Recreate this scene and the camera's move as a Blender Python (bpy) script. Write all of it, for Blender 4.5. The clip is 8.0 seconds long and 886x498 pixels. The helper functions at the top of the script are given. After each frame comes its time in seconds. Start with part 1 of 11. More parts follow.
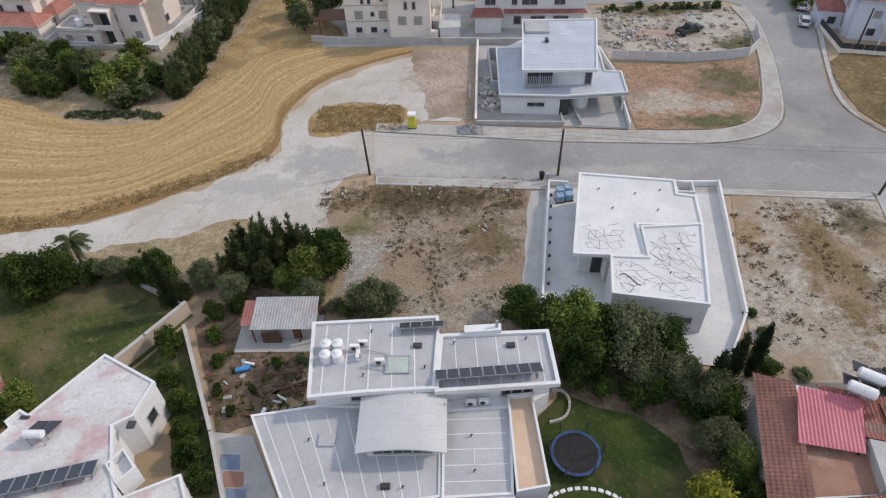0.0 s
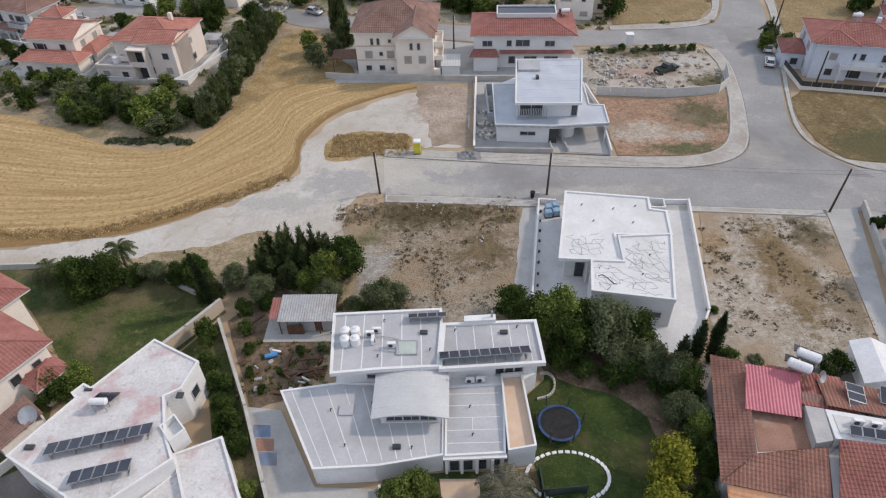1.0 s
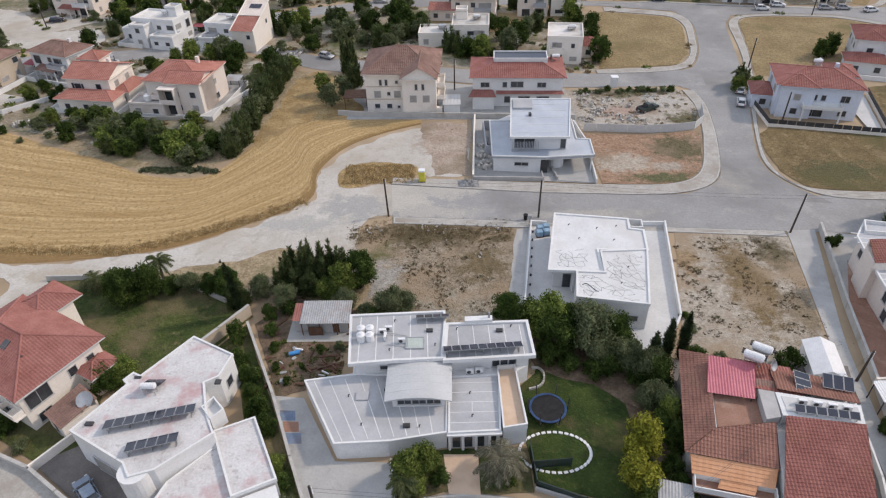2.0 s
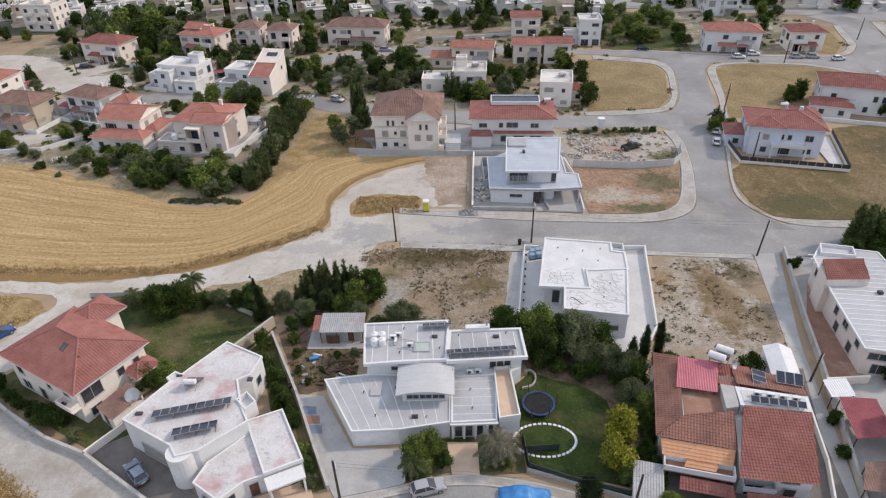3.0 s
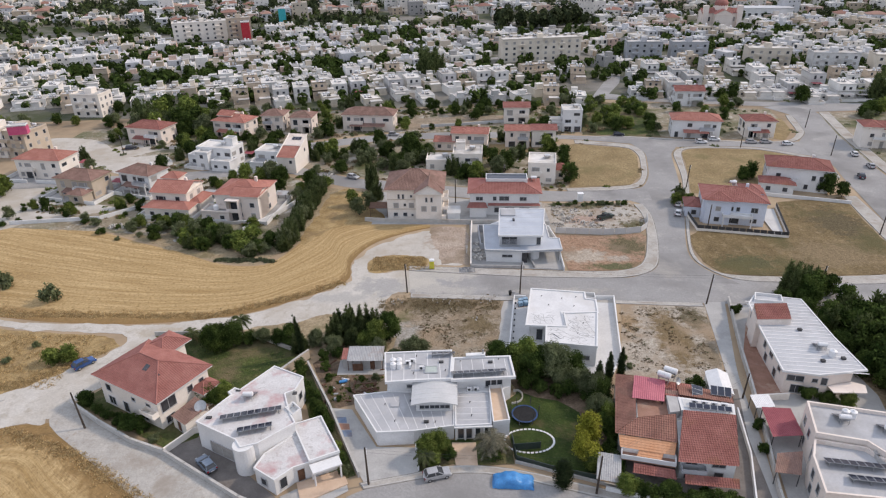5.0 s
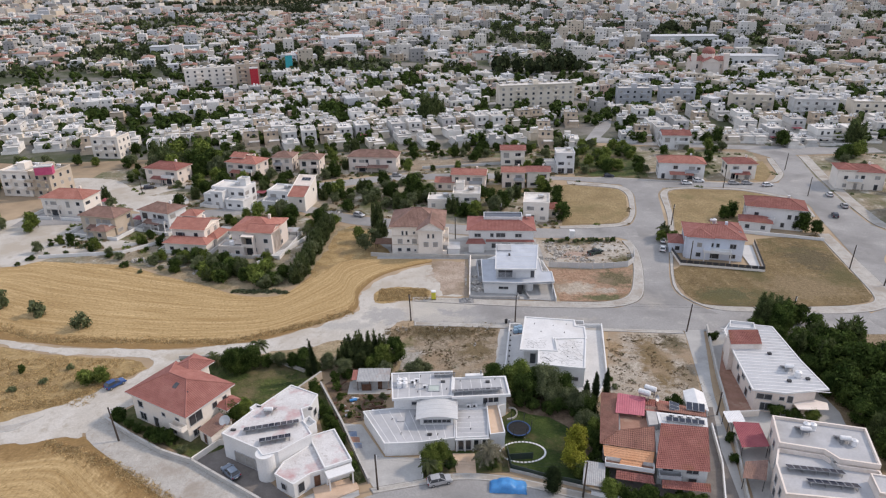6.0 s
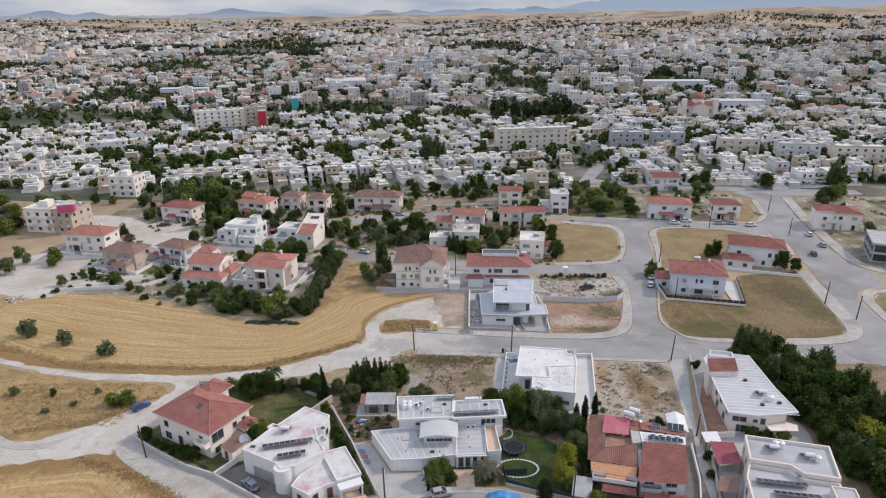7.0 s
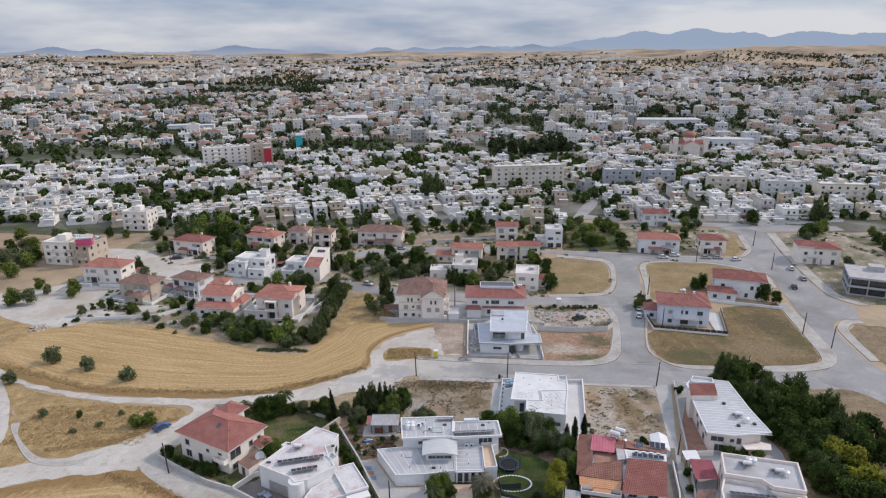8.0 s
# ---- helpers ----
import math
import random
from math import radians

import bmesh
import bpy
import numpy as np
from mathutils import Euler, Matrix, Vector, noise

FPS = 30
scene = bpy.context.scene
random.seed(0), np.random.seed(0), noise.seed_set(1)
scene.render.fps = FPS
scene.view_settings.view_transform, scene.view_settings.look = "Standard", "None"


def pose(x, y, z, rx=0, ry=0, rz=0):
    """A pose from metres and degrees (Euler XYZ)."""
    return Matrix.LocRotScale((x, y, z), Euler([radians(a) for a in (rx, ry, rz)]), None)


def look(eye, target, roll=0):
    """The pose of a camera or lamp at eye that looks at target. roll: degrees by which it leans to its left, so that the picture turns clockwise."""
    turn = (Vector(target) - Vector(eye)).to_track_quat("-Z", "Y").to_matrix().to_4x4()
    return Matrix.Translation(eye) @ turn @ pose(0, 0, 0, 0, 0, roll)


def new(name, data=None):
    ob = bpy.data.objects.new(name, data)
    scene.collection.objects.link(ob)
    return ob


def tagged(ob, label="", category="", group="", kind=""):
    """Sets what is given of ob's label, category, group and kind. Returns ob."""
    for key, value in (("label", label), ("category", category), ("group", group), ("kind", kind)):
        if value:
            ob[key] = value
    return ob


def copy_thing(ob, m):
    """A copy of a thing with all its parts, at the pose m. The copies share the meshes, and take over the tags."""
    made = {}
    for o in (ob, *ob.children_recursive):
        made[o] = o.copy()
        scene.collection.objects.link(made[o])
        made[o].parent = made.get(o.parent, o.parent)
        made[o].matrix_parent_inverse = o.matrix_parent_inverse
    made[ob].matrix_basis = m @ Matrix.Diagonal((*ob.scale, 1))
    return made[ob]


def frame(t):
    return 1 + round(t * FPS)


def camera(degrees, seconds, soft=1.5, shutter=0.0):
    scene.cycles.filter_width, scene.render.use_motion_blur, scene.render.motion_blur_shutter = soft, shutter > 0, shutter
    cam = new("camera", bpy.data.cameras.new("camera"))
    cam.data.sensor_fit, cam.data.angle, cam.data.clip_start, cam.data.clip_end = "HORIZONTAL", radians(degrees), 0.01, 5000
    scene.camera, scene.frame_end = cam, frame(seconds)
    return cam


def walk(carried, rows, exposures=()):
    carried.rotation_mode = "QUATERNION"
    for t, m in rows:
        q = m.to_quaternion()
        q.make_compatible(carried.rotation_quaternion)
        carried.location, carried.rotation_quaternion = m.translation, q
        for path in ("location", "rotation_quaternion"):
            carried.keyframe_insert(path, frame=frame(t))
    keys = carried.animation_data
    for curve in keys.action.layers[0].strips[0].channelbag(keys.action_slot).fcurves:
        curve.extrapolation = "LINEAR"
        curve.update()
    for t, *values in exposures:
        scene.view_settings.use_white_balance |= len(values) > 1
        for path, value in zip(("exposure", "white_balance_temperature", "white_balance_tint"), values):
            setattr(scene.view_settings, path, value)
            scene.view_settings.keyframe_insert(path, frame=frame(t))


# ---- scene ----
cam = camera(68.5, 8.0, 1.2)
PATH = [
    (0, (-0.074, 1.02, 52.814), (-0.133, 2.458, 51.425), -2.6),
    (0.5, (-0.302, -3.674, 54.88), (-0.355, -2.199, 53.531), -2.2),
    (1, (-0.336, -9.04, 57.111), (-0.388, -7.525, 55.806), -2.1),
    (1.5, (-0.534, -14.167, 59.035), (-0.583, -12.613, 57.777), -1.9),
    (3, (-1.173, -30.853, 65.263), (-1.213, -29.187, 64.157), -1.5),
    (3.5, (-1.46, -36.445, 67.215), (-1.496, -34.746, 66.159), -1.5),
    (4, (-1.801, -42.445, 69.265), (-1.834, -40.715, 68.263), -1.3),
    (4.5, (-2.016, -48.181, 71.36), (-2.046, -46.423, 70.407), -1.2),
    (6, (-2.651, -66.158, 77.526), (-2.673, -64.322, 76.734), -0.9),
    (6.5, (-2.885, -71.96, 79.46), (-2.905, -70.102, 78.721), -0.8),
    (7, (-3.154, -78.054, 81.554), (-3.172, -76.174, 80.87), -0.6),
    (7.5, (-3.314, -83.914, 83.579), (-3.33, -82.016, 82.947), -0.5),
    (8, (-3.564, -90.064, 85.599), (-3.577, -88.152, 85.012), -0.4),
]
walk(cam, [(t, look(eye, target, roll)) for t, eye, target, roll in PATH],
     [(0, -0.34, 6750, 11), (1.5, -0.28, 6850, 11.5), (3.5, -0.20, 6900, 12.5), (4.5, -0.19, 6900, 13), (6.5, -0.20, 6850, 13), (8, -0.27, 6600, 12.5)])

# ---- world, sun, exposure ----
SUN_AZ, SUN_EL = 75.0, 38.0      # degrees clockwise from +y, and above the horizon
world = bpy.data.worlds.new("sky")
scene.world = world
world.use_nodes = True
wn, wl = world.node_tree.nodes, world.node_tree.links
wn.clear()
sky = wn.new("ShaderNodeTexSky")
sky.sky_type, sky.sun_disc = "NISHITA", False
sky.sun_elevation, sky.sun_rotation = radians(SUN_EL), radians(SUN_AZ)
sky.air_density, sky.dust_density, sky.ozone_density = 1.0, 0.4, 1.5
w_co = wn.new("ShaderNodeTexCoord")
w_map = wn.new("ShaderNodeMapping")
w_map.inputs["Scale"].default_value = (1.0, 1.0, 5.0)
w_noise = wn.new("ShaderNodeTexNoise")
w_noise.inputs["Scale"].default_value = 3.4
w_noise.inputs["Detail"].default_value = 5.0
w_noise.inputs["Roughness"].default_value = 0.52
w_ramp = wn.new("ShaderNodeValToRGB")
w_ramp.color_ramp.elements[0].position, w_ramp.color_ramp.elements[1].position = 0.40, 0.62
w_ramp.color_ramp.elements[0].color, w_ramp.color_ramp.elements[1].color = (2.75, 3.55, 5.1, 1), (6.2, 6.5, 7.2, 1)
w_mix = wn.new("ShaderNodeMixRGB")
w_mix.inputs[0].default_value = 0.86
w_bg = wn.new("ShaderNodeBackground")
w_bg.inputs["Strength"].default_value = 0.182
w_out = wn.new("ShaderNodeOutputWorld")
wl.new(w_co.outputs["Generated"], w_map.inputs["Vector"])
wl.new(w_map.outputs[0], w_noise.inputs["Vector"])
wl.new(w_noise.outputs[0], w_ramp.inputs[0])
wl.new(w_ramp.outputs[0], w_mix.inputs[2])
wl.new(sky.outputs[0], w_mix.inputs[1])
# a cloudy sky is dimmer towards the horizon
w_sep, w_lift, w_dim = wn.new("ShaderNodeSeparateXYZ"), wn.new("ShaderNodeMapRange"), wn.new("ShaderNodeMixRGB")
w_lift.inputs["From Min"].default_value, w_lift.inputs["From Max"].default_value = 0.06, 0.26
w_lift.inputs["To Min"].default_value, w_lift.inputs["To Max"].default_value = 0.68, 1.12
w_dim.blend_type, w_dim.inputs[0].default_value = "MULTIPLY", 1.0
wl.new(w_co.outputs["Generated"], w_sep.inputs[0])
wl.new(w_sep.outputs[2], w_lift.inputs["Value"])
wl.new(w_mix.outputs[0], w_dim.inputs[1])
wl.new(w_lift.outputs[0], w_dim.inputs[2])
wl.new(w_dim.outputs[0], w_bg.inputs["Color"])
wl.new(w_bg.outputs[0], w_out.inputs["Surface"])

sun = new("sun", bpy.data.lights.new("sun", "SUN"))
sun.data.energy, sun.data.angle, sun.data.color = 2.65, radians(4.0), (1.0, 0.88, 0.77)
_sd = Vector((math.sin(radians(SUN_AZ)) * math.cos(radians(SUN_EL)), math.cos(radians(SUN_AZ)) * math.cos(radians(SUN_EL)), math.sin(radians(SUN_EL))))
sun.matrix_world = look(_sd * 400, (0, 0, 0))

# ---- materials ----


def mat(name, a, b, scale=0.5, rough=0.9, bump=0.25, fine=9.0, dirt=None, dirt_at=0.6, metal=0.0, spec=0.3, spread=0.0, island=0.0, uv=False, streak=None, grain_amt=0.8, mottle=None, courses=0.0, blobs=(), edge=None, coarse=0.0):
    """Two colours in a broad noise, a fine grain over them, stains of a third colour, bump; spread: by object; island: by piece."""
    m = bpy.data.materials.new(name)
    m.use_nodes = True
    n, k = m.node_tree.nodes, m.node_tree.links
    p = n["Principled BSDF"]
    p.inputs["Roughness"].default_value, p.inputs["Metallic"].default_value = rough, metal
    p.inputs["Specular IOR Level"].default_value = spec
    co = n.new("ShaderNodeTexCoord")
    vec = co.outputs["UV" if uv else "Object"]
    if not uv:
        oi = n.new("ShaderNodeObjectInfo")
        sh = n.new("ShaderNodeVectorMath")
        sh.operation = "MULTIPLY_ADD"
        k.new(oi.outputs["Random"], sh.inputs[0])
        sh.inputs[1].default_value = (37.0, 53.0, 0.0)
        k.new(vec, sh.inputs[2])
        vec = sh.outputs[0]
    if streak:
        mp = n.new("ShaderNodeMapping")
        mp.inputs["Scale"].default_value = streak
        k.new(vec, mp.inputs["Vector"])
        svec = mp.outputs[0]
    else:
        svec = vec

    def noise_of(v, s, d, r=0.55):
        t = n.new("ShaderNodeTexNoise")
        t.inputs["Scale"].default_value, t.inputs["Detail"].default_value, t.inputs["Roughness"].default_value = s, d, r
        k.new(v, t.inputs["Vector"])
        return t.outputs[0]

    def mix(kind, f, x, y):
        t = n.new("ShaderNodeMixRGB")
        t.blend_type = kind
        for i, v in ((0, f), (1, x), (2, y)):
            if isinstance(v, (int, float)):
                t.inputs[i].default_value = v if i == 0 else (v, v, v, 1)
            elif isinstance(v, tuple):
                t.inputs[i].default_value = (*v, 1)
            else:
                k.new(v, t.inputs[i])
        return t.outputs[0]

    def ramp(v, lo, hi, c0=(0, 0, 0), c1=(1, 1, 1)):
        t = n.new("ShaderNodeValToRGB")
        e = t.color_ramp.elements
        e[0].position, e[1].position, e[0].color, e[1].color = lo, hi, (*c0, 1), (*c1, 1)
        k.new(v, t.inputs[0])
        return t.outputs[0]

    broad, grain = noise_of(svec, scale, 6), noise_of(svec, scale * fine, 4, 0.65)
    col = mix("MIX", ramp(broad, 0.34, 0.66), a, b)
    if mottle:
        mc, m_at, m_scale = mottle
        col = mix("MIX", ramp(noise_of(vec, m_scale, 7, 0.7), m_at - 0.04, m_at + 0.08), col, mc)
    for bx, by, rx, ry, bc in blobs:
        # weeds, dust or soil about one spot, with a frayed edge
        off_c = n.new("ShaderNodeVectorMath")
        off_c.operation, off_c.inputs[1].default_value = "SUBTRACT", (bx, by, 0)
        k.new(co.outputs["Object"], off_c.inputs[0])
        div = n.new("ShaderNodeVectorMath")
        div.operation, div.inputs[1].default_value = "DIVIDE", (rx, ry, 100.0)
        k.new(off_c.outputs[0], div.inputs[0])
        ln = n.new("ShaderNodeVectorMath")
        ln.operation = "LENGTH"
        k.new(div.outputs[0], ln.inputs[0])
        fr = n.new("ShaderNodeMath")
        fr.operation, fr.inputs[1].default_value = "MULTIPLY_ADD", -0.34
        k.new(ln.outputs["Value"], fr.inputs[0])
        k.new(noise_of(vec, 0.42, 9, 0.72), fr.inputs[2])
        col = mix("MIX", ramp(fr.outputs[0], 0.17, 0.33), col, bc)
    if edge:
        sep = n.new("ShaderNodeSeparateXYZ")
        k.new(co.outputs["UV"], sep.inputs[0])
        fr = n.new("ShaderNodeMath")
        fr.operation, fr.inputs[1].default_value = "MULTIPLY_ADD", -0.5 / edge[0]
        k.new(sep.outputs[1], fr.inputs[0])
        k.new(noise_of(vec, 0.5, 9, 0.72), fr.inputs[2])
        col = mix("MIX", ramp(fr.outputs[0], 0.06, 0.30), col, edge[1])
    col = mix("MULTIPLY", grain_amt, col, ramp(grain, 0.25, 0.75, (0.72, 0.72, 0.72), (1.22, 1.22, 1.22)))
    if coarse:
        # clods, tufts and bare spots the size of a hand to a stride
        col = mix("MULTIPLY", coarse, col, ramp(noise_of(vec, 1.5, 10, 0.78), 0.34, 0.66, (0.52, 0.50, 0.46), (1.36, 1.36, 1.34)))
    if dirt:
        col = mix("MIX", ramp(noise_of(vec, scale * 0.43, 8, 0.62), dirt_at - 0.05, dirt_at + 0.09), col, dirt)
    if courses:
        wv = n.new("ShaderNodeTexWave")
        wv.bands_direction = "Z"
        wv.inputs["Scale"].default_value = 0.314 / courses
        wv.inputs["Distortion"].default_value = 0.6
        k.new(co.outputs["Object"], wv.inputs["Vector"])
        col = mix("MULTIPLY", 1.0, col, ramp(wv.outputs["Fac"], 0.0, 0.55, (0.62, 0.62, 0.62), (1.08, 1.08, 1.08)))
    if spread:
        oi2 = n.new("ShaderNodeObjectInfo")
        col = mix("MULTIPLY", 1.0, col, ramp(oi2.outputs["Random"], 0.0, 1.0, (1 - spread,) * 3, (1 + spread,) * 3))
    if island:
        ge = n.new("ShaderNodeNewGeometry")
        col = mix("MULTIPLY", 1.0, col, ramp(ge.outputs["Random Per Island"], 0.0, 1.0, (1 - island,) * 3, (1 + island,) * 3))
    k.new(col, p.inputs["Base Color"])
    if bump:
        bp = n.new("ShaderNodeBump")
        bp.inputs["Strength"].default_value, bp.inputs["Distance"].default_value = bump, 0.12 / max(scale, 0.2)
        k.new(grain, bp.inputs["Height"])
        k.new(bp.outputs[0], p.inputs["Normal"])
    return m


def many(name, stops, rough=0.9):
    """One colour a piece, out of a list of shares and colours, with a grain."""
    m = mat(name, (0.9, 0.9, 0.9), (1.0, 1.0, 1.0), 0.25, rough, 0.0, 8.0)
    n, k = m.node_tree.nodes, m.node_tree.links
    p = n["Principled BSDF"]
    old = p.inputs["Base Color"].links[0].from_socket
    ge = n.new("ShaderNodeNewGeometry")
    t = n.new("ShaderNodeValToRGB")
    t.color_ramp.interpolation = "CONSTANT"
    e = t.color_ramp.elements
    e[0].position, e[0].color = 0.0, (*stops[0][1], 1)
    e[1].position, e[1].color = stops[1][0], (*stops[1][1], 1)
    for pos, c in stops[2:]:
        x = e.new(pos)
        x.color = (*c, 1)
    k.new(ge.outputs["Random Per Island"], t.inputs[0])
    mx = n.new("ShaderNodeMixRGB")
    mx.blend_type = "MULTIPLY"
    mx.inputs[0].default_value = 1.0
    k.new(old, mx.inputs[1])
    k.new(t.outputs[0], mx.inputs[2])
    k.new(mx.outputs[0], p.inputs["Base Color"])
    return m


def leaf_mat(name, a, b, island=0.45):
    m = mat(name, a, b, 0.8, 0.8, 0.0, 5.0, island=island, spec=0.08, spread=0.16)
    n, k = m.node_tree.nodes, m.node_tree.links
    p = n["Principled BSDF"]
    tr = n.new("ShaderNodeBsdfTranslucent")
    k.new(p.inputs["Base Color"].links[0].from_socket, tr.inputs["Color"])
    mx = n.new("ShaderNodeMixShader")
    mx.inputs[0].default_value = 0.32
    k.new(p.outputs[0], mx.inputs[1])
    k.new(tr.outputs[0], mx.inputs[2])
    k.new(mx.outputs[0], n["Material Output"].inputs["Surface"])
    return m


M = {}
M["earth"] = mat("dry_earth", (0.31, 0.225, 0.145), (0.44, 0.345, 0.235), 0.006, 0.95, 0.3, 14, dirt=(0.20, 0.15, 0.10), dirt_at=0.56, mottle=((0.13, 0.11, 0.075), 0.54, 0.0045))
M["plot"] = mat("plot_earth", (0.24, 0.19, 0.135), (0.36, 0.305, 0.24), 0.3, 0.95, 0.5, 11, dirt=(0.30, 0.225, 0.15), dirt_at=0.55, mottle=((0.15, 0.115, 0.07), 0.57, 1.1), blobs=((-6, 65, 17, 4.2, (0.115, 0.09, 0.05)), (-12, 53, 4, 6, (0.36, 0.34, 0.31)), (-1, 47, 8, 4, (0.33, 0.29, 0.23)), (3, 57, 4, 5, (0.17, 0.13, 0.075)), (-13, 61, 3, 3, (0.14, 0.13, 0.06))), coarse=0.8)
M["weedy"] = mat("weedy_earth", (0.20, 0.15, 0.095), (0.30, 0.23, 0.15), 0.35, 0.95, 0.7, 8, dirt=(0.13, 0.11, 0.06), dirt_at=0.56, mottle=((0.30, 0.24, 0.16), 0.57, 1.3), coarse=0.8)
M["chalk"] = mat("chalk_track", (0.46, 0.43, 0.385), (0.54, 0.515, 0.475), 0.12, 0.95, 0.08, 22, dirt=(0.40, 0.355, 0.295), dirt_at=0.54, grain_amt=0.55, mottle=((0.41, 0.375, 0.325), 0.56, 0.35), blobs=((-18, 73, 8, 5, (0.36, 0.35, 0.335)), (-27, 68, 8, 3, (0.40, 0.385, 0.36)), (-4, 96, 6, 7, (0.36, 0.30, 0.25)), (-15.5, 60, 2.5, 6, (0.30, 0.25, 0.19)), (-60, 55.5, 9, 2, (0.42, 0.375, 0.31))), coarse=0.12)
M["palelot"] = mat("pale_lot", (0.34, 0.295, 0.245), (0.44, 0.40, 0.345), 0.25, 0.95, 0.3, 14, dirt=(0.31, 0.235, 0.16), dirt_at=0.55, mottle=((0.22, 0.17, 0.11), 0.60, 0.9), blobs=((41, 52, 4.5, 13, (0.20, 0.145, 0.08)), (47, 58, 3.5, 6, (0.125, 0.105, 0.065)), (46, 46, 3, 6, (0.23, 0.185, 0.13)), (33, 58, 3, 5, (0.29, 0.21, 0.13))), coarse=0.8)
M["rubblelot"] = mat("rubble_lot", (0.37, 0.33, 0.285), (0.48, 0.445, 0.40), 0.25, 0.95, 0.4, 14, dirt=(0.31, 0.245, 0.19), dirt_at=0.59, mottle=((0.27, 0.22, 0.17), 0.62, 0.9), blobs=((36, 118, 12, 3.5, (0.10, 0.10, 0.05)), (47, 104, 5, 4, (0.12, 0.11, 0.06)), (34, 108, 6, 4, (0.40, 0.30, 0.25)), (44, 113, 6, 4, (0.44, 0.42, 0.39))), coarse=0.7)
M["cornerlot"] = mat("corner_lot", (0.30, 0.185, 0.125), (0.38, 0.26, 0.185), 0.22, 0.95, 0.4, 12, dirt=(0.24, 0.18, 0.125), dirt_at=0.56, mottle=((0.18, 0.13, 0.085), 0.60, 1.0), blobs=((30, 86.5, 8, 4.2, (0.42, 0.365, 0.305)), (42, 92, 6.5, 6.5, (0.135, 0.115, 0.065)), (36, 81, 8, 2.2, (0.12, 0.12, 0.06)), (38, 85, 4, 2, (0.38, 0.33, 0.28))), coarse=0.85)
M["redlot"] = mat("red_lot", (0.35, 0.275, 0.22), (0.45, 0.375, 0.315), 0.22, 0.95, 0.4, 12, dirt=(0.25, 0.195, 0.14), dirt_at=0.56, mottle=((0.20, 0.15, 0.10), 0.60, 1.0), coarse=0.6)
M["asphalt"] = mat("worn_asphalt", (0.27, 0.265, 0.26), (0.33, 0.325, 0.32), 0.09, 0.9, 0.15, 30, dirt=(0.215, 0.21, 0.205), dirt_at=0.56, mottle=((0.36, 0.35, 0.335), 0.58, 0.16), grain_amt=0.5, blobs=((-11, 76, 8, 9, (0.46, 0.435, 0.39)), (-3, 78, 9, 3, (0.42, 0.40, 0.365)), (-4, 71, 9, 2.6, (0.40, 0.38, 0.35)), (22, 70, 14, 1.6, (0.37, 0.355, 0.33)), (47, 80, 5, 6, (0.37, 0.35, 0.32))), coarse=0.16)
M["pave"] = mat("pavement_concrete", (0.37, 0.35, 0.32), (0.46, 0.44, 0.41), 0.3, 0.9, 0.2, 12, dirt=(0.31, 0.275, 0.235), dirt_at=0.55, grain_amt=0.5, mottle=((0.35, 0.31, 0.265), 0.60, 0.5), coarse=0.3)
M["kerb"] = mat("kerb_stone", (0.40, 0.385, 0.36), (0.50, 0.485, 0.46), 0.8, 0.85, 0.15, 9)
M["yard"] = mat("yard_concrete", (0.36, 0.355, 0.345), (0.44, 0.435, 0.42), 0.25, 0.88, 0.15, 14, dirt=(0.27, 0.265, 0.255), dirt_at=0.57, grain_amt=0.35)
M["fresh"] = mat("fresh_concrete", (0.50, 0.50, 0.50), (0.58, 0.58, 0.57), 0.2, 0.85, 0.1, 14, dirt=(0.43, 0.43, 0.42), dirt_at=0.6, grain_amt=0.35)
M["drive"] = mat("dark_paving", (0.15, 0.135, 0.125), (0.20, 0.18, 0.165), 0.5, 0.85, 0.2, 12)
M["lawn"] = mat("lawn", (0.022, 0.044, 0.008), (0.052, 0.080, 0.017), 0.25, 0.95, 0.6, 16, dirt=(0.10, 0.085, 0.04), dirt_at=0.60, mottle=((0.085, 0.10, 0.03), 0.58, 1.4), coarse=0.55)
M["soil"] = mat("dark_garden_soil", (0.115, 0.08, 0.055), (0.19, 0.14, 0.10), 0.5, 0.95, 0.6, 9, dirt=(0.06, 0.075, 0.03), dirt_at=0.60, mottle=((0.27, 0.20, 0.15), 0.60, 1.6), coarse=0.8)
M["matblue"] = mat("faded_blue_mat", (0.13, 0.18, 0.27), (0.19, 0.24, 0.33), 0.8, 0.85, 0.1, 10, dirt=(0.22, 0.18, 0.17), dirt_at=0.55)
M["skyglass"] = mat("pale_skylight", (0.40, 0.45, 0.41), (0.47, 0.52, 0.48), 0.8, 0.15, 0.0, spec=0.6)
M["cl_bluegrey"] = mat("blue_grey_paint", (0.20, 0.25, 0.32), (0.25, 0.30, 0.37), 0.4, 0.3, 0.0, metal=0.3, spec=0.6)
M["rough"] = mat("rough_grass", (0.035, 0.058, 0.013), (0.085, 0.108, 0.030), 0.2, 0.95, 0.6, 14, dirt=(0.17, 0.135, 0.075), dirt_at=0.51, mottle=((0.20, 0.165, 0.09), 0.62, 0.9), coarse=0.9)
M["mowed"] = mat("dry_lawn", (0.24, 0.175, 0.088), (0.33, 0.25, 0.135), 0.14, 0.95, 0.5, 14, dirt=(0.18, 0.145, 0.065), dirt_at=0.57, mottle=((0.20, 0.155, 0.085), 0.60, 0.6), coarse=0.7)
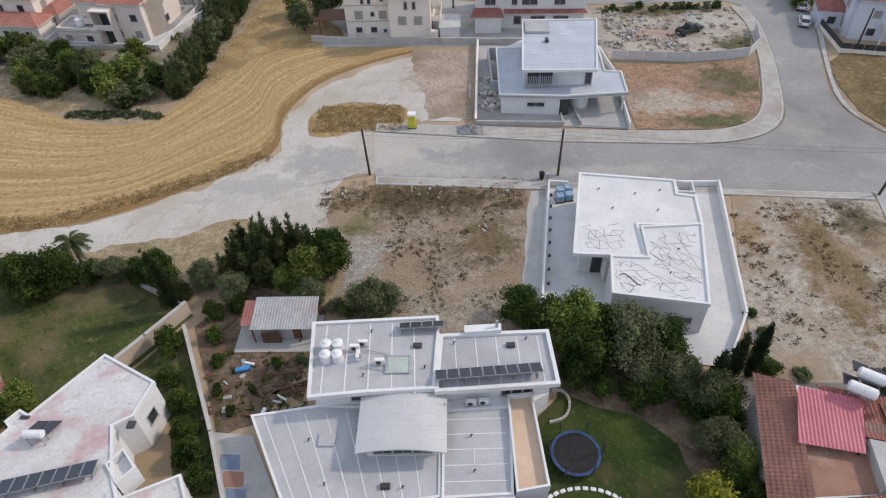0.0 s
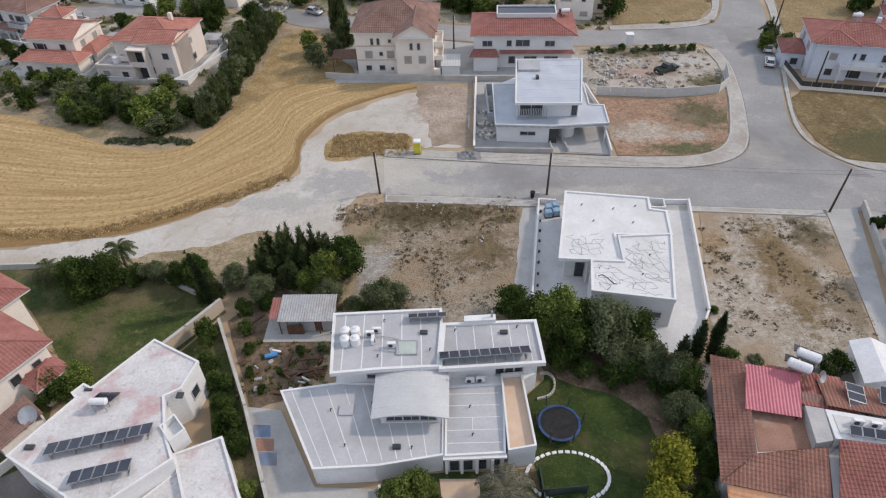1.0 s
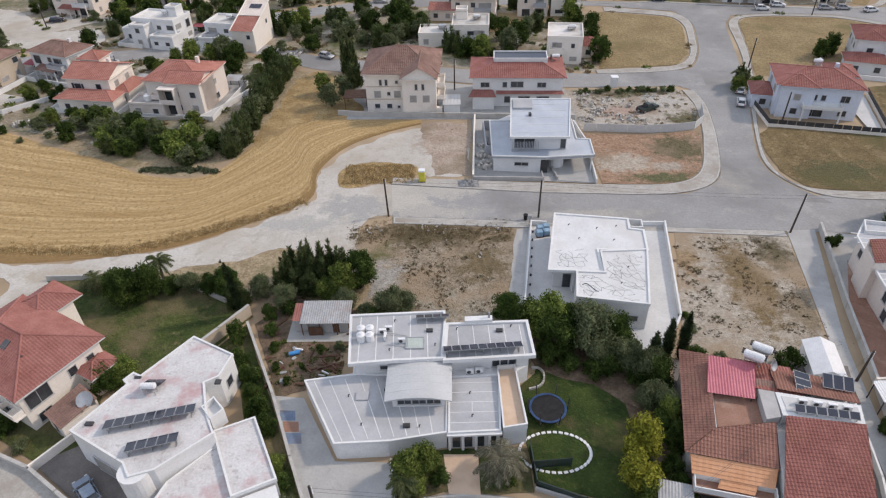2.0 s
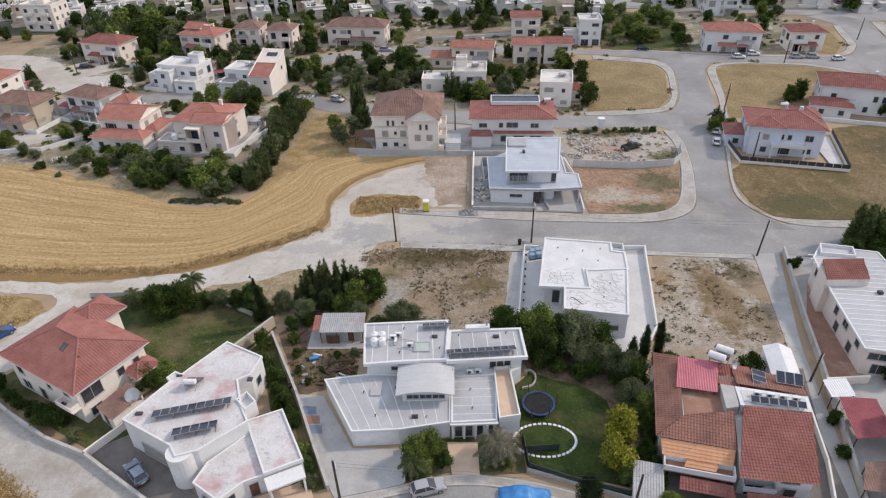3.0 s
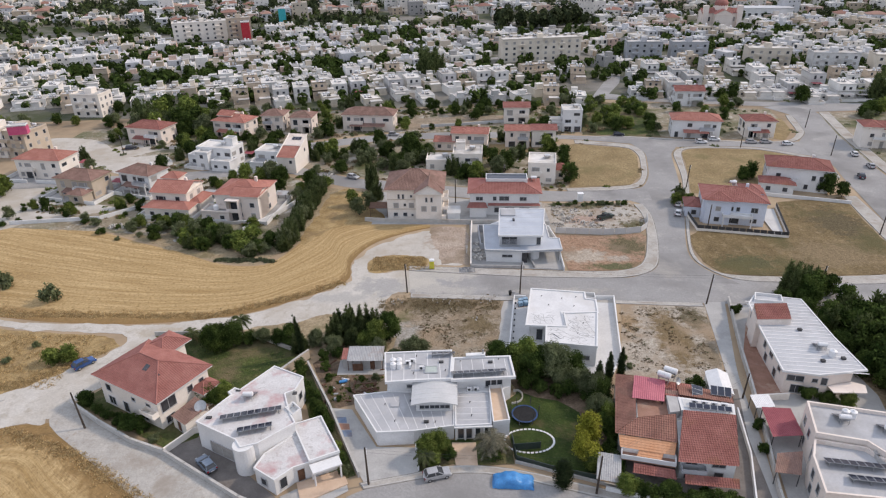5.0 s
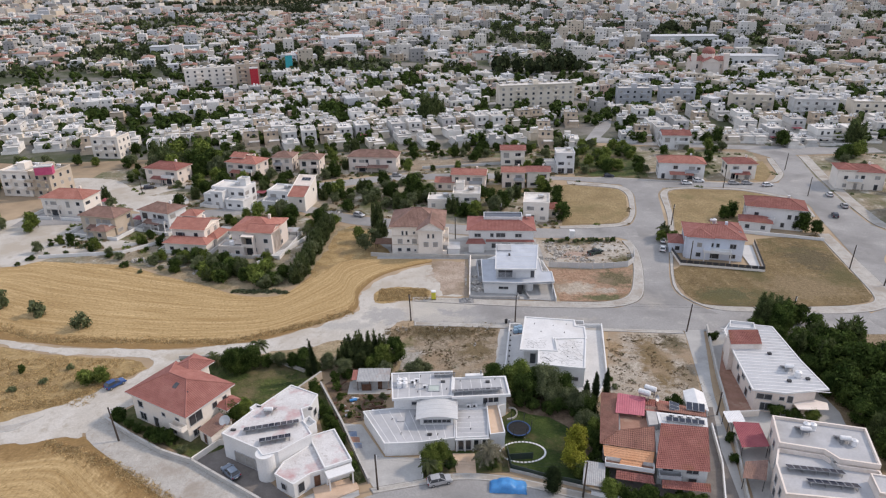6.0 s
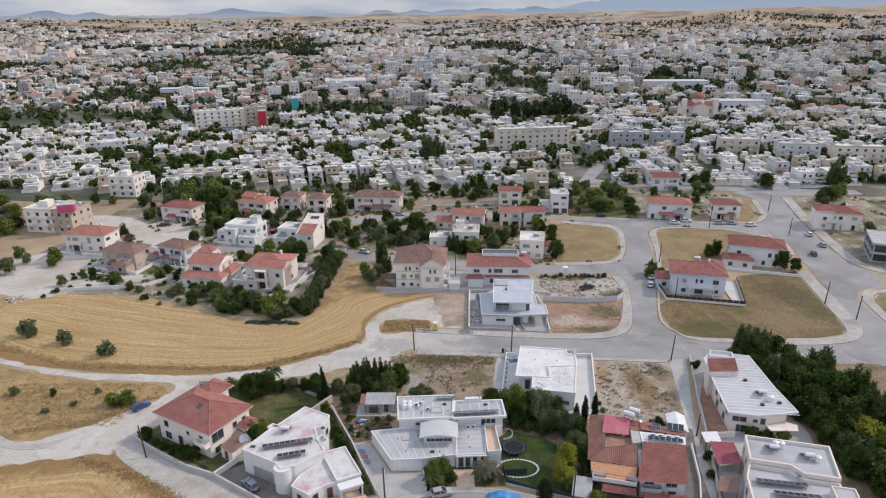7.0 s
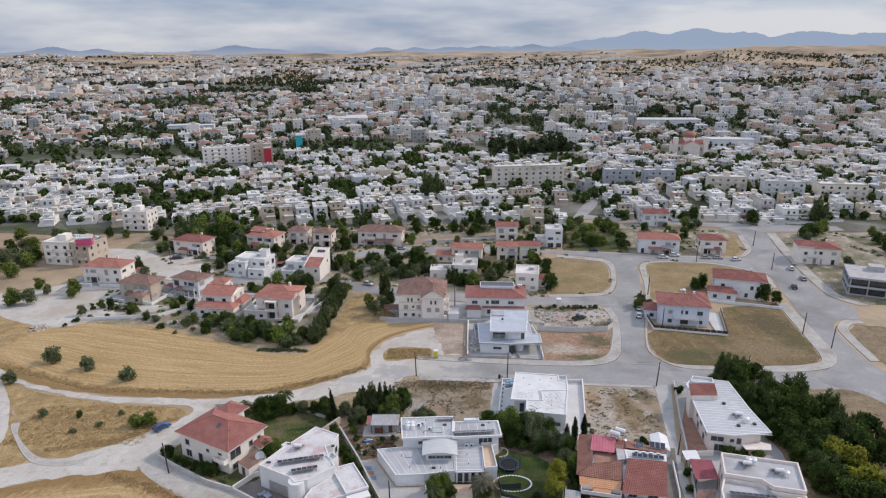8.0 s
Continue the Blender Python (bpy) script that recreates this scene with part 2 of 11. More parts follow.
M["olivefield"] = mat("olive_dry_field", (0.150, 0.108, 0.052), (0.235, 0.172, 0.088), 0.16, 0.95, 0.6, 18, dirt=(0.115, 0.10, 0.042), dirt_at=0.56, mottle=((0.29, 0.22, 0.13), 0.57, 0.6), blobs=((90, 86, 14, 9, (0.24, 0.18, 0.105)), (68, 82, 9, 5, (0.11, 0.105, 0.05)), (100, 104, 8, 12, (0.125, 0.10, 0.055))), coarse=0.9)
M["stubble"] = mat("wheat_stubble", (0.34, 0.225, 0.098), (0.53, 0.385, 0.20), 1.0, 0.95, 0.7, 7.5, dirt=(0.27, 0.18, 0.085), dirt_at=0.66, uv=True, streak=(0.04, 1.0, 1.0), mottle=((0.29, 0.195, 0.085), 0.555, 1.4), edge=(5.0, (0.26, 0.165, 0.07)), coarse=0.5)
M["bank"] = mat("straw_bank", (0.29, 0.195, 0.085), (0.47, 0.345, 0.175), 0.35, 0.95, 0.8, 7, dirt=(0.26, 0.18, 0.09), dirt_at=0.57, mottle=((0.22, 0.16, 0.08), 0.59, 0.7), coarse=0.7)
M["townfloor"] = mat("town_floor", (0.13, 0.122, 0.105), (0.23, 0.215, 0.19), 0.05, 0.95, 0.3, 12, dirt=(0.055, 0.065, 0.03), dirt_at=0.46)
M["gardens"] = mat("garden_floor", (0.22, 0.18, 0.12), (0.36, 0.315, 0.25), 0.12, 0.95, 0.4, 10, dirt=(0.10, 0.105, 0.045), dirt_at=0.52, mottle=((0.50, 0.475, 0.43), 0.56, 0.25), coarse=0.8)
M["scrub"] = mat("scrub_earth", (0.30, 0.235, 0.15), (0.42, 0.345, 0.235), 0.3, 0.95, 0.6, 9, dirt=(0.20, 0.165, 0.09), dirt_at=0.57, mottle=((0.24, 0.18, 0.10), 0.57, 0.9), coarse=0.8)
M["seamroof"] = mat("grey_seamed_roof", (0.42, 0.43, 0.45), (0.49, 0.50, 0.52), 0.25, 0.75, 0.06, 12, dirt=(0.30, 0.30, 0.31), dirt_at=0.60, grain_amt=0.35)
M["rock"] = mat("rubble_stone", (0.36, 0.34, 0.31), (0.55, 0.52, 0.48), 1.5, 0.9, 0.4, 6, island=0.3)
M["white"] = mat("white_render", (0.66, 0.66, 0.655), (0.74, 0.74, 0.735), 0.3, 0.85, 0.06, 14, dirt=(0.62, 0.615, 0.60), dirt_at=0.64, grain_amt=0.35)
M["sheet"] = mat("roof_membrane", (0.385, 0.39, 0.405), (0.465, 0.47, 0.485), 0.25, 0.75, 0.06, 12, dirt=(0.33, 0.33, 0.335), dirt_at=0.58, mottle=((0.43, 0.425, 0.42), 0.60, 0.8), grain_amt=0.35)
M["metalsheet"] = mat("white_metal_sheet", (0.47, 0.475, 0.475), (0.54, 0.545, 0.545), 0.3, 0.45, 0.03, 12, spec=0.5, grain_amt=0.35)
M["stained"] = mat("stained_roof", (0.53, 0.515, 0.51), (0.63, 0.62, 0.615), 0.45, 0.85, 0.08, 8, dirt=(0.46, 0.29, 0.29), dirt_at=0.57, mottle=((0.41, 0.385, 0.37), 0.60, 1.3), grain_amt=0.5)
M["crackroof"] = mat("patched_roof", (0.60, 0.60, 0.60), (0.68, 0.68, 0.68), 0.3, 0.85, 0.06, 10, dirt=(0.58, 0.57, 0.555), dirt_at=0.6, grain_amt=0.35)
M["tar"] = mat("crack_filler", (0.23, 0.23, 0.23), (0.33, 0.33, 0.33), 2.0, 0.8, 0.0)
M["concrete"] = mat("grey_concrete", (0.38, 0.37, 0.36), (0.47, 0.46, 0.45), 0.5, 0.88, 0.15, 10, dirt=(0.30, 0.29, 0.28), dirt_at=0.62, grain_amt=0.35)
M["wallgrey"] = mat("block_wall", (0.42, 0.41, 0.39), (0.52, 0.50, 0.47), 0.6, 0.9, 0.2, 10, dirt=(0.34, 0.31, 0.27), dirt_at=0.6, grain_amt=0.35)
M["cream"] = mat("cream_render", (0.76, 0.70, 0.63), (0.82, 0.765, 0.70), 0.3, 0.85, 0.06, 12, dirt=(0.58, 0.52, 0.46), dirt_at=0.64, grain_amt=0.35)
M["pinkwall"] = mat("pink_render", (0.72, 0.635, 0.57), (0.78, 0.70, 0.635), 0.3, 0.85, 0.06, 12, dirt=(0.53, 0.44, 0.37), dirt_at=0.64, grain_amt=0.35)
M["sand"] = mat("sand_render", (0.47, 0.39, 0.30), (0.54, 0.46, 0.37), 0.3, 0.85, 0.08, 12, grain_amt=0.35)
M["orange"] = mat("orange_render", (0.60, 0.30, 0.16), (0.66, 0.36, 0.21), 0.5, 0.85, 0.06, 12, grain_amt=0.35)
M["bluewhite"] = mat("bluish_render", (0.58, 0.62, 0.70), (0.64, 0.68, 0.75), 0.3, 0.85, 0.05, 12, grain_amt=0.35)
M["greywall"] = mat("grey_render", (0.36, 0.37, 0.39), (0.44, 0.45, 0.47), 0.4, 0.85, 0.06, 12, grain_amt=0.35)
M["tile"] = mat("terracotta_tile", (0.255, 0.098, 0.082), (0.34, 0.145, 0.122), 0.5, 0.85, 0.25, 7, dirt=(0.27, 0.12, 0.08), dirt_at=0.6, island=0.14)
M["tilelight"] = mat("light_terracotta", (0.37, 0.155, 0.12), (0.46, 0.215, 0.17), 0.5, 0.85, 0.25, 7, island=0.14)
M["tilebrown"] = mat("brown_tile", (0.21, 0.125, 0.10), (0.31, 0.195, 0.16), 0.5, 0.85, 0.3, 7, dirt=(0.20, 0.14, 0.11), dirt_at=0.6, island=0.14)
M["tilerust"] = mat("rust_tile", (0.225, 0.108, 0.082), (0.315, 0.160, 0.122), 0.5, 0.85, 0.3, 7, dirt=(0.20, 0.12, 0.09), dirt_at=0.6, island=0.14)
M["tilered"] = mat("red_tile", (0.29, 0.115, 0.095), (0.37, 0.165, 0.14), 0.5, 0.8, 0.2, 7, island=0.14)
M["pinkmetal"] = mat("pink_metal_roof", (0.42, 0.115, 0.15), (0.50, 0.155, 0.19), 0.4, 0.5, 0.03, 10)
M["marooncloth"] = mat("maroon_awning", (0.26, 0.07, 0.085), (0.33, 0.10, 0.115), 0.5, 0.8, 0.05, 10)
M["terrace"] = mat("terrace_tile", (0.55, 0.40, 0.29), (0.62, 0.47, 0.35), 0.8, 0.8, 0.08, 12, grain_amt=0.35)
M["brownfloor"] = mat("brown_paving", (0.28, 0.155, 0.11), (0.35, 0.20, 0.15), 0.6, 0.85, 0.1, 10, dirt=(0.42, 0.30, 0.23), dirt_at=0.6)
M["bluesheet"] = mat("bluish_roof_sheet", (0.42, 0.455, 0.51), (0.50, 0.535, 0.585), 0.25, 0.6, 0.06, 12, dirt=(0.36, 0.38, 0.42), dirt_at=0.60, grain_amt=0.35)
M["rustroof"] = mat("rusty_sheet", (0.31, 0.315, 0.32), (0.40, 0.405, 0.41), 0.5, 0.55, 0.05, 8, dirt=(0.30, 0.24, 0.21), dirt_at=0.6)
M["timber"] = mat("pole_timber", (0.05, 0.04, 0.033), (0.09, 0.07, 0.055), 2.0, 0.9, 0.3)
M["brownwood"] = mat("brown_wood", (0.10, 0.05, 0.03), (0.16, 0.085, 0.055), 1.5, 0.7, 0.15)
M["bark"] = mat("bark", (0.09, 0.07, 0.05), (0.15, 0.12, 0.09), 3.0, 0.95, 0.5)
M["glass"] = mat("window_glass", (0.030, 0.034, 0.040), (0.065, 0.070, 0.078), 0.6, 0.08, 0.0, spec=0.6)
M["frame"] = mat("window_frame", (0.40, 0.40, 0.41), (0.50, 0.50, 0.51), 1.0, 0.5, 0.0)
M["shutter"] = mat("grey_shutter", (0.30, 0.285, 0.265), (0.40, 0.38, 0.355), 1.0, 0.6, 0.05)
M["panel"] = mat("solar_cell", (0.022, 0.026, 0.042), (0.035, 0.04, 0.06), 0.8, 0.15, 0.0, spec=0.6)
M["steel"] = mat("galvanised_steel", (0.36, 0.37, 0.38), (0.46, 0.47, 0.48), 1.5, 0.4, 0.05, metal=0.6)
M["tank"] = mat("white_tank", (0.72, 0.72, 0.72), (0.80, 0.80, 0.80), 1.0, 0.35, 0.0, spec=0.5)
M["black"] = mat("black_rubber", (0.012, 0.012, 0.013), (0.022, 0.022, 0.023), 2.0, 0.7, 0.05)
M["darkmetal"] = mat("dark_metal", (0.04, 0.04, 0.042), (0.07, 0.07, 0.072), 1.0, 0.5, 0.05)
M["bluepad"] = mat("blue_pad", (0.022, 0.045, 0.11), (0.04, 0.085, 0.20), 1.5, 0.5, 0.05)
M["tarp"] = mat("blue_tarpaulin", (0.035, 0.20, 0.48), (0.06, 0.28, 0.60), 0.9, 0.4, 0.3, 6, spec=0.5)
M["yellow"] = mat("yellow_plastic", (0.55, 0.50, 0.05), (0.62, 0.56, 0.08), 1.5, 0.5, 0.02)
M["red"] = mat("red_paint", (0.48, 0.03, 0.045), (0.56, 0.05, 0.065), 0.8, 0.6, 0.02)
M["teal"] = mat("teal_paint", (0.03, 0.36, 0.40), (0.05, 0.44, 0.48), 0.8, 0.6, 0.02)
M["magenta"] = mat("magenta_paint", (0.52, 0.08, 0.18), (0.60, 0.12, 0.22), 0.8, 0.7, 0.02)
M["cl_silver"] = mat("silver_paint", (0.42, 0.42, 0.43), (0.48, 0.48, 0.49), 0.4, 0.3, 0.0, metal=0.4, spec=0.6)
M["cl_blue"] = mat("blue_paint", (0.02, 0.06, 0.18), (0.03, 0.085, 0.25), 0.4, 0.25, 0.0, spec=0.6)
M["cl_navy"] = mat("dark_blue_paint", (0.015, 0.02, 0.035), (0.025, 0.03, 0.05), 0.4, 0.25, 0.0, spec=0.6)
M["cl_white"] = mat("white_paint", (0.70, 0.70, 0.70), (0.76, 0.76, 0.76), 0.4, 0.3, 0.0, spec=0.6)
M["cl_green"] = mat("dark_green_paint", (0.02, 0.035, 0.03), (0.03, 0.05, 0.04), 0.4, 0.4, 0.0, spec=0.5)
M["lamp"] = mat("lamp_glass", (0.55, 0.55, 0.52), (0.65, 0.65, 0.62), 2.0, 0.2, 0.0, spec=0.6)
M["taillamp"] = mat("red_lamp_glass", (0.30, 0.01, 0.01), (0.36, 0.02, 0.02), 2.0, 0.2, 0.0, spec=0.6)
M["lf_dark"] = leaf_mat("citrus_leaves", (0.023, 0.045, 0.010), (0.094, 0.135, 0.035))
M["lf_green"] = leaf_mat("green_leaves", (0.075, 0.115, 0.026), (0.230, 0.275, 0.070))
M["lf_olive"] = leaf_mat("olive_leaves", (0.095, 0.118, 0.056), (0.205, 0.232, 0.122), 0.3)
M["lf_pine"] = leaf_mat("needle_leaves", (0.046, 0.068, 0.026), (0.150, 0.182, 0.074))
M["lf_cypress"] = leaf_mat("cypress_leaves", (0.020, 0.034, 0.014), (0.056, 0.078, 0.034))
M["lf_far"] = leaf_mat("far_dark_leaves", (0.020, 0.030, 0.014), (0.066, 0.082, 0.038))
M["lf_yellow"] = leaf_mat("yellow_green_leaves", (0.17, 0.185, 0.025), (0.34, 0.33, 0.055))
M["lf_palm"] = leaf_mat("palm_leaves", (0.05, 0.07, 0.028), (0.11, 0.12, 0.055))
M["lf_greypalm"] = leaf_mat("grey_palm_leaves", (0.13, 0.125, 0.085), (0.22, 0.205, 0.15))
M["lf_straw"] = leaf_mat("straw_tufts", (0.46, 0.335, 0.17), (0.66, 0.52, 0.30))
M["lf_weed"] = leaf_mat("dry_weeds", (0.26, 0.20, 0.115), (0.44, 0.36, 0.23))
M["lf_brush"] = leaf_mat("brown_brush", (0.15, 0.11, 0.065), (0.27, 0.21, 0.135))
M["lf_agave"] = leaf_mat("cactus_leaves", (0.09, 0.11, 0.06), (0.16, 0.18, 0.11))
M["farwalls"] = many("far_walls", [(0.0, (0.72, 0.68, 0.62)), (0.26, (0.62, 0.535, 0.43)), (0.42, (0.76, 0.735, 0.70)), (0.58, (0.36, 0.35, 0.335)), (0.68, (0.50, 0.41, 0.31)), (0.78, (0.60, 0.60, 0.61)), (0.92, (0.58, 0.42, 0.345))])
M["farroof"] = many("far_flat_roofs", [(0.0, (0.56, 0.54, 0.51)), (0.26, (0.46, 0.435, 0.40)), (0.42, (0.64, 0.625, 0.60)), (0.58, (0.36, 0.355, 0.35)), (0.68, (0.50, 0.47, 0.43)), (0.78, (0.60, 0.60, 0.60)), (0.92, (0.44, 0.40, 0.37))])
M["rowwalls"] = mat("row_render", (0.70, 0.675, 0.63), (0.77, 0.75, 0.72), 0.3, 0.88, 0.06, 12, dirt=(0.52, 0.49, 0.44), dirt_at=0.62, spread=0.16, grain_amt=0.35)
M["rowcream"] = mat("row_cream", (0.64, 0.57, 0.47), (0.71, 0.645, 0.55), 0.3, 0.88, 0.06, 12, dirt=(0.48, 0.42, 0.34), dirt_at=0.60, spread=0.14, grain_amt=0.35)
M["rowsand"] = mat("row_sand", (0.52, 0.42, 0.32), (0.60, 0.50, 0.39), 0.3, 0.88, 0.06, 12, dirt=(0.40, 0.33, 0.26), dirt_at=0.60, spread=0.16, grain_amt=0.35)
M["rowgrey"] = mat("row_grey", (0.50, 0.50, 0.49), (0.60, 0.595, 0.585), 0.3, 0.88, 0.06, 12, dirt=(0.38, 0.37, 0.35), dirt_at=0.58, spread=0.18, grain_amt=0.35)
M["rowroof"] = mat("row_roof", (0.52, 0.495, 0.465), (0.63, 0.61, 0.58), 0.3, 0.9, 0.06, 12, dirt=(0.38, 0.36, 0.33), dirt_at=0.54, spread=0.26, grain_amt=0.35)
M["fartiles"] = many("far_tiles", [(0.0, (0.29, 0.155, 0.12)), (0.4, (0.35, 0.21, 0.165)), (0.7, (0.25, 0.135, 0.11)), (0.85, (0.40, 0.28, 0.22))])

# ---- mesh helpers ----


def part(name, bm, material, parent, label=""):
    """One bmesh (or mesh) as one mesh object under a thing or a part."""
    if isinstance(bm, bmesh.types.BMesh):
        me = bpy.data.meshes.new(name)
        bm.to_mesh(me)
        bm.free()
    else:
        me = bm
    if material is not None and not me.materials:
        me.materials.append(material)
    ob = new(name, me)
    ob.parent = parent
    if label:
        ob["label"] = label
    return ob


def thing(name, x, y, label, category, group="", z=0.0, rz=0.0):
    ob = new(name)
    ob.location, ob.rotation_euler = (x, y, z), (0, 0, radians(rz))
    ob.empty_display_size = 0.2
    return tagged(ob, label, category, group)


def solo(name, bm, material, label="", category="", group="", kind="", at=(0, 0, 0)):
    ob = part(name, bm, material, None)
    ob.location = at
    return tagged(ob, label, category, group, kind)


def mesh_of(name, verts, faces, material=None):
    me = bpy.data.meshes.new(name)
    me.from_pydata([tuple(v) for v in verts], [], [tuple(f) for f in faces])
    if material:
        me.materials.append(material)
    return me


def B():
    return bmesh.new()


def box(bm, x0, y0, z0, x1, y1, z1, m=None):
    v = [bm.verts.new(m @ Vector(p) if m else p) for p in ((x0, y0, z0), (x1, y0, z0), (x1, y1, z0), (x0, y1, z0), (x0, y0, z1), (x1, y0, z1), (x1, y1, z1), (x0, y1, z1))]
    for f in ((3, 2, 1, 0), (4, 5, 6, 7), (0, 1, 5, 4), (1, 2, 6, 5), (2, 3, 7, 6), (3, 0, 4, 7)):
        bm.faces.new([v[i] for i in f])
    return bm


def tube(bm, p, q, r, n=8, r2=None, caps=True):
    p, q = Vector(p), Vector(q)
    r2 = r if r2 is None else r2
    a = (q - p).to_track_quat("Z", "Y").to_matrix()
    rings = []
    for c, rr in ((p, r), (q, r2)):
        rings.append([bm.verts.new(c + a @ Vector((rr * math.cos(2 * math.pi * i / n), rr * math.sin(2 * math.pi * i / n), 0))) for i in range(n)])
    for i in range(n):
        j = (i + 1) % n
        bm.faces.new((rings[0][i], rings[0][j], rings[1][j], rings[1][i]))
    if caps:
        bm.faces.new(rings[0][::-1])
        bm.faces.new(rings[1])
    return bm


def ccw(poly):
    s = sum(poly[i - 1][0] * poly[i][1] - poly[i][0] * poly[i - 1][1] for i in range(len(poly)))
    return list(poly) if s > 0 else list(poly)[::-1]


def prism(bm, poly, z0, z1):
    poly = ccw(poly)
    lo = [bm.verts.new((x, y, z0)) for x, y in poly]
    hi = [bm.verts.new((x, y, z1)) for x, y in poly]
    bm.faces.new(hi)
    bm.faces.new(lo[::-1])
    for i in range(len(poly)):
        j = (i + 1) % len(poly)
        bm.faces.new((lo[i], lo[j], hi[j], hi[i]))
    return bm


def inset(poly, t):
    """The counter-clockwise polygon drawn in by t metres (out: minus)."""
    poly = ccw(poly)
    out = []
    for i in range(len(poly)):
        a, b, c = Vector(poly[i - 1]), Vector(poly[i]), Vector(poly[(i + 1) % len(poly)])
        d1, d2 = (b - a).normalized(), (c - b).normalized()
        n1, n2 = Vector((-d1.y, d1.x)), Vector((-d2.y, d2.x))
        s = n1 + n2
        s = s / max(s.length_squared, 0.3) * 2
        out.append((b.x + s.x * t, b.y + s.y * t))
    return out


def ring(bm, poly, t, z0, z1):
    """A wall t thick along the inside of a polygon."""
    poly = ccw(poly)
    inn = inset(poly, t)
    n = len(poly)
    v = [[bm.verts.new((x, y, z)) for x, y in p] for p, z in ((poly, z0), (poly, z1), (inn, z1), (inn, z0))]
    for i in range(n):
        j = (i + 1) % n
        for a, b in ((0, 1), (1, 2), (2, 3), (3, 0)):
            bm.faces.new((v[a][i], v[a][j], v[b][j], v[b][i]))
    return bm


def corrugated(bm, pts, pitch=0.3, depth=0.075):
    """A roof face (first edge: the eave) of tile or sheet rolls that run up the slope."""
    p = [Vector(q) for q in pts]
    u = (p[1] - p[0]).normalized()
    nrm = (p[1] - p[0]).cross(p[-1] - p[0]).normalized()
    v = nrm.cross(u)
    q = [((a - p[0]).dot(u), (a - p[0]).dot(v)) for a in p]
    u0, u1 = min(a for a, _ in q), max(a for a, _ in q)
    cols = max(2, int((u1 - u0) / (pitch / 2)))
    prev = None
    step = 0.4
    rows = int(max(b for _, b in q) / step) + 1
    for i in range(cols + 1):
        x = u0 + (u1 - u0) * min(max(i / cols, 0.0005), 0.9995)
        ys = []
        for k in range(len(q)):
            (xa, ya), (xb, yb) = q[k], q[(k + 1) % len(q)]
            if (xa - x) * (xb - x) <= 0 and abs(xb - xa) > 1e-6:
                ys.append(ya + (yb - ya) * (x - xa) / (xb - xa))
        if not ys:
            continue
        off = nrm * (depth if i % 2 else 0.0)
        lo, hi = min(ys), max(ys)
        if pitch < 0.33:
            now = [bm.verts.new(p[0] + u * x + v * y + off) for y in (lo, hi)]
        else:
            # courses of tiles, each lifted at its lower end
            now = []
            for r in range(rows):
                for y, up in ((r * step, 0.05), (r * step + step, 0.0)):
                    now.append(bm.verts.new(p[0] + u * x + v * min(max(y, lo), hi) + off + nrm * up))
        if prev:
            for r in range(len(now) - 1):
                g = [prev[r], now[r], now[r + 1], prev[r + 1]]
                if (g[0].co - g[3].co).length + (g[1].co - g[2].co).length > 0.02:
                    bm.faces.new(g)
        prev = now
    for w in [w for w in bm.verts if not w.link_faces]:
        bm.verts.remove(w)
    return bm


def rect(w, d, cx=0.0, cy=0.0, rz=0.0):
    c, s = math.cos(radians(rz)), math.sin(radians(rz))
    return [(cx + c * x - s * y, cy + s * x + c * y) for x, y in ((-w / 2, -d / 2), (w / 2, -d / 2), (w / 2, d / 2), (-w / 2, d / 2))]


_win = {}


def frame_mesh(w, h, t, glazed):
    """A window surround in one piece, with its pane set back inside it if glazed."""
    f = B()
    loops = []
    for k, y in ((t, 0.03), (t, -0.09), (0.0, -0.09), (0.0, -0.03 if glazed else 0.03)):
        loops.append([f.verts.new(p) for p in ((-w / 2 - k, y, -k), (w / 2 + k, y, -k), (w / 2 + k, y, h + k), (-w / 2 - k, y, h + k))])
    for a, b in zip(loops, loops[1:]):
        for i in range(4):
            j = (i + 1) % 4
            f.faces.new((a[i], a[j], b[j], b[i]))
    if glazed:
        f.faces.new(loops[-1]).material_index = 1
    return f


def window(T, a, b, s, z, w, h, style="window"):
    """A framed pane (or a door) on the wall from a to b, s metres along, sill at z; outside is to the right of a to b."""
    key = (round(w, 2), round(h, 2), style)
    if key not in _win:
        f = frame_mesh(w, h, 0.07, False)
        g = B()
        box(g, -w / 2, -0.03, 0, w / 2, 0.03, h)
        sl = B()
        box(sl, -w / 2 - 0.12, -0.14, -0.12, w / 2 + 0.12, 0.03, -0.075)
        mu = B()
        box(mu, -0.03, -0.055, 0, 0.03, -0.032, h)
        out = []
        for nm, q in ((style, f), ("pane", g), ("sill", sl), ("mullion", mu)):
            me = bpy.data.meshes.new(nm)
            q.to_mesh(me)
            q.free()
            out.append(me)
        for i, mt in ((0, "frame"), (1, "brownwood" if style == "door" else "shutter" if style == "shutter" else "glass"), (2, "kerb"), (3, "frame")):
            out[i].materials.append(M[mt])
        _win[key] = out
    f, g, sl, mu = _win[key]
    d = (Vector(b) - Vector(a)).normalized()
    fr = part("door" if style == "door" else "window", f, None, T)
    fr.location = (a[0] + d.x * s, a[1] + d.y * s, z)
    fr.rotation_euler = (0, 0, math.atan2(d.y, d.x))
    part("leaf" if style == "door" else "pane", g, None, fr)
    if style == "window" and z > 0.4:
        part("sill", sl, None, fr)
    if style != "door" and w > 1.3:
        part("mullion", mu, None, fr)
    return fr


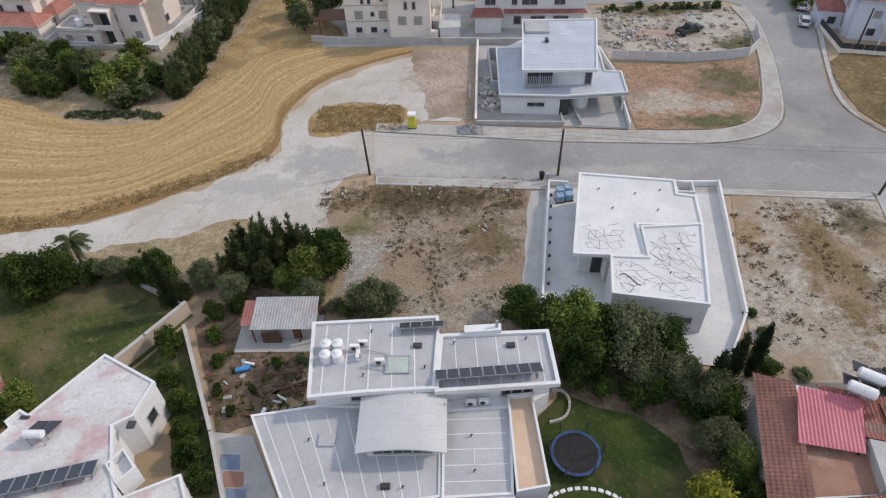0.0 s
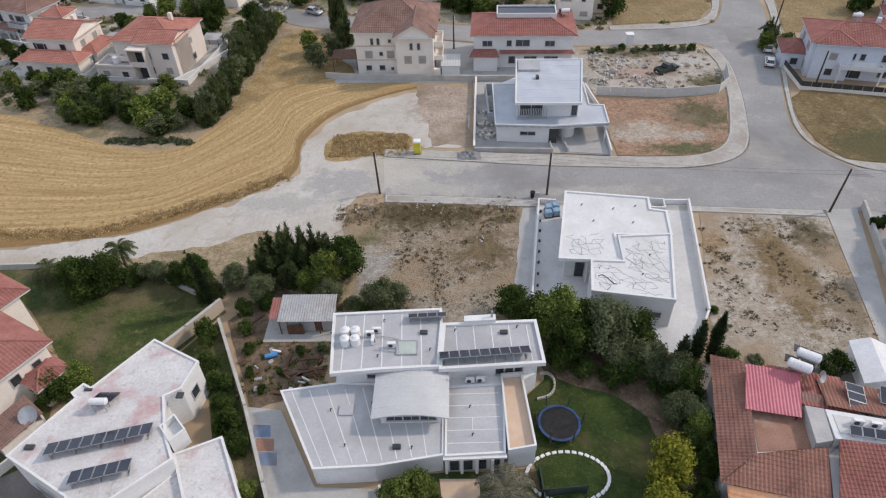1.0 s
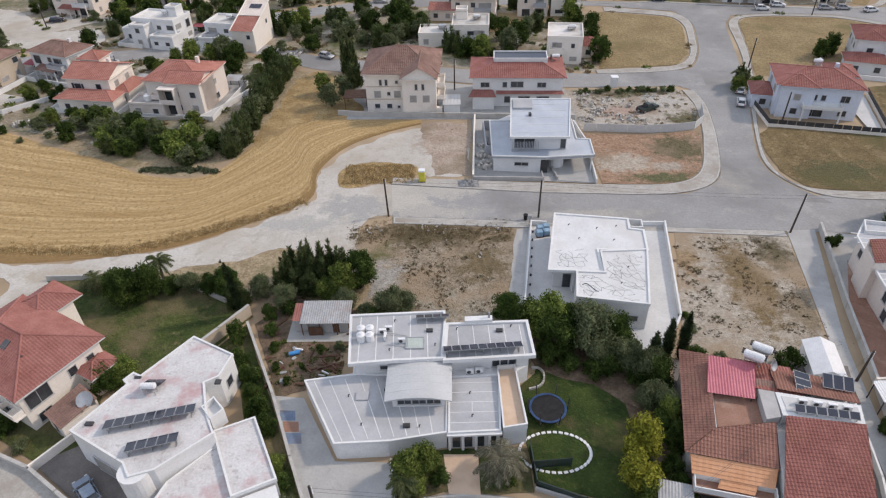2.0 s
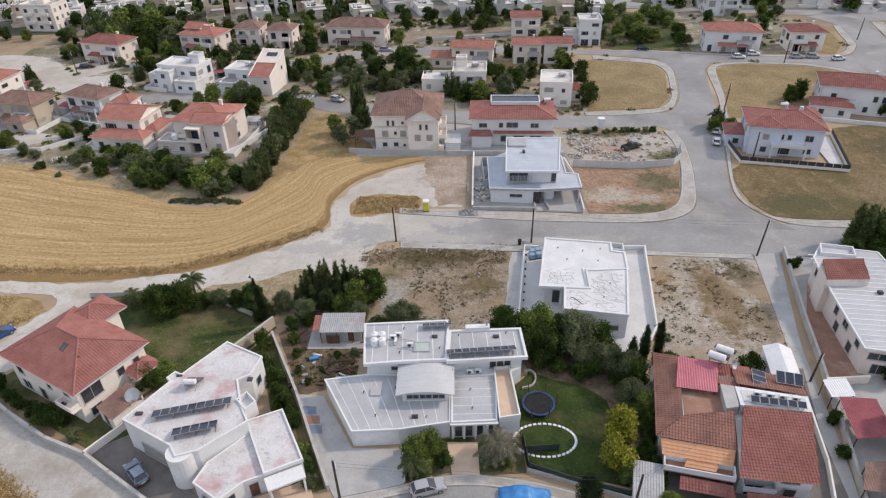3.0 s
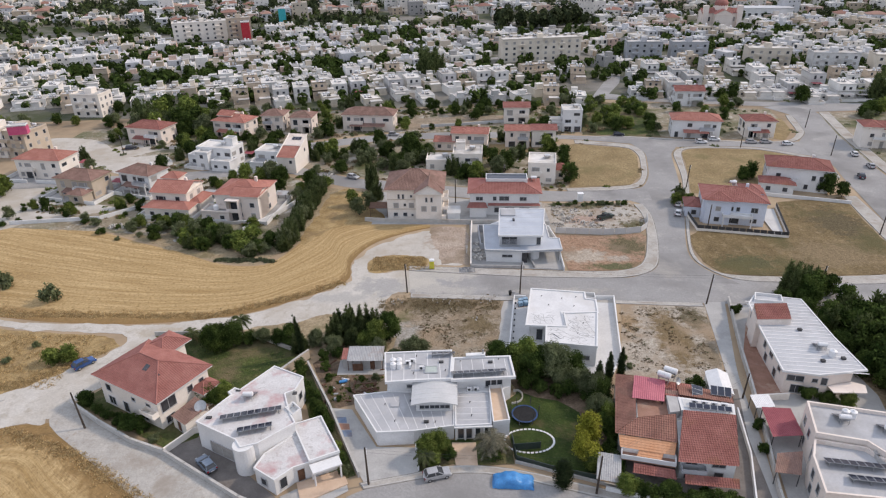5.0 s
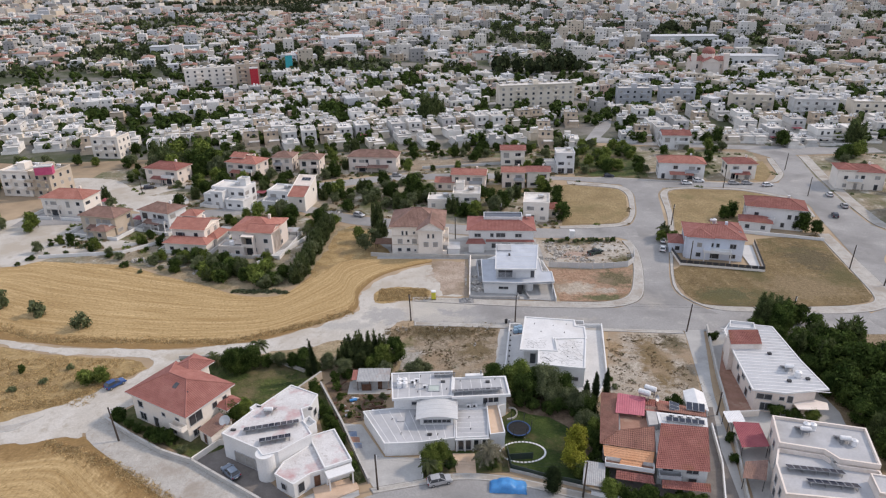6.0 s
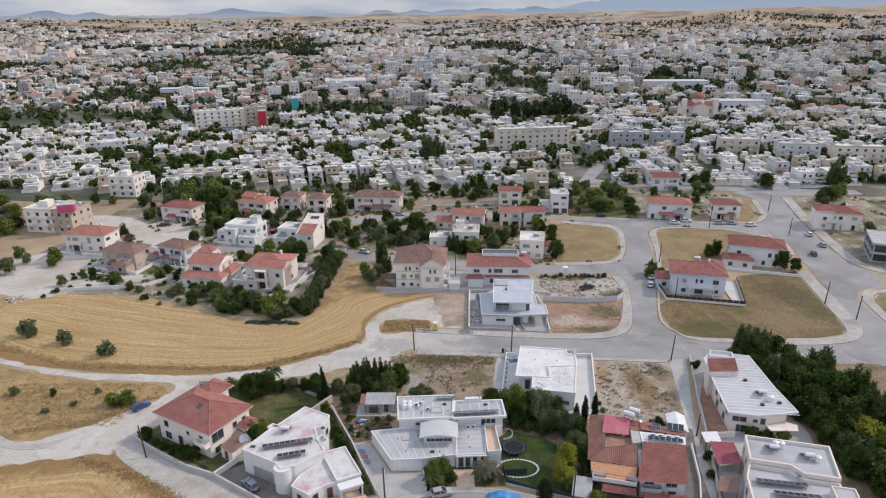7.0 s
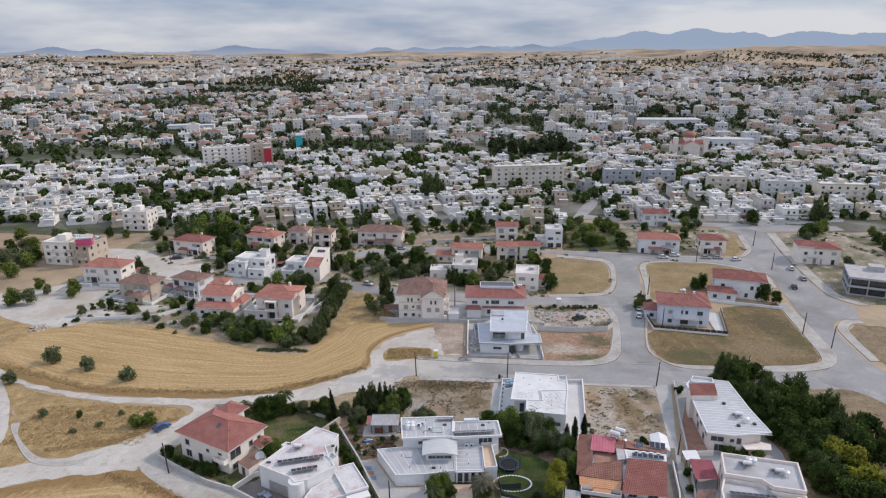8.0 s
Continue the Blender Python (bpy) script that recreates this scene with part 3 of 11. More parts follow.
def window1(T, a, b, s, z, w, h):
    """A window as one mesh, frame and pane, for houses farther off."""
    closed = int(abs(s * 37 + z * 11 + a[0] * 5)) % 5 < 2
    key = (round(w, 2), round(h, 2), "one", closed)
    if key not in _win:
        f = frame_mesh(w, h, 0.08, True)
        me = bpy.data.meshes.new("window")
        f.to_mesh(me)
        f.free()
        me.materials.append(M["frame"])
        me.materials.append(M["shutter"] if closed else M["glass"])
        _win[key] = me
    d = (Vector(b) - Vector(a)).normalized()
    fr = part("window", _win[key], None, T)
    fr.location = (a[0] + d.x * s, a[1] + d.y * s, z)
    fr.rotation_euler = (0, 0, math.atan2(d.y, d.x))
    return fr


def row_of_windows(T, a, b, n, z, w, h, style="window", margin=0.0):
    L = (Vector(b) - Vector(a)).length
    for i in range(n):
        window1(T, a, b, margin + (L - 2 * margin) * (i + 0.5) / n, z, w, h)


def walls(T, poly, z0, z1, material, name="wall", label=""):
    return part(name, prism(B(), poly, z0, z1), material, T, label)


def flat_roof(T, poly, z, deck, rim, h=0.35, t=0.22, over=0.0):
    poly = inset(poly, -over) if over else ccw(poly)
    part("roof", prism(B(), inset(poly, 0.06), z - 0.12, z + 0.02), deck, T)
    part("parapet", ring(B(), poly, t, z - 0.22, z + h), rim, T)


def hip_roof(T, w, d, z, rise, material, over=0.55, cx=0.0, cy=0.0, rz=0.0, pitch=0.36, gable=False, fascia=None):
    """A hipped (or gabled) roof over a rectangle; the ridge runs along its longer side."""
    turn = 0 if w >= d else 90
    a, b = (w, d) if w >= d else (d, w)
    a, b = a / 2 + over, b / 2 + over
    m = Matrix.Translation((cx, cy, 0)) @ Matrix.Rotation(radians(rz + turn), 4, "Z")
    r = a - (0.0 if gable else b)
    e = [m @ Vector(p) for p in ((-a, -b, z), (a, -b, z), (a, b, z), (-a, b, z))]
    k = [m @ Vector(p) for p in ((-r, 0, z + rise), (r, 0, z + rise))]
    bm = B()
    corrugated(bm, (e[0], e[1], k[1], k[0]), pitch)
    corrugated(bm, (e[2], e[3], k[0], k[1]), pitch)
    if not gable:
        corrugated(bm, (e[1], e[2], k[1]), pitch)
        corrugated(bm, (e[3], e[0], k[0]), pitch)
    roof = part("roof", bm, material, T)
    bm = B()
    tube(bm, k[0] + Vector((0, 0, 0.05)), k[1] + Vector((0, 0, 0.05)), 0.13, 6)
    if not gable:
        for i, j in ((0, 0), (1, 1), (2, 1), (3, 0)):
            tube(bm, e[i] + Vector((0, 0, 0.06)), k[j] + Vector((0, 0, 0.05)), 0.12, 6)
    part("ridge", bm, material, roof)
    part("eave_slab", prism(B(), [(p.x, p.y) for p in e], z - 0.16, z - 0.02), fascia or M["white"], T)
    if gable:
        aa, bb = a - over, b - over * 0.2
        for sx in (-1, 1):
            g = B()
            t0 = [m @ Vector((sx * (aa - o), y, zz)) for o in (0.0, 0.2) for y, zz in ((-bb, z - 0.02), (bb, z - 0.02), (0, z + rise - 0.12))]
            vs = [g.verts.new(q) for q in t0]
            for f in ((0, 1, 2), (3, 4, 5), (0, 1, 4, 3), (1, 2, 5, 4), (2, 0, 3, 5)):
                g.faces.new([vs[i] for i in f])
            part("gable", g, fascia or M["white"], T)
    return roof


def heater(x, y, z, rz=0.0, two=False):
    """A solar water heater: tank, stand and collectors."""
    if "heater" not in _proto:
        T = thing("solar_water_heater", 0, 0, "white solar water heater with dark collector on a steel stand", "water heater", "roof water heaters")
        bm = B()
        tube(bm, (-0.75, 0.1, 1.25), (0.75, 0.1, 1.25), 0.36, 14)
        tube(bm, (0.75, 0.1, 1.25), (0.84, 0.1, 1.25), 0.36, 14, 0.22)
        tube(bm, (-0.84, 0.1, 1.25), (-0.75, 0.1, 1.25), 0.22, 14, 0.36)
        part("tank", bm, M["tank"], T)
        bm = B()
        for sx in (-0.6, 0.6):
            for sy in (-0.2, 0.35):
                box(bm, sx - 0.03, sy - 0.03, 0, sx + 0.03, sy + 0.03, 1.0)
        box(bm, -0.65, -0.2, 0.9, 0.65, 0.45, 0.96)
        part("stand", bm, M["steel"], T)
        for sx in (-0.55, 0.55):
            bm = B()
            box(bm, -0.48, -0.95, -0.04, 0.48, 0.95, 0.04, Matrix.Translation((sx, 1.15, 0.55)) @ Matrix.Rotation(radians(-28), 4, "X"))
            part("collector", bm, M["panel"], T)
        _proto["heater"] = T
        T.location, T.rotation_euler = (x, y, z), (0, 0, radians(rz))
        return T
    return copy_thing(_proto["heater"], pose(x, y, z, 0, 0, rz))


def round_tank(x, y, z, r=0.55, h=1.1, label="white plastic water tank on a flat roof"):
    T = thing("water_tank", x, y, label, "water tank", "roof water tanks", z)
    bm = B()
    tube(bm, (0, 0, 0), (0, 0, h), r, 16)
    tube(bm, (0, 0, h), (0, 0, h + r * 0.35), r, 16, r * 0.35)
    part("body", bm, M["tank"], T)
    part("lid", tube(B(), (0, 0, h + r * 0.35), (0, 0, h + r * 0.35 + 0.08), r * 0.32, 12), M["tank"], T)
    return T


_proto = {}


def solar_array(x, y, z, n, rz, pw=1.05, ph=1.7, tilt=22, group="solar panels"):
    T = thing("solar_array", x, y, "row of dark solar panels on steel legs", "solar panels", group, z, rz)
    tm = Matrix.Rotation(radians(tilt), 4, "X")
    for i in range(n):
        cx = (i - (n - 1) / 2) * (pw + 0.04)
        bm = B()
        box(bm, cx - pw / 2 + 0.04, 0.04, 0.0, cx + pw / 2 - 0.04, ph - 0.04, 0.035, Matrix.Translation((0, 0, 0.35)) @ tm)
        p = part("panel", bm, M["panel"], T)
        bm = B()
        for x0, y0, x1, y1 in ((cx - pw / 2, 0, cx + pw / 2, 0.04), (cx - pw / 2, ph - 0.04, cx + pw / 2, ph), (cx - pw / 2, 0, cx - pw / 2 + 0.04, ph), (cx + pw / 2 - 0.04, 0, cx + pw / 2, ph)):
            box(bm, x0, y0, -0.01, x1, y1, 0.05, Matrix.Translation((0, 0, 0.35)) @ tm)
        part("panel_frame", bm, M["steel"], p)
    for i in range(max(2, n // 2 + 1)):
        cx = (i / max(1, n // 2) - 0.5) * n * pw * 0.94
        bm = B()
        c, s = math.cos(radians(tilt)) * ph * 0.9, math.sin(radians(tilt)) * ph * 0.9
        box(bm, cx - 0.03, 0.1, 0, cx + 0.03, 0.16, 0.4)
        box(bm, cx - 0.03, c, 0, cx + 0.03, c + 0.06, 0.33 + s)
        box(bm, cx - 0.03, 0.05, 0.02, cx + 0.03, c + 0.1, 0.07)
        part("leg", bm, M["steel"], T)
    return T

# ---- ground ----


def relief(x, y):
    """Height of the ground: level about the town, rising towards far hills."""
    r = math.hypot(x, y)
    z = 62.0 * min(max((r - 1900.0) / 2800.0, 0.0), 1.0) ** 1.6
    if r > 1500:
        z += 34 * math.exp(-((x - 1250) / 420) ** 2 - ((y - 2900) / 330) ** 2)
        z += 46 * math.exp(-((x - 1750) / 600) ** 2 - ((y - 3300) / 420) ** 2)
        z += 30 * math.exp(-((x - 2400) / 500) ** 2 - ((y - 3000) / 500) ** 2)
        z += 24 * noise.noise((x / 420, y / 420, 3.0)) * min(1, (r - 1500) / 1500)
        z += 26 * (0.5 - abs(noise.noise((x / 260, y / 200, 8.0)))) * min(1, max(0, (r - 2300) / 900)) * min(1, max(0, x / 600))
    return z


def ground_sheet():
    rings = [0, 60, 130, 220, 340, 500, 700, 950, 1250, 1500, 1700, 1900, 2100, 2300, 2500, 2700, 2900, 3100, 3300, 3500, 3700, 3900, 4100, 4300, 4500, 4700, 4880]
    seg = 288
    verts, faces = [(0, 0, 0)], []
    for r in rings[1:]:
        for i in range(seg):
            a = 2 * math.pi * i / seg
            x, y = r * math.cos(a), r * math.sin(a)
            verts.append((x, y, relief(x, y)))
    for i in range(seg):
        faces.append((0, 1 + i, 1 + (i + 1) % seg))
    for k in range(len(rings) - 2):
        for i in range(seg):
            j = (i + 1) % seg
            a, b = 1 + k * seg, 1 + (k + 1) * seg
            faces.append((a + i, b + i, b + j, a + j))
    me = mesh_of("ground", verts, faces, M["earth"])
    me.shade_smooth()
    return tagged(new("ground", me), "dry sandy earth stretching to far brown hills", "ground", kind="structure")


ground_sheet()


def spline(pts, step=1.5, closed=False):
    """Points along a smooth curve through the given ones."""
    n = len(pts)
    out = []
    for i in range(n if closed else n - 1):
        p = [Vector(pts[(i + k) % n] if closed else pts[min(max(i + k, 0), n - 1)]) for k in (-1, 0, 1, 2)]
        steps = max(1, int((p[2] - p[1]).length / step))
        for s in range(steps):
            t = s / steps
            q = 0.5 * (2 * p[1] + (p[2] - p[0]) * t + (2 * p[0] - 5 * p[1] + 4 * p[2] - p[3]) * t * t + (3 * p[1] - p[0] - 3 * p[2] + p[3]) * t ** 3)
            out.append((q.x, q.y))
    if not closed:
        out.append(tuple(pts[-1]))
    return out


def ragged(poly, amp, size=3.0, seed=0.0):
    out = []
    size = max(size, amp * 4)
    if amp > 0.7:
        fine = []
        for i in range(len(poly)):
            a, b = Vector(poly[i]), Vector(poly[(i + 1) % len(poly)])
            k = max(1, int((b - a).length / 0.5))
            fine += [tuple(a.lerp(b, t / k)) for t in range(k)]
        poly = fine
        amp *= 1.1
    for x, y in poly:
        out.append((x + amp * noise.noise((x / size, y / size, seed)) + 0.3 * amp * noise.noise((x / size * 3, y / size * 3, seed + 4)),
                    y + amp * noise.noise((x / size, y / size, seed + 9)) + 0.3 * amp * noise.noise((x / size * 3, y / size * 3, seed + 14))))
    return out


ROADS = []


def inside(x, y, poly):
    hit = False
    for i in range(len(poly)):
        (xa, ya), (xb, yb) = poly[i - 1], poly[i]
        if (ya > y) != (yb > y) and x < (xb - xa) * (y - ya) / (yb - ya) + xa:
            hit = not hit
    return hit


def face_up(bm):
    """Turns level faces to the sky."""
    for f in bm.faces:
        f.normal_update()
        if f.normal.z < -0.5:
            f.normal_flip()


def soften(poly, turns=2):
    """Rounds the gentle corners of an outline and keeps the sharp ones."""
    for _ in range(turns):
        out = []
        for i in range(len(poly)):
            p, q, r = Vector(poly[i - 1]), Vector(poly[i]), Vector(poly[(i + 1) % len(poly)])
            if (q - p).length < 0.05 or (r - q).length < 0.05 or (q - p).angle(r - q) > 1.2:
                out.append(tuple(q))
            else:
                out += [tuple(q.lerp(p, min(0.25, 2.5 / (q - p).length))), tuple(q.lerp(r, min(0.25, 2.5 / (r - q).length)))]
        poly = out
    return poly


def patch(name, pts, z, material, label, category="ground", rough_edge=0.0, smooth=True, step=1.5, kind="structure"):
    """A flat sheet of ground over a closed outline."""
    poly = spline(pts, step, True) if smooth else list(pts)
    if rough_edge:
        if not smooth:
            q = []
            for i in range(len(poly)):
                a, b = Vector(poly[i]), Vector(poly[(i + 1) % len(poly)])
                k = max(1, int((b - a).length / step))
                q += [tuple(a.lerp(b, s / k)) for s in range(k)]
            poly = q
        poly = ragged(poly, rough_edge, 2.5, z * 50)
    if category == "road" and not smooth:
        poly = soften(poly)
    if category in ("road", "track", "plot", "field", "yard"):
        ROADS.append(poly)
    bm = B()
    f = bm.faces.new([bm.verts.new((x, y, z)) for x, y in ccw(poly)])
    f.normal_update()
    bmesh.ops.triangulate(bm, faces=[f])
    face_up(bm)
    return solo(name, bm, material, label, category, kind=kind)


def strip(name, left, right, z, material, label, category, step=2.0, kind="structure", uv=False, cuts=1):
    """A sheet lofted between two lines, with metres along and across in its UVs."""
    L, R = spline(left, step), spline(right, step)
    n = 90 if uv else 60

    def even(p):
        d = [0.0]
        for i in range(1, len(p)):
            d.append(d[-1] + math.dist(p[i], p[i - 1]))
        out = []
        for i in range(n + 1):
            s = d[-1] * i / n
            k = max(j for j in range(len(d)) if d[j] <= s + 1e-9)
            k = min(k, len(p) - 2)
            t = (s - d[k]) / max(d[k + 1] - d[k], 1e-9)
            out.append((p[k][0] + (p[k + 1][0] - p[k][0]) * t, p[k][1] + (p[k + 1][1] - p[k][1]) * t))
        return out
    L, R = even(L), even(R)
    verts, faces, uvs = [], [], []
    run = 0.0
    for i in range(n + 1):
        if i:
            run += (math.dist(L[i], L[i - 1]) + math.dist(R[i], R[i - 1])) / 2
        w = math.dist(L[i], R[i])
        for c in range(cuts + 1):
            t = c / cuts
            verts.append((L[i][0] + (R[i][0] - L[i][0]) * t, L[i][1] + (R[i][1] - L[i][1]) * t, z))
            uvs.append((run, t * (0.35 * w + 0.65 * 34.0) if uv else t * w))
    k = cuts + 1
    for i in range(n):
        for c in range(cuts):
            q = (i * k + c, i * k + c + 1, (i + 1) * k + c + 1, (i + 1) * k + c)
            area = sum(verts[q[a - 1]][0] * verts[q[a]][1] - verts[q[a]][0] * verts[q[a - 1]][1] for a in range(4))
            faces.append(q if area > 0 else q[::-1])
    me = mesh_of(name, verts, faces, material)
    lay = me.uv_layers.new(name="UVMap")
    for lp in me.loops:
        lay.data[lp.index].uv = uvs[lp.vertex_index]
    return tagged(new(name, me), label, category, kind=kind)


def raised(name, pts, z1, material, label, category="pavement", smooth=True, gutter=True, z0=0.0, kerb_side=True, step=1.2):
    """A pavement with a real kerb step round it."""
    poly = ccw(spline(pts, step, True) if smooth else soften(pts))
    ROADS.append(poly)
    bm = B()
    lo, hi = [bm.verts.new((x, y, z0)) for x, y in poly], [bm.verts.new((x, y, z1)) for x, y in inset(poly, 0.02)]
    f = bm.faces.new(hi)
    for i in range(len(poly)):
        j = (i + 1) % len(poly)
        bm.faces.new((lo[i], lo[j], hi[j], hi[i]))
    f.normal_update()
    bmesh.ops.triangulate(bm, faces=[f])
    face_up(bm)
    ob = solo(name, bm, material, label, category, kind="structure")
    part("kerb", ring(B(), poly, 0.22, z0, z1 + 0.015), M["kerb"], ob)
    # thin dark strip along the outer foot of the kerb
    if gutter:
        part("gutter", ring(B(), inset(poly, -0.16), 0.15, z0, 0.096), M["gutter"], ob)
    return ob


M["gutter"] = mat("dark_kerb_strip", (0.17, 0.16, 0.145), (0.30, 0.285, 0.26), 0.6, 0.95, 0.1)
# fields
strip("field", [(-140, 82), (-113, 65.5), (-96, 61.5), (-84, 59.5), (-68, 58.6), (-53, 60.4), (-44, 63), (-35, 68.6), (-27.5, 74), (-25.8, 78), (-26.6, 83), (-25.6, 88), (-22, 95), (-15, 100.5), (-8, 104)],
      [(-136, 100), (-128, 106), (-120, 110), (-106, 108), (-93.5, 102.6), (-83, 97), (-71.5, 91.8), (-59, 85), (-50, 83.5), (-45.5, 86), (-41.6, 95), (-39.5, 104), (-36, 112), (-26, 111), (-8, 109)],
      0.03, M["stubble"], "harvested wheat field with curved swath lines in pale straw", "field", uv=True, cuts=10)
patch("dry_grass", [(-41, 95), (-40, 112), (-38, 130), (-34, 134), (-28, 128), (-24, 118), (-22, 110), (-33, 105)], 0.045, M["bank"], "dry straw-coloured grass beside the field", "grass", 1.2)
patch("straw_patch", [(-22.3, 82), (-21.6, 86.4), (-16.6, 88), (-8.4, 86.5), (-8.6, 83.2), (-15, 81.2), (-19, 78.8), (-21.6, 80)], 0.06, M["bank"], "low mound of dry brown grass inside the track loop", "grass", 0.8)
strip("field", [(-112, 62.2), (-103, 59.2), (-92, 56.4), (-80, 54.6), (-70, 53.5), (-68.5, 51.5)], [(-111, 52.4), (-104, 43), (-94, 35.2), (-86, 33.7), (-78, 40.5), (-70.5, 48.5)], 0.03, M["bank"], "rough plot of dry grass between two chalk tracks", "field", uv=True, cuts=4)
strip("field", [(-96, 22.5), (-86, 26.2), (-76, 28.2), (-68, 28.6), (-61, 22.5), (-52, 16), (-40, 9), (-28, 3), (-14, -3)], [(-110, -30), (-95, -32), (-82, -32), (-70, -32), (-60, -32), (-50, -32), (-40, -32), (-28, -32), (-14, -32)], 0.03, M["stubble"], "harvested straw field beside the lane", "field", uv=True, cuts=8)
patch("field", [(-150, 88), (-140, 76), (-122, 62), (-114, 50), (-109, 35), (-112, 20), (-150, 10), (-220, 30), (-220, 90)], 0.02, M["bank"], "dry grass field beyond the chalk tracks", "field", 1.0)

patch("town_ground", [(-420, 250), (-190, 214), (-110, 222), (0, 232), (56, 234), (62, 240), (130, 228), (190, 212), (420, 240), (1250, 1400), (1500, 1850), (0, 1950), (-1500, 1850), (-1250, 1400)], 0.02, M["townfloor"], "grey and dusty green ground between town houses", "ground", 0.0, False)
patch("garden_ground", [(-150, 152), (-100, 151), (-62, 159), (-34, 144), (2, 134), (33, 130), (36, 152), (38, 174), (12, 183), (-26, 182), (-60, 169), (-66, 180), (-30, 193), (40, 188), (50, 224), (0, 231), (-110, 221), (-150, 200)], 0.025, M["gardens"], "garden ground of dry grass and paving between houses", "ground", 0.0, False)
patch("garden_ground", [(-128, 108), (-94, 104), (-60, 96), (-46, 100), (-41, 132), (-60, 150), (-96, 140), (-126, 137)], 0.041, M["gardens"], "garden ground of dry grass and paving between villas", "ground", 0.6, False)
patch("garden_ground", [(-24, 106.8), (25, 105), (24, 120.6), (2, 124), (-24, 131)], 0.042, M["yard"], "paved yards round two houses", "ground", 0.0, False)
patch("garden_ground", [(78, 182), (112, 176), (118, 178), (130, 205), (132, 218), (80, 234), (70, 200)], 0.044, M["gardens"], "garden ground of dry grass and paving between houses", "ground", 0.0, False)
patch("garden_ground", [(142, 212), (140, 182), (135, 147), (134, 130), (140, 120), (190, 120), (230, 212)], 0.03, M["gardens"], "garden ground of dry grass and paving between houses", "ground", 0.0, False)

patch("dry_grass", [(-127, 68), (-110, 61.6), (-92, 56.6), (-72, 54.4), (-67.6, 51), (-79, 36.6), (-86, 32.4), (-95, 33.6), (-104.6, 42), (-110, 51)], 0.026, M["bank"], "dry grass round the rough plot", "grass", 0.3, False)

patch("dry_field", [(-300, -40), (-100, -40), (-98, 24), (-96, 33), (-106, 46), (-112, 52), (-135, 100), (-150, 118), (-300, 118)], 0.012, M["bank"], "wide dry grass field at the edge of town", "grass", 0.0, False)
patch("dry_grass", [(-62, 53), (-42, 57.2), (-33, 59.8), (-27, 62.4), (-19, 56.4), (-13.4, 53.4), (-13.6, 46), (-24, 47), (-30, 50), (-40, 53), (-50, 54.6)], 0.046, M["scrub"], "strip of dry straw-coloured grass beside the track", "grass", 0.5, False)

# tracks and roads
patch("track", [(-135, 78), (-120, 68.5), (-107, 63.2), (-90, 59.6), (-70.8, 58.3), (-60, 58.8), (-53, 60), (-44, 62.5), (-34.6, 68.2), (-27, 74), (-25.2, 78), (-25.8, 83), (-24.6, 88), (-20.5, 94.4), (-14, 99.4), (-7, 102.5), (-1, 103), (1.6, 96), (1, 84), (-6, 83),
                (-8.5, 86.4), (-16.6, 88.2), (-21.6, 86.4), (-22.4, 82), (-21.4, 79.8), (-18, 79), (-13, 81), (-11, 76), (-11.3, 70), (-14.1, 70.4), (-17, 67), (-14, 60), (-13.5, 53), (-19, 56), (-27, 62), (-33, 59.4), (-42.3, 56.8), (-50, 55.4), (-58, 53.5), (-62, 50), (-69, 40), (-74, 34), (-70, 29.5), (-76, 28), (-87, 26), (-97, 22.6), (-112, 18), (-112, 27), (-98, 30.5), (-88, 33.4), (-80, 38), (-70, 47.5), (-67.5, 52.5), (-72, 55.2), (-92, 57.4), (-110, 62.6), (-127, 70), (-136, 75)],
      0.05, M["chalk"], "pale chalk dirt track", "track", 0.8, True, 1.5)
patch("track", [(-76, 33.6), (-70.6, 40.6), (-64.6, 47), (-60.6, 49.6), (-62.4, 42), (-68, 34.4), (-70.2, 30), (-73, 30)], 0.056, M["chalk"], "pale chalk dirt track", "track", 0.4)
patch("track", [(-128, 71), (-118.5, 60.5), (-111, 49.6), (-106, 37.7), (-110, 24), (-114, 24), (-110.5, 38), (-115, 50), (-122.5, 60), (-132, 69)], 0.055, M["chalk"], "pale chalk dirt track", "track", 0.3)
ASPH = (M["asphalt"], "worn pale grey asphalt street", "road", 0.0, False)
patch("road", [(-12.4, 80.1), (-1.5, 78.6), (13.4, 76.6), (33.4, 75.3), (46, 76.4), (62, 74.4), (78, 72.2), (98, 72.2), (101, 62), (90, 62), (66, 63.2), (50, 64.4), (33, 65.8), (16, 67.4), (-2.4, 69.2), (-11.5, 69.8)], 0.070, *ASPH)
patch("road", [(38, 75.6), (40, 76.2), (44.8, 78.8), (47.2, 83), (50.8, 97), (53.2, 111), (52.4, 118.8), (49, 121), (50, 130), (56, 130.4), (61, 142), (65.8, 164), (63, 174.6), (79, 174), (78, 169), (74, 163), (70.6, 146), (66, 125), (61.5, 109), (56.8, 94), (54.8, 85), (56.6, 78.8), (60.5, 74.2), (62, 72)], 0.074, *ASPH)
patch("road", [(56, 120.9), (26, 121), (2, 124.6), (-36, 135), (-60, 151), (-76, 145), (-96, 141), (-125, 138), (-150, 136), (-150, 143), (-125, 146), (-96, 150), (-78, 152), (-60, 158), (-35, 143), (2, 133), (33, 128.6), (57, 130.4)], 0.078, *ASPH)
patch("road", [(-62, 178), (-27, 191), (10, 192), (38, 186), (60, 183), (81, 177.6), (111, 172.8), (124, 174), (128, 160), (121, 156.5), (107, 168.4), (86, 170.6), (78, 169), (64, 173.8), (44, 180.5), (10, 184), (-26, 183), (-60, 170)], 0.082, *ASPH)
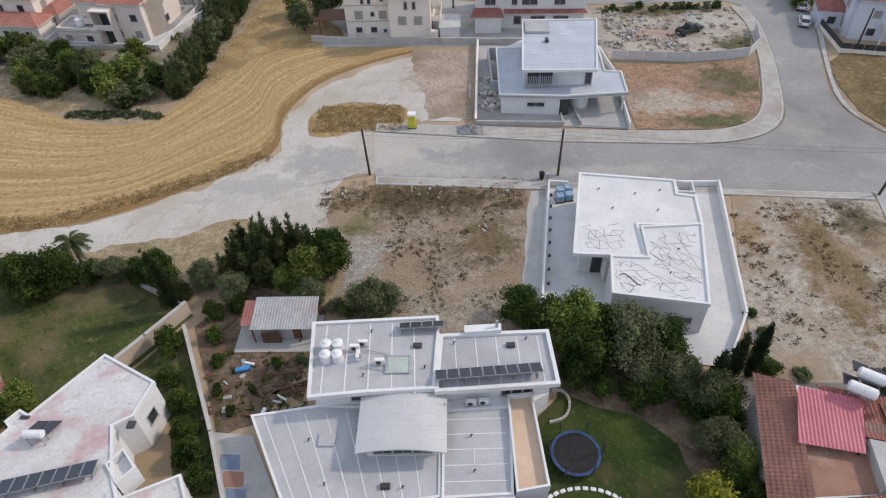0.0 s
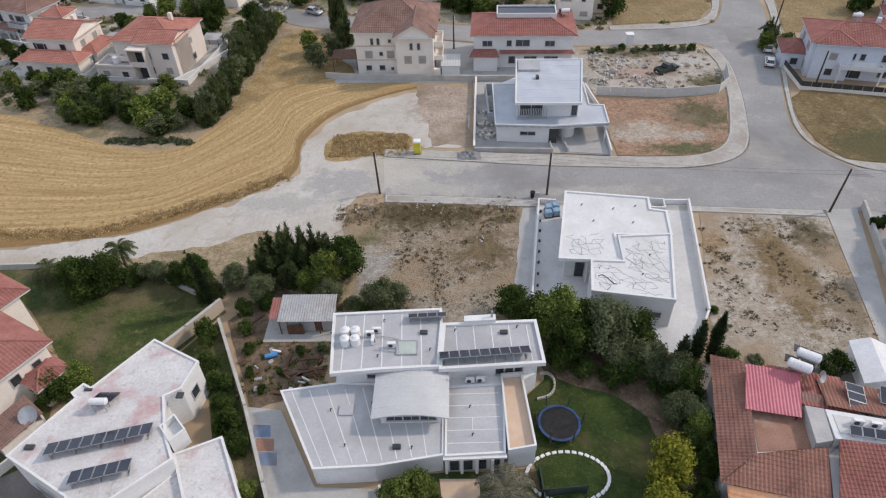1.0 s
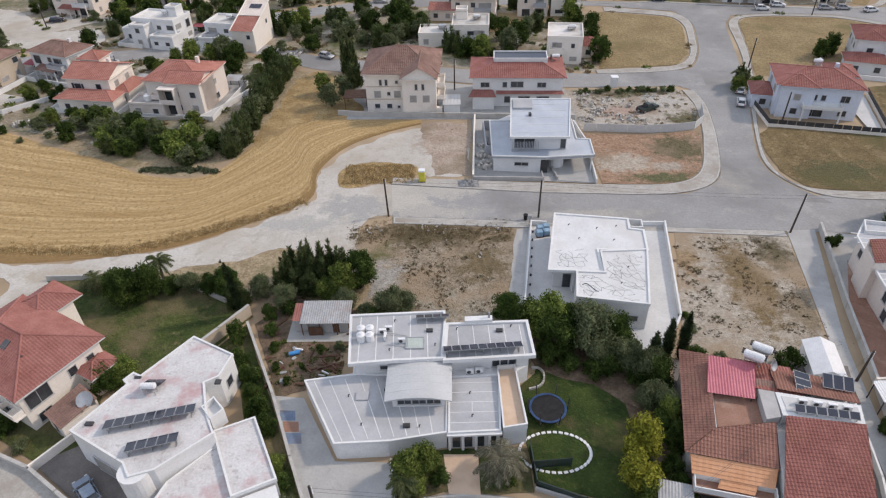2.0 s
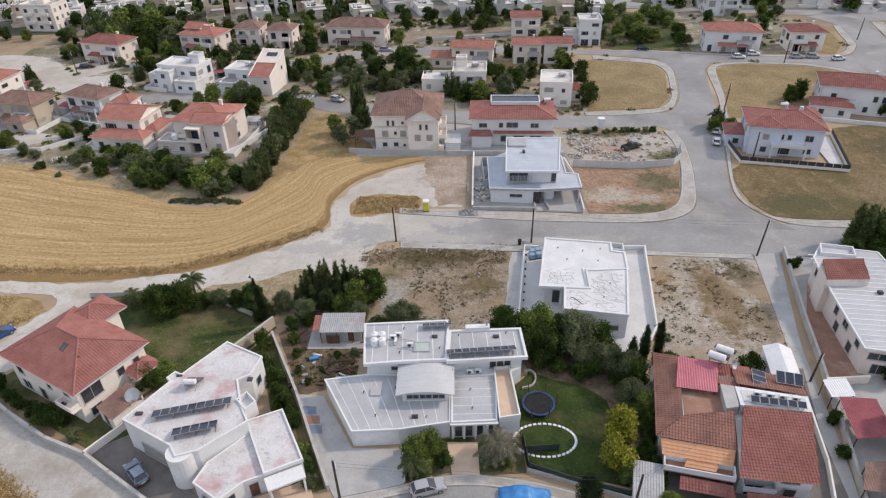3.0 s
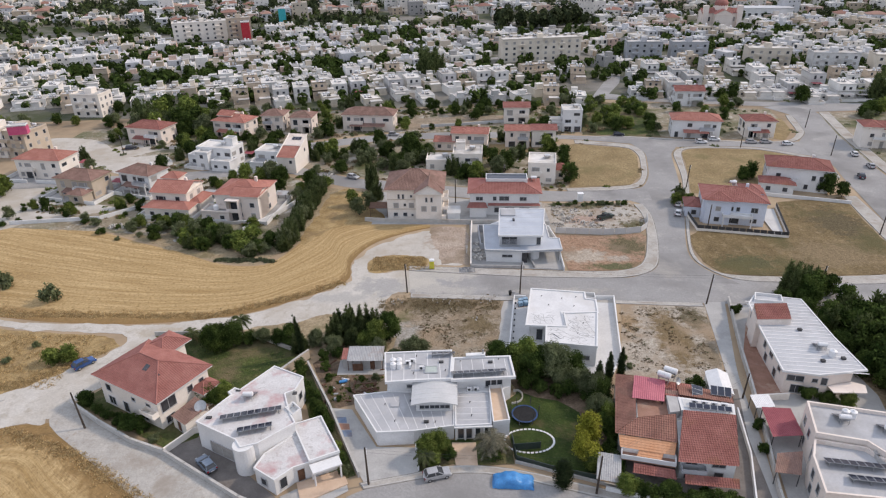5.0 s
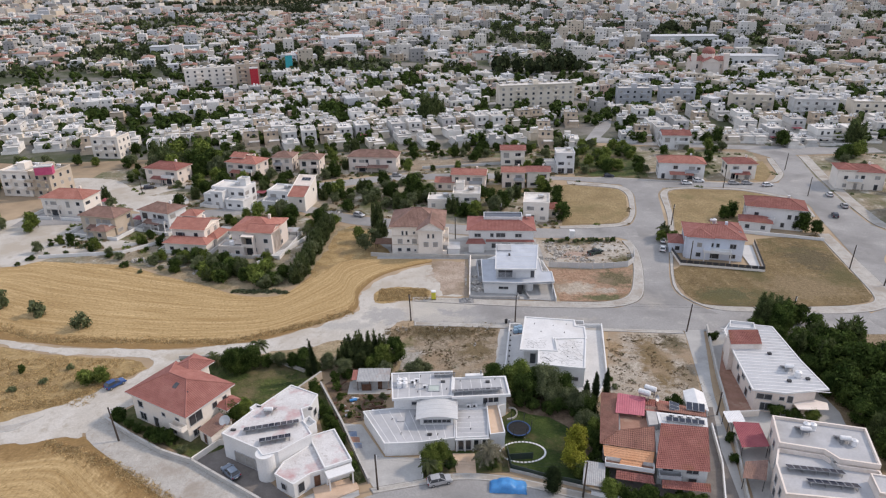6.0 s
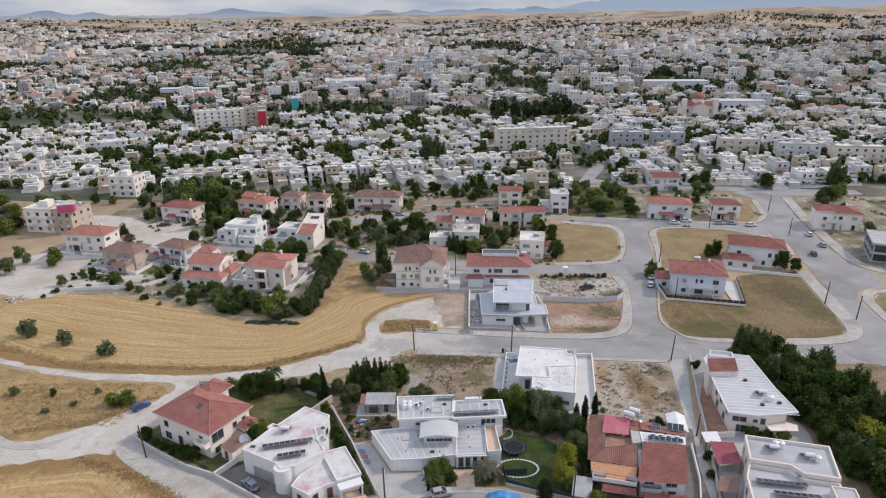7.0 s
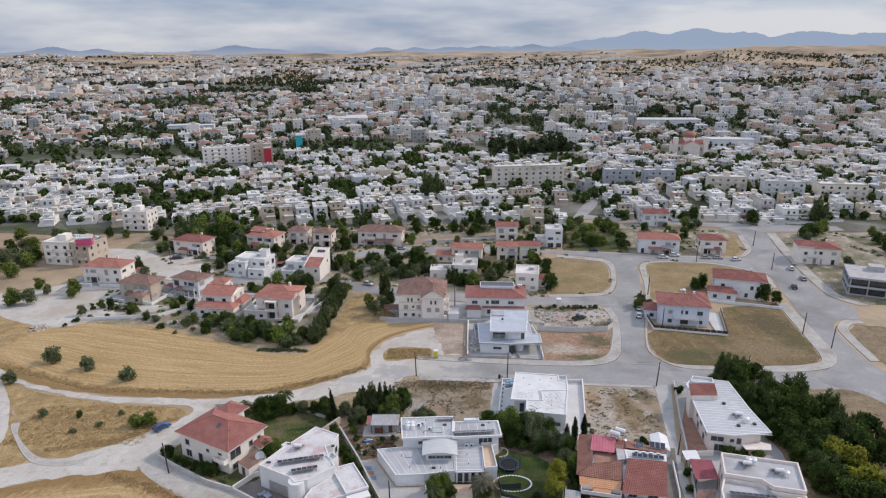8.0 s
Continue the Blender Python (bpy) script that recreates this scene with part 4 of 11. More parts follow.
patch("road", [(122.6, 173), (131, 184), (137.5, 209), (131, 222), (142, 224), (150, 214), (141, 180), (134.6, 146), (132, 128), (137, 118), (131, 107.4), (125, 108.4), (119, 101.6), (117, 90), (115.6, 78), (118, 60), (130, 30), (114, 30), (104, 60), (96, 64), (96, 71), (105, 74.5), (109.4, 82), (110.4, 92), (119.5, 137), (123, 150), (120, 157)], 0.086, *ASPH)
patch("road", [(138, 222), (80, 236), (62, 242), (66, 252), (75, 275), (90, 333), (97, 331), (82, 272), (72, 250), (84, 243), (134, 231), (190, 224), (190, 216), (146, 213)], 0.066, *ASPH)
patch("lane", [(51.2, 64.6), (55.6, 64.6), (48.6, 40), (46, 24), (43.4, 12), (41, 0), (36.5, 0), (40, 12.7), (44.2, 27.7), (47, 41.4)], 0.075, M["yard"], "narrow pale concrete lane between houses", "road", 0.0, False)
patch("lane", [(-69.5, 34.2), (-68, 33.5), (-61, 28.7), (-53.7, 24.3), (-47.3, 21.7), (-43, 18.9), (-33, 12.5), (-24, 8.5), (-18, 4), (-4, -2), (10, -5), (30, -8), (60, -14), (60, -22), (10, -13), (-8, -9), (-24, -3), (-40, 7), (-56, 18.5), (-70.6, 29)], 0.075, M["pave"], "pale grey concrete lane along garden walls", "road", 0.0, False)
patch("road", [(-17.8, 12.9), (-15, 14.5), (-8.8, 15.8), (-2.5, 17.3), (3, 17.1), (8.4, 15.8), (17.2, 12.8), (30, 9.4), (41, 6), (40, -8), (10, -8), (-4, -4), (-12, 2)], 0.08, M["asphalt"], "grey concrete cul-de-sac in front of the houses", "road", 0.0, False)

# pavements with kerbs
raised("pavement", [(-12.3, 82.4), (-1, 81.4), (12, 80), (24, 79), (36, 78.5), (41.5, 80.4), (44.6, 85), (48.6, 98.5), (50.8, 111), (50, 118.4), (52.4, 118), (53, 111), (50.7, 97.2), (47.2, 83.6), (44.6, 79), (40, 76.4), (33.4, 75.5), (13.4, 76.8), (-1.5, 78.8), (-12.3, 80.3)], 0.14, M["pave"], "pale concrete pavement with a kerb", smooth=False)
raised("pavement", [(62.6, 109), (59.6, 99.5), (56.6, 89), (56.4, 82), (58.6, 77.4), (63, 75.8), (76, 74.8), (95, 75.2), (101.6, 76.6), (104.2, 79.8), (105.8, 88), (109.2, 109), (111.6, 122), (115, 122), (112.5, 104), (110.4, 88), (109, 81), (105.4, 75.2), (99, 72.4), (88.5, 71.3), (78, 72.6), (66.3, 73.1), (60.8, 74.7), (57.1, 79.2), (55.4, 85), (57.4, 94), (61.8, 109)], 0.14, M["pave"], "pale concrete pavement with a kerb", smooth=False)
raised("pavement", [(33, 131), (45.4, 131.8), (53.6, 132.6), (58.4, 140), (62.8, 161), (61.8, 169.4), (55, 172), (43.3, 175.6), (43.6, 179.4), (63.5, 173), (65.4, 164.4), (60.6, 142.6), (55.8, 131.2), (46.5, 129), (33, 129)], 0.14, M["pave"], "pale concrete pavement with a kerb", smooth=False)
raised("pavement", [(74.8, 163), (72.6, 150), (70.4, 138.6), (66.6, 125), (68, 125), (72.4, 140), (75, 152), (77.4, 163), (80, 167.4), (88, 168.6), (106, 166), (118.4, 156), (119.6, 150), (116, 137), (118.6, 137), (122, 150), (120.4, 156.6), (107, 167.6), (86.6, 170), (79, 168.6)], 0.14, M["pave"], "pale concrete pavement with a kerb", smooth=False)
raised("pavement", [(-107, 47.4), (-103.6, 41.5), (-94.4, 33.6), (-86, 32.2), (-80.6, 35), (-82, 33.2), (-85, 30.4), (-94.6, 31.6), (-105, 41.8), (-108.6, 46.8)], 0.12, M["pave"], "pale concrete pavement round a rough plot", gutter=False)
raised("pavement", [(150, 212), (142, 180), (135.6, 146), (133, 128.6), (138.4, 119.4), (142, 119.4), (137, 129), (139.5, 146), (146, 180), (154, 212)], 0.14, M["pave"], "pale concrete pavement with a kerb", smooth=False)
raised("pavement", [(131, 106.6), (126, 107.6), (120, 101.4), (118, 90), (116.6, 78), (119, 77.6), (120.6, 90), (122.4, 99.6), (127, 104.4), (131, 104)], 0.14, M["pave"], "pale concrete pavement with a kerb", smooth=False)
raised("pavement", [(42.6, 182.6), (60, 184.2), (81, 179), (111, 174.2), (122, 175.4), (129, 186), (133, 203), (135, 209), (136.8, 208), (131, 184.6), (123, 174), (111, 173), (81, 177.8), (60, 183.2)], 0.14, M["pave"], "pale concrete pavement with a kerb", smooth=False)
raised("pavement", [(-11.2, 68), (-2, 67.4), (8, 66.4), (16, 66.2), (33, 64.6), (50.6, 63), (50.6, 64.3), (33, 65.7), (16, 67.3), (-2.4, 69.1), (-11.3, 69.7)], 0.12, M["pave"], "pale concrete pavement strip along the street", smooth=False)
raised("pavement", [(-16, 15.4), (-9, 17), (-7, 17.6), (-2.5, 18.8), (3, 18.6), (9, 17.4), (17.6, 14.4), (30, 11), (29.6, 9.6), (17.2, 12.9), (8.4, 15.9), (3, 17.2), (-2.5, 17.4), (-8.8, 15.9), (-15.4, 14.4)], 0.13, M["pave"], "pale concrete pavement round the cul-de-sac", smooth=False)

# plots
patch("vacant_plot", [(-16, 66), (-11, 68), (0, 67.2), (8, 66.3), (11, 66), (7.6, 47), (7, 42), (-10, 42.5), (-14, 47), (-13, 55), (-17, 62)], 0.062, M["plot"], "vacant plot of bare pale earth and dry weeds", "plot", 0.5, False)
patch("shade_strip", [(8.7, 66.2), (11.2, 66.2), (8.4, 48), (6.2, 48)], 0.078, M["yard"], "grey strip along the garden wall", "ground", 0.3, False)
patch("vacant_plot", [(33.6, 64.6), (50.8, 63.2), (46.6, 41), (43, 36), (28.6, 36.5), (29, 44)], 0.062, M["palelot"], "vacant plot of bare pale earth and brown weeds", "plot", 0.4, False)
patch("vacant_plot", [(-8.6, 104.6), (2.2, 104.4), (1.6, 83.2), (-5, 83.2), (-5.6, 90), (-7.4, 97)], 0.064, M["redlot"], "ploughed bare reddish plot beside the new house", "plot", 1.2, False)
patch("vacant_plot", [(24.6, 98.6), (37, 97.6), (47, 98.6), (47.8, 97), (44, 84.6), (40.6, 80.6), (36, 78.8), (25, 79.4)], 0.1, M["cornerlot"], "bare reddish plot with weeds and pale dust", "plot", 0.3, False)
patch("building_yard", [(23.8, 119.8), (49, 119.6), (51, 109), (47, 100), (24.6, 100.4)], 0.06, M["rubblelot"], "pale dusty builders' yard with rubble", "yard", 0.4, False)
patch("dry_field", [(58, 96), (57.4, 83), (60, 77.4), (64, 76.4), (76, 75.4), (95, 75.8), (101.2, 77.4), (103.6, 80.4), (105.2, 88), (108.6, 109), (111, 121.6), (91, 118.5), (84, 97), (62, 100)], 0.09, M["olivefield"], "mown field of olive and straw dry grass", "field", 0.4, False)
patch("dry_field", [(34, 132), (45, 132.6), (53, 133.4), (57.6, 140.5), (62, 161), (61, 168.6), (54, 171), (43, 174.6), (38, 174), (36, 150)], 0.09, M["mowed"], "small mown field of straw-coloured grass", "field", 0.3, False)
patch("dry_field", [(72.8, 140), (75.6, 152), (78, 163), (81, 166.6), (88, 167.6), (105.6, 165), (117.6, 155.4), (118.6, 150), (115.6, 138), (94, 136), (86, 124), (69, 126)], 0.09, M["mowed"], "small mown field of straw-coloured grass", "field", 0.3, False)
patch("dry_field", [(119, 175), (127, 187), (131, 204), (118, 206), (112, 182)], 0.06, M["mowed"], "small plot of straw-coloured grass", "field", 0.4, False)
patch("dry_field", [(-14, 172), (12, 176), (34, 176), (30, 170), (14, 160), (-14, 160)], 0.03, M["mowed"], "dry bare plot beside the back road", "field", 0.5, False)
patch("dry_field", [(-20, 212.5), (30, 216), (32, 207), (-2, 199), (-18, 195)], 0.03, M["plot"], "dry bare plot behind a long wall", "field", 0.5, False)
patch("dry_field", [(119.4, 78), (121, 90), (123, 99), (128, 103.6), (160, 96), (170, 40), (136, 40), (120, 62)], 0.05, M["weedy"], "rough dry field by the road", "field", 0.5, False)
patch("palelot", [(-160, 116), (-132, 104), (-118, 112), (-100, 120), (-116, 128), (-126, 150), (-112, 172), (-100, 178), (-112, 190), (-136, 170), (-150, 146), (-175, 130)], 0.045, M["chalk"], "pale chalk yard at the field's edge", "ground", 0.6, True).name = "chalk_yard"

patch("chalk_yard", [(-162, 190), (-139, 188), (-119, 168), (-105, 169), (-98, 157), (-104, 150.4), (-112, 149), (-121, 156), (-124, 160), (-131, 166), (-146, 158), (-160, 172)], 0.084, M["chalk"], "pale chalk yard and road behind the villas", "track", 0.6, True)

# gardens and yards
patch("lawn", [(6.3, 33), (6.9, 20), (18.6, 17), (21.4, 22), (24.4, 36), (20, 40), (10, 40), (8.5, 35)], 0.09, M["lawn"], "green lawn beside the white house", "lawn", 0.3, False)
# brown soil by the lawn; its dark colour also stands in for tree shade
patch("garden_earth", [(7.6, 40), (8.6, 36.4), (11.6, 34.4), (15.4, 33.2), (18.6, 30.4), (19.6, 25.6), (20.4, 20), (22, 22), (25.2, 36.4), (20, 41), (10, 42)], 0.1, M["soil"], "dark garden soil and leaf litter, doubling as shade under trees", "ground", 0.6, False)
patch("rough_lawn", [(-62, 54), (-47, 55), (-33, 51), (-29, 46), (-33.4, 39), (-38, 31), (-44, 36), (-51, 44)], 0.08, M["rough"], "rough green and bare garden grass", "lawn", 0.3, False)
patch("garden", [(-33, 39), (-29.6, 44.5), (-23.4, 31.4), (-19.4, 22.6), (-16.8, 17), (-20, 15.5), (-25, 26), (-27.4, 33)], 0.082, M["rough"], "narrow strip of garden grass by a wall", "lawn", 0.2, False)
patch("garden_earth", [(-28.4, 44.4), (-22.6, 31.4), (-19, 33), (-14.8, 41), (-14.6, 47), (-24, 50)], 0.07, M["soil"], "bare brown garden earth with clutter", "ground", 0.3, False)
patch("drive", [(-19.4, 31.6), (-23.2, 32), (-19.2, 23), (-16.6, 17.4), (-15.2, 15), (-7.6, 17.4), (-8, 22.6), (-14.4, 22.8)], 0.095, M["yard"], "concrete drive along the white house", "drive", 0.0, False)
patch("forecourt", [(-7.8, 17.4), (-8, 24), (6.8, 24.6), (6.8, 19), (3, 18.8), (-2.5, 19)], 0.085, M["rough"], "planted front garden bed", "garden", 0.2, False)
patch("entrance_path", [(-2.6, 23.6), (1.2, 23.6), (1.3, 18.6), (-2, 18.8)], 0.1, M["terrace"], "pinkish paved entrance path", "path", 0.0, False)
patch("yard", [(10.9, 67.2), (32.8, 66), (29, 44.6), (25.4, 38.4), (17, 40), (7.6, 44.4)], 0.11, M["fresh"], "pale fresh concrete yard round a new house", "yard", 0.0, False)
patch("yard", [(2.6, 106), (24.2, 104.6), (24.4, 94.5), (23.8, 79.4), (2.4, 82)], 0.12, M["yard"], "concrete and dirt yard of the new house", "yard", 0.0, False)
patch("drive", [(-47.6, 22.6), (-42, 26), (-34, 18), (-27.6, 12.6), (-31, 11.4)], 0.1, M["drive"], "dark paved drive beside a garden wall", "drive", 0.0, False)
patch("yard", [(-27.4, 13), (-19, 18.6), (-17.6, 14), (-24, 9.6)], 0.1, M["yard"], "concrete yard before the porch", "yard", 0.0, False)
patch("yard", [(-67.4, 33.6), (-44.2, 21), (-43, 27), (-45, 36), (-54, 46), (-62, 42)], 0.09, M["rough"], "garden of shrubs and dry soil round a villa", "garden", 0.0, False)
patch("yard", [(19.4, 12), (42, 8), (44, 24), (47, 36), (26, 37), (22, 22)], 0.085, M["drive"], "dark paved yard round twin houses", "yard", 0.0, False)
patch("yard", [(50.6, 40), (56.6, 64), (68, 62), (70, 34), (64, 10), (46, 4), (44.6, 12)], 0.085, M["yard"], "concrete yard of flat-roofed houses", "yard", 0.0, False)
patch("patio", [(52, 46), (57, 57), (55.6, 46), (55, 38), (54.4, 33.4), (48.6, 32.6), (50.6, 41)], 0.1, M["brownfloor"], "brown paved patio along the lane", "patio", 0.0, False)
patch("orchard_ground", [(48, 186), (76, 182), (82, 224), (62, 238), (54, 226)], 0.05, M["rough"], "orchard ground of grass and bare soil", "ground", 0.6, False)
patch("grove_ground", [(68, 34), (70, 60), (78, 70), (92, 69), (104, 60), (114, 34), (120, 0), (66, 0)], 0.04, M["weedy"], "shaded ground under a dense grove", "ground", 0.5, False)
patch("scrub_ground", [(-112, 128), (-36, 134), (-40, 112), (-42, 96), (-50, 84), (-60, 86), (-74, 93), (-94, 104), (-106, 111)], 0.035, M["scrub"], "dry scrubby ground between gardens and field", "ground", 0.8, False)

# ---- near houses ----


def off(T, pts):
    """World plan points in the thing's own plan."""
    return [(x - T.location.x, y - T.location.y) for x, y in pts]


def vent(T, x, y, z, h=0.35):
    bm = B()
    tube(bm, (x, y, z), (x, y, z + h), 0.06, 6)
    tube(bm, (x, y, z + h), (x + 0.16, y, z + h + 0.03), 0.06, 6)
    part("vent", bm, M["darkmetal"], T)


def hatch(T, x, y, z, w=0.8, d=0.5, h=0.3):
    bm = B()
    box(bm, x - w / 2, y - d / 2, z, x + w / 2, y + d / 2, z + h)
    bmesh.ops.bevel(bm, geom=bm.edges[:], offset=0.04, segments=1, affect="EDGES")
    part("hatch", bm, M["darkmetal"], T)


def ac_unit(x, y, z, rz=0.0):
    if "ac" not in _proto:
        T = thing("air_conditioner", x, y, "white outdoor air conditioning unit with a round fan grille", "air conditioner", "air conditioners", z, rz)
        bm = B()
        box(bm, -0.45, -0.16, 0.06, 0.45, 0.16, 0.72)
        part("case", bm, M["tank"], T)
        part("grille", tube(B(), (-0.1, -0.16, 0.38), (-0.1, -0.19, 0.38), 0.24, 14), M["darkmetal"], T)
        for sx in (-0.35, 0.35):
            part("foot", box(B(), sx - 0.04, -0.16, 0, sx + 0.04, 0.16, 0.06), M["darkmetal"], T)
        _proto["ac"] = T
        return T
    return copy_thing(_proto["ac"], pose(x, y, z, 0, 0, rz))


def white_house():
    T = thing("house", -3, 30, "white modern house with stepped flat roofs and curved metal roof", "house")
    # upper storey: two roof plates at one level
    up = off(T, [(-14.4, 40.5), (-2.4, 41.1), (-2.3, 38.9), (7.8, 39.3), (8.2, 33.3), (-2.7, 32.6), (-2.75, 31.4), (-8.6, 31.2), (-13.6, 32.1)])
    body_up = off(T, [(-13.9, 40.1), (-2.9, 40.6), (-2.8, 38.5), (7.3, 38.9), (7.5, 34.2), (-2.4, 33.4), (-13, 33.0)])
    walls(T, body_up, 2.6, 5.0, M["white"])
    walls(T, off(T, [(-13.9, 40.1), (-2.9, 40.6), (-2.8, 38.5), (7.3, 38.9), (7.5, 34.2), (4, 32), (-13.4, 32.4)]), 0, 2.62, M["white"])
    flat_roof(T, off(T, [(-14.4, 40.5), (-2.4, 41.1), (-2.3, 38.9), (-2.6, 32.9), (-8.5, 32.6), (-13.6, 32.1)]), 5.12, M["sheet"], M["white"], 0.26, 0.3)
    flat_roof(T, off(T, [(-2.3, 38.9), (7.8, 39.3), (8.2, 33.3), (-2.65, 32.6)]), 5.02, M["sheet"], M["white"], 0.3, 0.34)
    for i in range(5):
        x = -12.6 + i * 2.05
        part("seam", prism(B(), off(T, [(x, 32.6), (x + 0.12, 32.6), (x - 0.3, 40.4), (x - 0.42, 40.4)]), 5.145, 5.17), M["white"], T)
    for i in range(5):
        x = -0.7 + i * 1.9
        part("seam", prism(B(), off(T, [(x, 33.3), (x + 0.1, 33.3), (x - 0.2, 38.7), (x - 0.3, 38.7)]), 5.045, 5.07), M["white"], T)
    # ground storey
    low = off(T, [(-19.1, 32.1), (-14.3, 23.1), (-8.3, 23.4), (-2.1, 24.5), (-2.1, 32.6), (-13, 33.1)])
    lowr = off(T, [(-2.05, 24.3), (3.7, 24.6), (4, 32.7), (-2.05, 32.4)])
    walls(T, inset(low, 0.1), 0, 2.6, M["white"])
    walls(T, inset(lowr, 0.12), 0, 2.6, M["white"])
    flat_roof(T, low, 2.62, M["sheet"], M["white"], 0.16, 0.22)
    flat_roof(T, lowr, 2.72, M["sheet"], M["white"], 0.2, 0.22)
    for i in range(8):
        t = (i + 0.6) / 8.6
        a, b = Vector((-19.1, 32.1)).lerp(Vector((-3.2, 32.5)), t), Vector((-14.3, 23.4)).lerp(Vector((-2.4, 24.6)), t)
        part("seam", prism(B(), off(T, [(a.x, a.y), (a.x + 0.1, a.y), (b.x + 0.1, b.y), (b.x, b.y)]), 2.645, 2.665), M["white"], T)
    for i in range(5):
        y = 25.7 + i * 1.42
        part("seam", prism(B(), off(T, [(-1.8, y), (3.4, y + 0.12), (3.4, y + 0.2), (-1.8, y + 0.08)]), 2.745, 2.765), M["white"], T)
    part("seam", prism(B(), off(T, [(0.6, 27.2), (0.68, 27.2), (0.7, 28.6), (0.62, 28.6)]), 2.745, 2.765), M["white"], T)
    # curved roof over the stair hall
    bm = B()
    n, x0, x1, y0, y1 = 18, -9.1, -1.6, 27.4, 33.2
    for k, (ya, yb, lift) in enumerate(((y0, y1, 0.0),)):
        rows = []
        for i in range(n + 1):
            t = i / n
            z = 4.25 + 0.95 * math.sin(math.pi * (0.12 + 0.76 * t)) - 0.35
            x = x0 + (x1 - x0) * t
            rows.append([bm.verts.new((x - T.location.x, y - T.location.y, z + dz)) for y in (ya, yb) for dz in (0.0, 0.16)])
        for i in range(n):
            a, b = rows[i], rows[i + 1]
            for p, q in ((0, 2), (3, 1)):
                bm.faces.new((a[p], b[p], b[q], a[q]))
            bm.faces.new((a[0], a[1], b[1], b[0]))
            bm.faces.new((a[2], b[2], b[3], a[3]))
        bm.faces.new((rows[0][0], rows[0][2], rows[0][3], rows[0][1]))
        bm.faces.new((rows[-1][0], rows[-1][1], rows[-1][3], rows[-1][2]))
    arch = part("curved_roof", bm, M["metalsheet"], T, "curved pale metal roof")
    for k in range(1, 5):
        y = y0 + (y1 - y0) * k / 5 - T.location.y
        bm = B()
        last = None
        for i in range(n + 1):
            t = i / n
            p = Vector((x0 + (x1 - x0) * t - T.location.x, y, 4.25 + 0.95 * math.sin(math.pi * (0.12 + 0.76 * t)) - 0.18))
            if last is not None:
                tube(bm, last, p, 0.035, 4, caps=False)
            last = p
        part("seam", bm, M["white"], arch)
    hall = off(T, [(-8.3, 28.1), (-2.4, 28.2), (-2.4, 33), (-8.3, 33)])
    walls(T, hall, 2.6, 4.35, M["white"], "hall_wall")
    a, b = ccw(hall)[0], ccw(hall)[1]
    for i in range(3):
        window(T, a, b, 1.35 + i * 1.65, 3.15, 1.5, 0.65)
    # terrace over the east end
    terr = off(T, [(3.7, 33.6), (3.9, 24.6), (6.6, 25.1), (5.9, 33.8)])
    walls(T, inset(terr, 0.05), 0, 2.6, M["white"])
    part("terrace_floor", prism(B(), inset(terr, 0.2), 2.6, 2.72), M["terrace"], T, "pinkish tiled roof terrace")
    part("terrace_parapet", ring(B(), terr, 0.18, 2.5, 3.35), M["white"], T)
    # openings
    f0, f1 = off(T, [(-2.4, 33.4), (7.5, 34.2)])
    for s in (6.0, 7.0, 8.0):
        window(T, f0, f1, s, 2.9, 0.8, 1.9)
    window(T, *off(T, [(-13, 33.0), (-8.6, 33.15)]), 3.6, 3.4, 1.3, 0.6)
    g0, g1 = off(T, [(-14.18, 23.2), (-8.32, 23.5)])
    part("garage_door", box(B(), -0.1, -0.05, 0, 5.4, 0.05, 2.35, Matrix.Translation((g0[0] + 0.3, g0[1], 0)) @ Matrix.Rotation(math.atan2(g1[1] - g0[1], g1[0] - g0[0]), 4, "Z")), M["tank"], T, "wide white garage door")
    e0, e1 = off(T, [(-2.05, 24.42), (3.7, 24.72)])
    for i in range(4):
        window(T, e0, e1, 0.9 + i * 1.3, 0.2, 0.85, 2.0)
    for i in range(4):
        x = -1.9 + i * 1.45
        part("column", tube(B(), (x + 3, -5.75, 0), (x + 3, -5.75, 2.45), 0.16, 10), M["white"], T)
    part("porch_roof", prism(B(), off(T, [(-2.2, 24.5), (-2.2, 24.05), (3.8, 24.25), (3.8, 24.7)]), 2.45, 2.68), M["white"], T)
    # metal escape ladder and roof clutter
    lad = part("ladder", box(B(), 1.15, 1.8, 2.7, 1.2, 1.86, 4.9), M["steel"], T)
    for i in range(6):
        part("rung", box(B(), 1.15, 1.8, 2.95 + i * 0.32, 1.65, 1.84, 2.99 + i * 0.32), M["steel"], lad)
    for x, y, z in ((-8.7, 39.3, 5.14), (-1, 37.9, 5.04), (5.6, 38.3, 5.04), (-9, 34.4, 5.14), (-3.6, 35.2, 5.14), (-13.5, 29.6, 2.65), (-11.6, 25.6, 2.65), (-5.2, 25.3, 2.65), (0.6, 26.6, 2.75), (0.4, 29.8, 2.75), (-9.4, 30.4, 2.65)):
        vent(T, x + 3, y - 30, z)
    hatch(T, -2.5 + 1.2, 37.6 - 30, 5.14)
    hatch(T, 4.2 + 3, 37.6 - 30, 5.04)
    hatch(T, -6.6 + 3, 25.4 - 30, 2.65)
    part("skylight", prism(B(), off(T, [(-7, 36.4), (-5, 36.4), (-5, 34.7), (-7, 34.7)]), 5.14, 5.26), M["skyglass"], T, "flat glass skylight")
    part("skylight_rim", ring(B(), off(T, [(-7.12, 36.52), (-4.88, 36.52), (-4.88, 34.58), (-7.12, 34.58)]), 0.12, 5.14, 5.3), M["steel"], T)
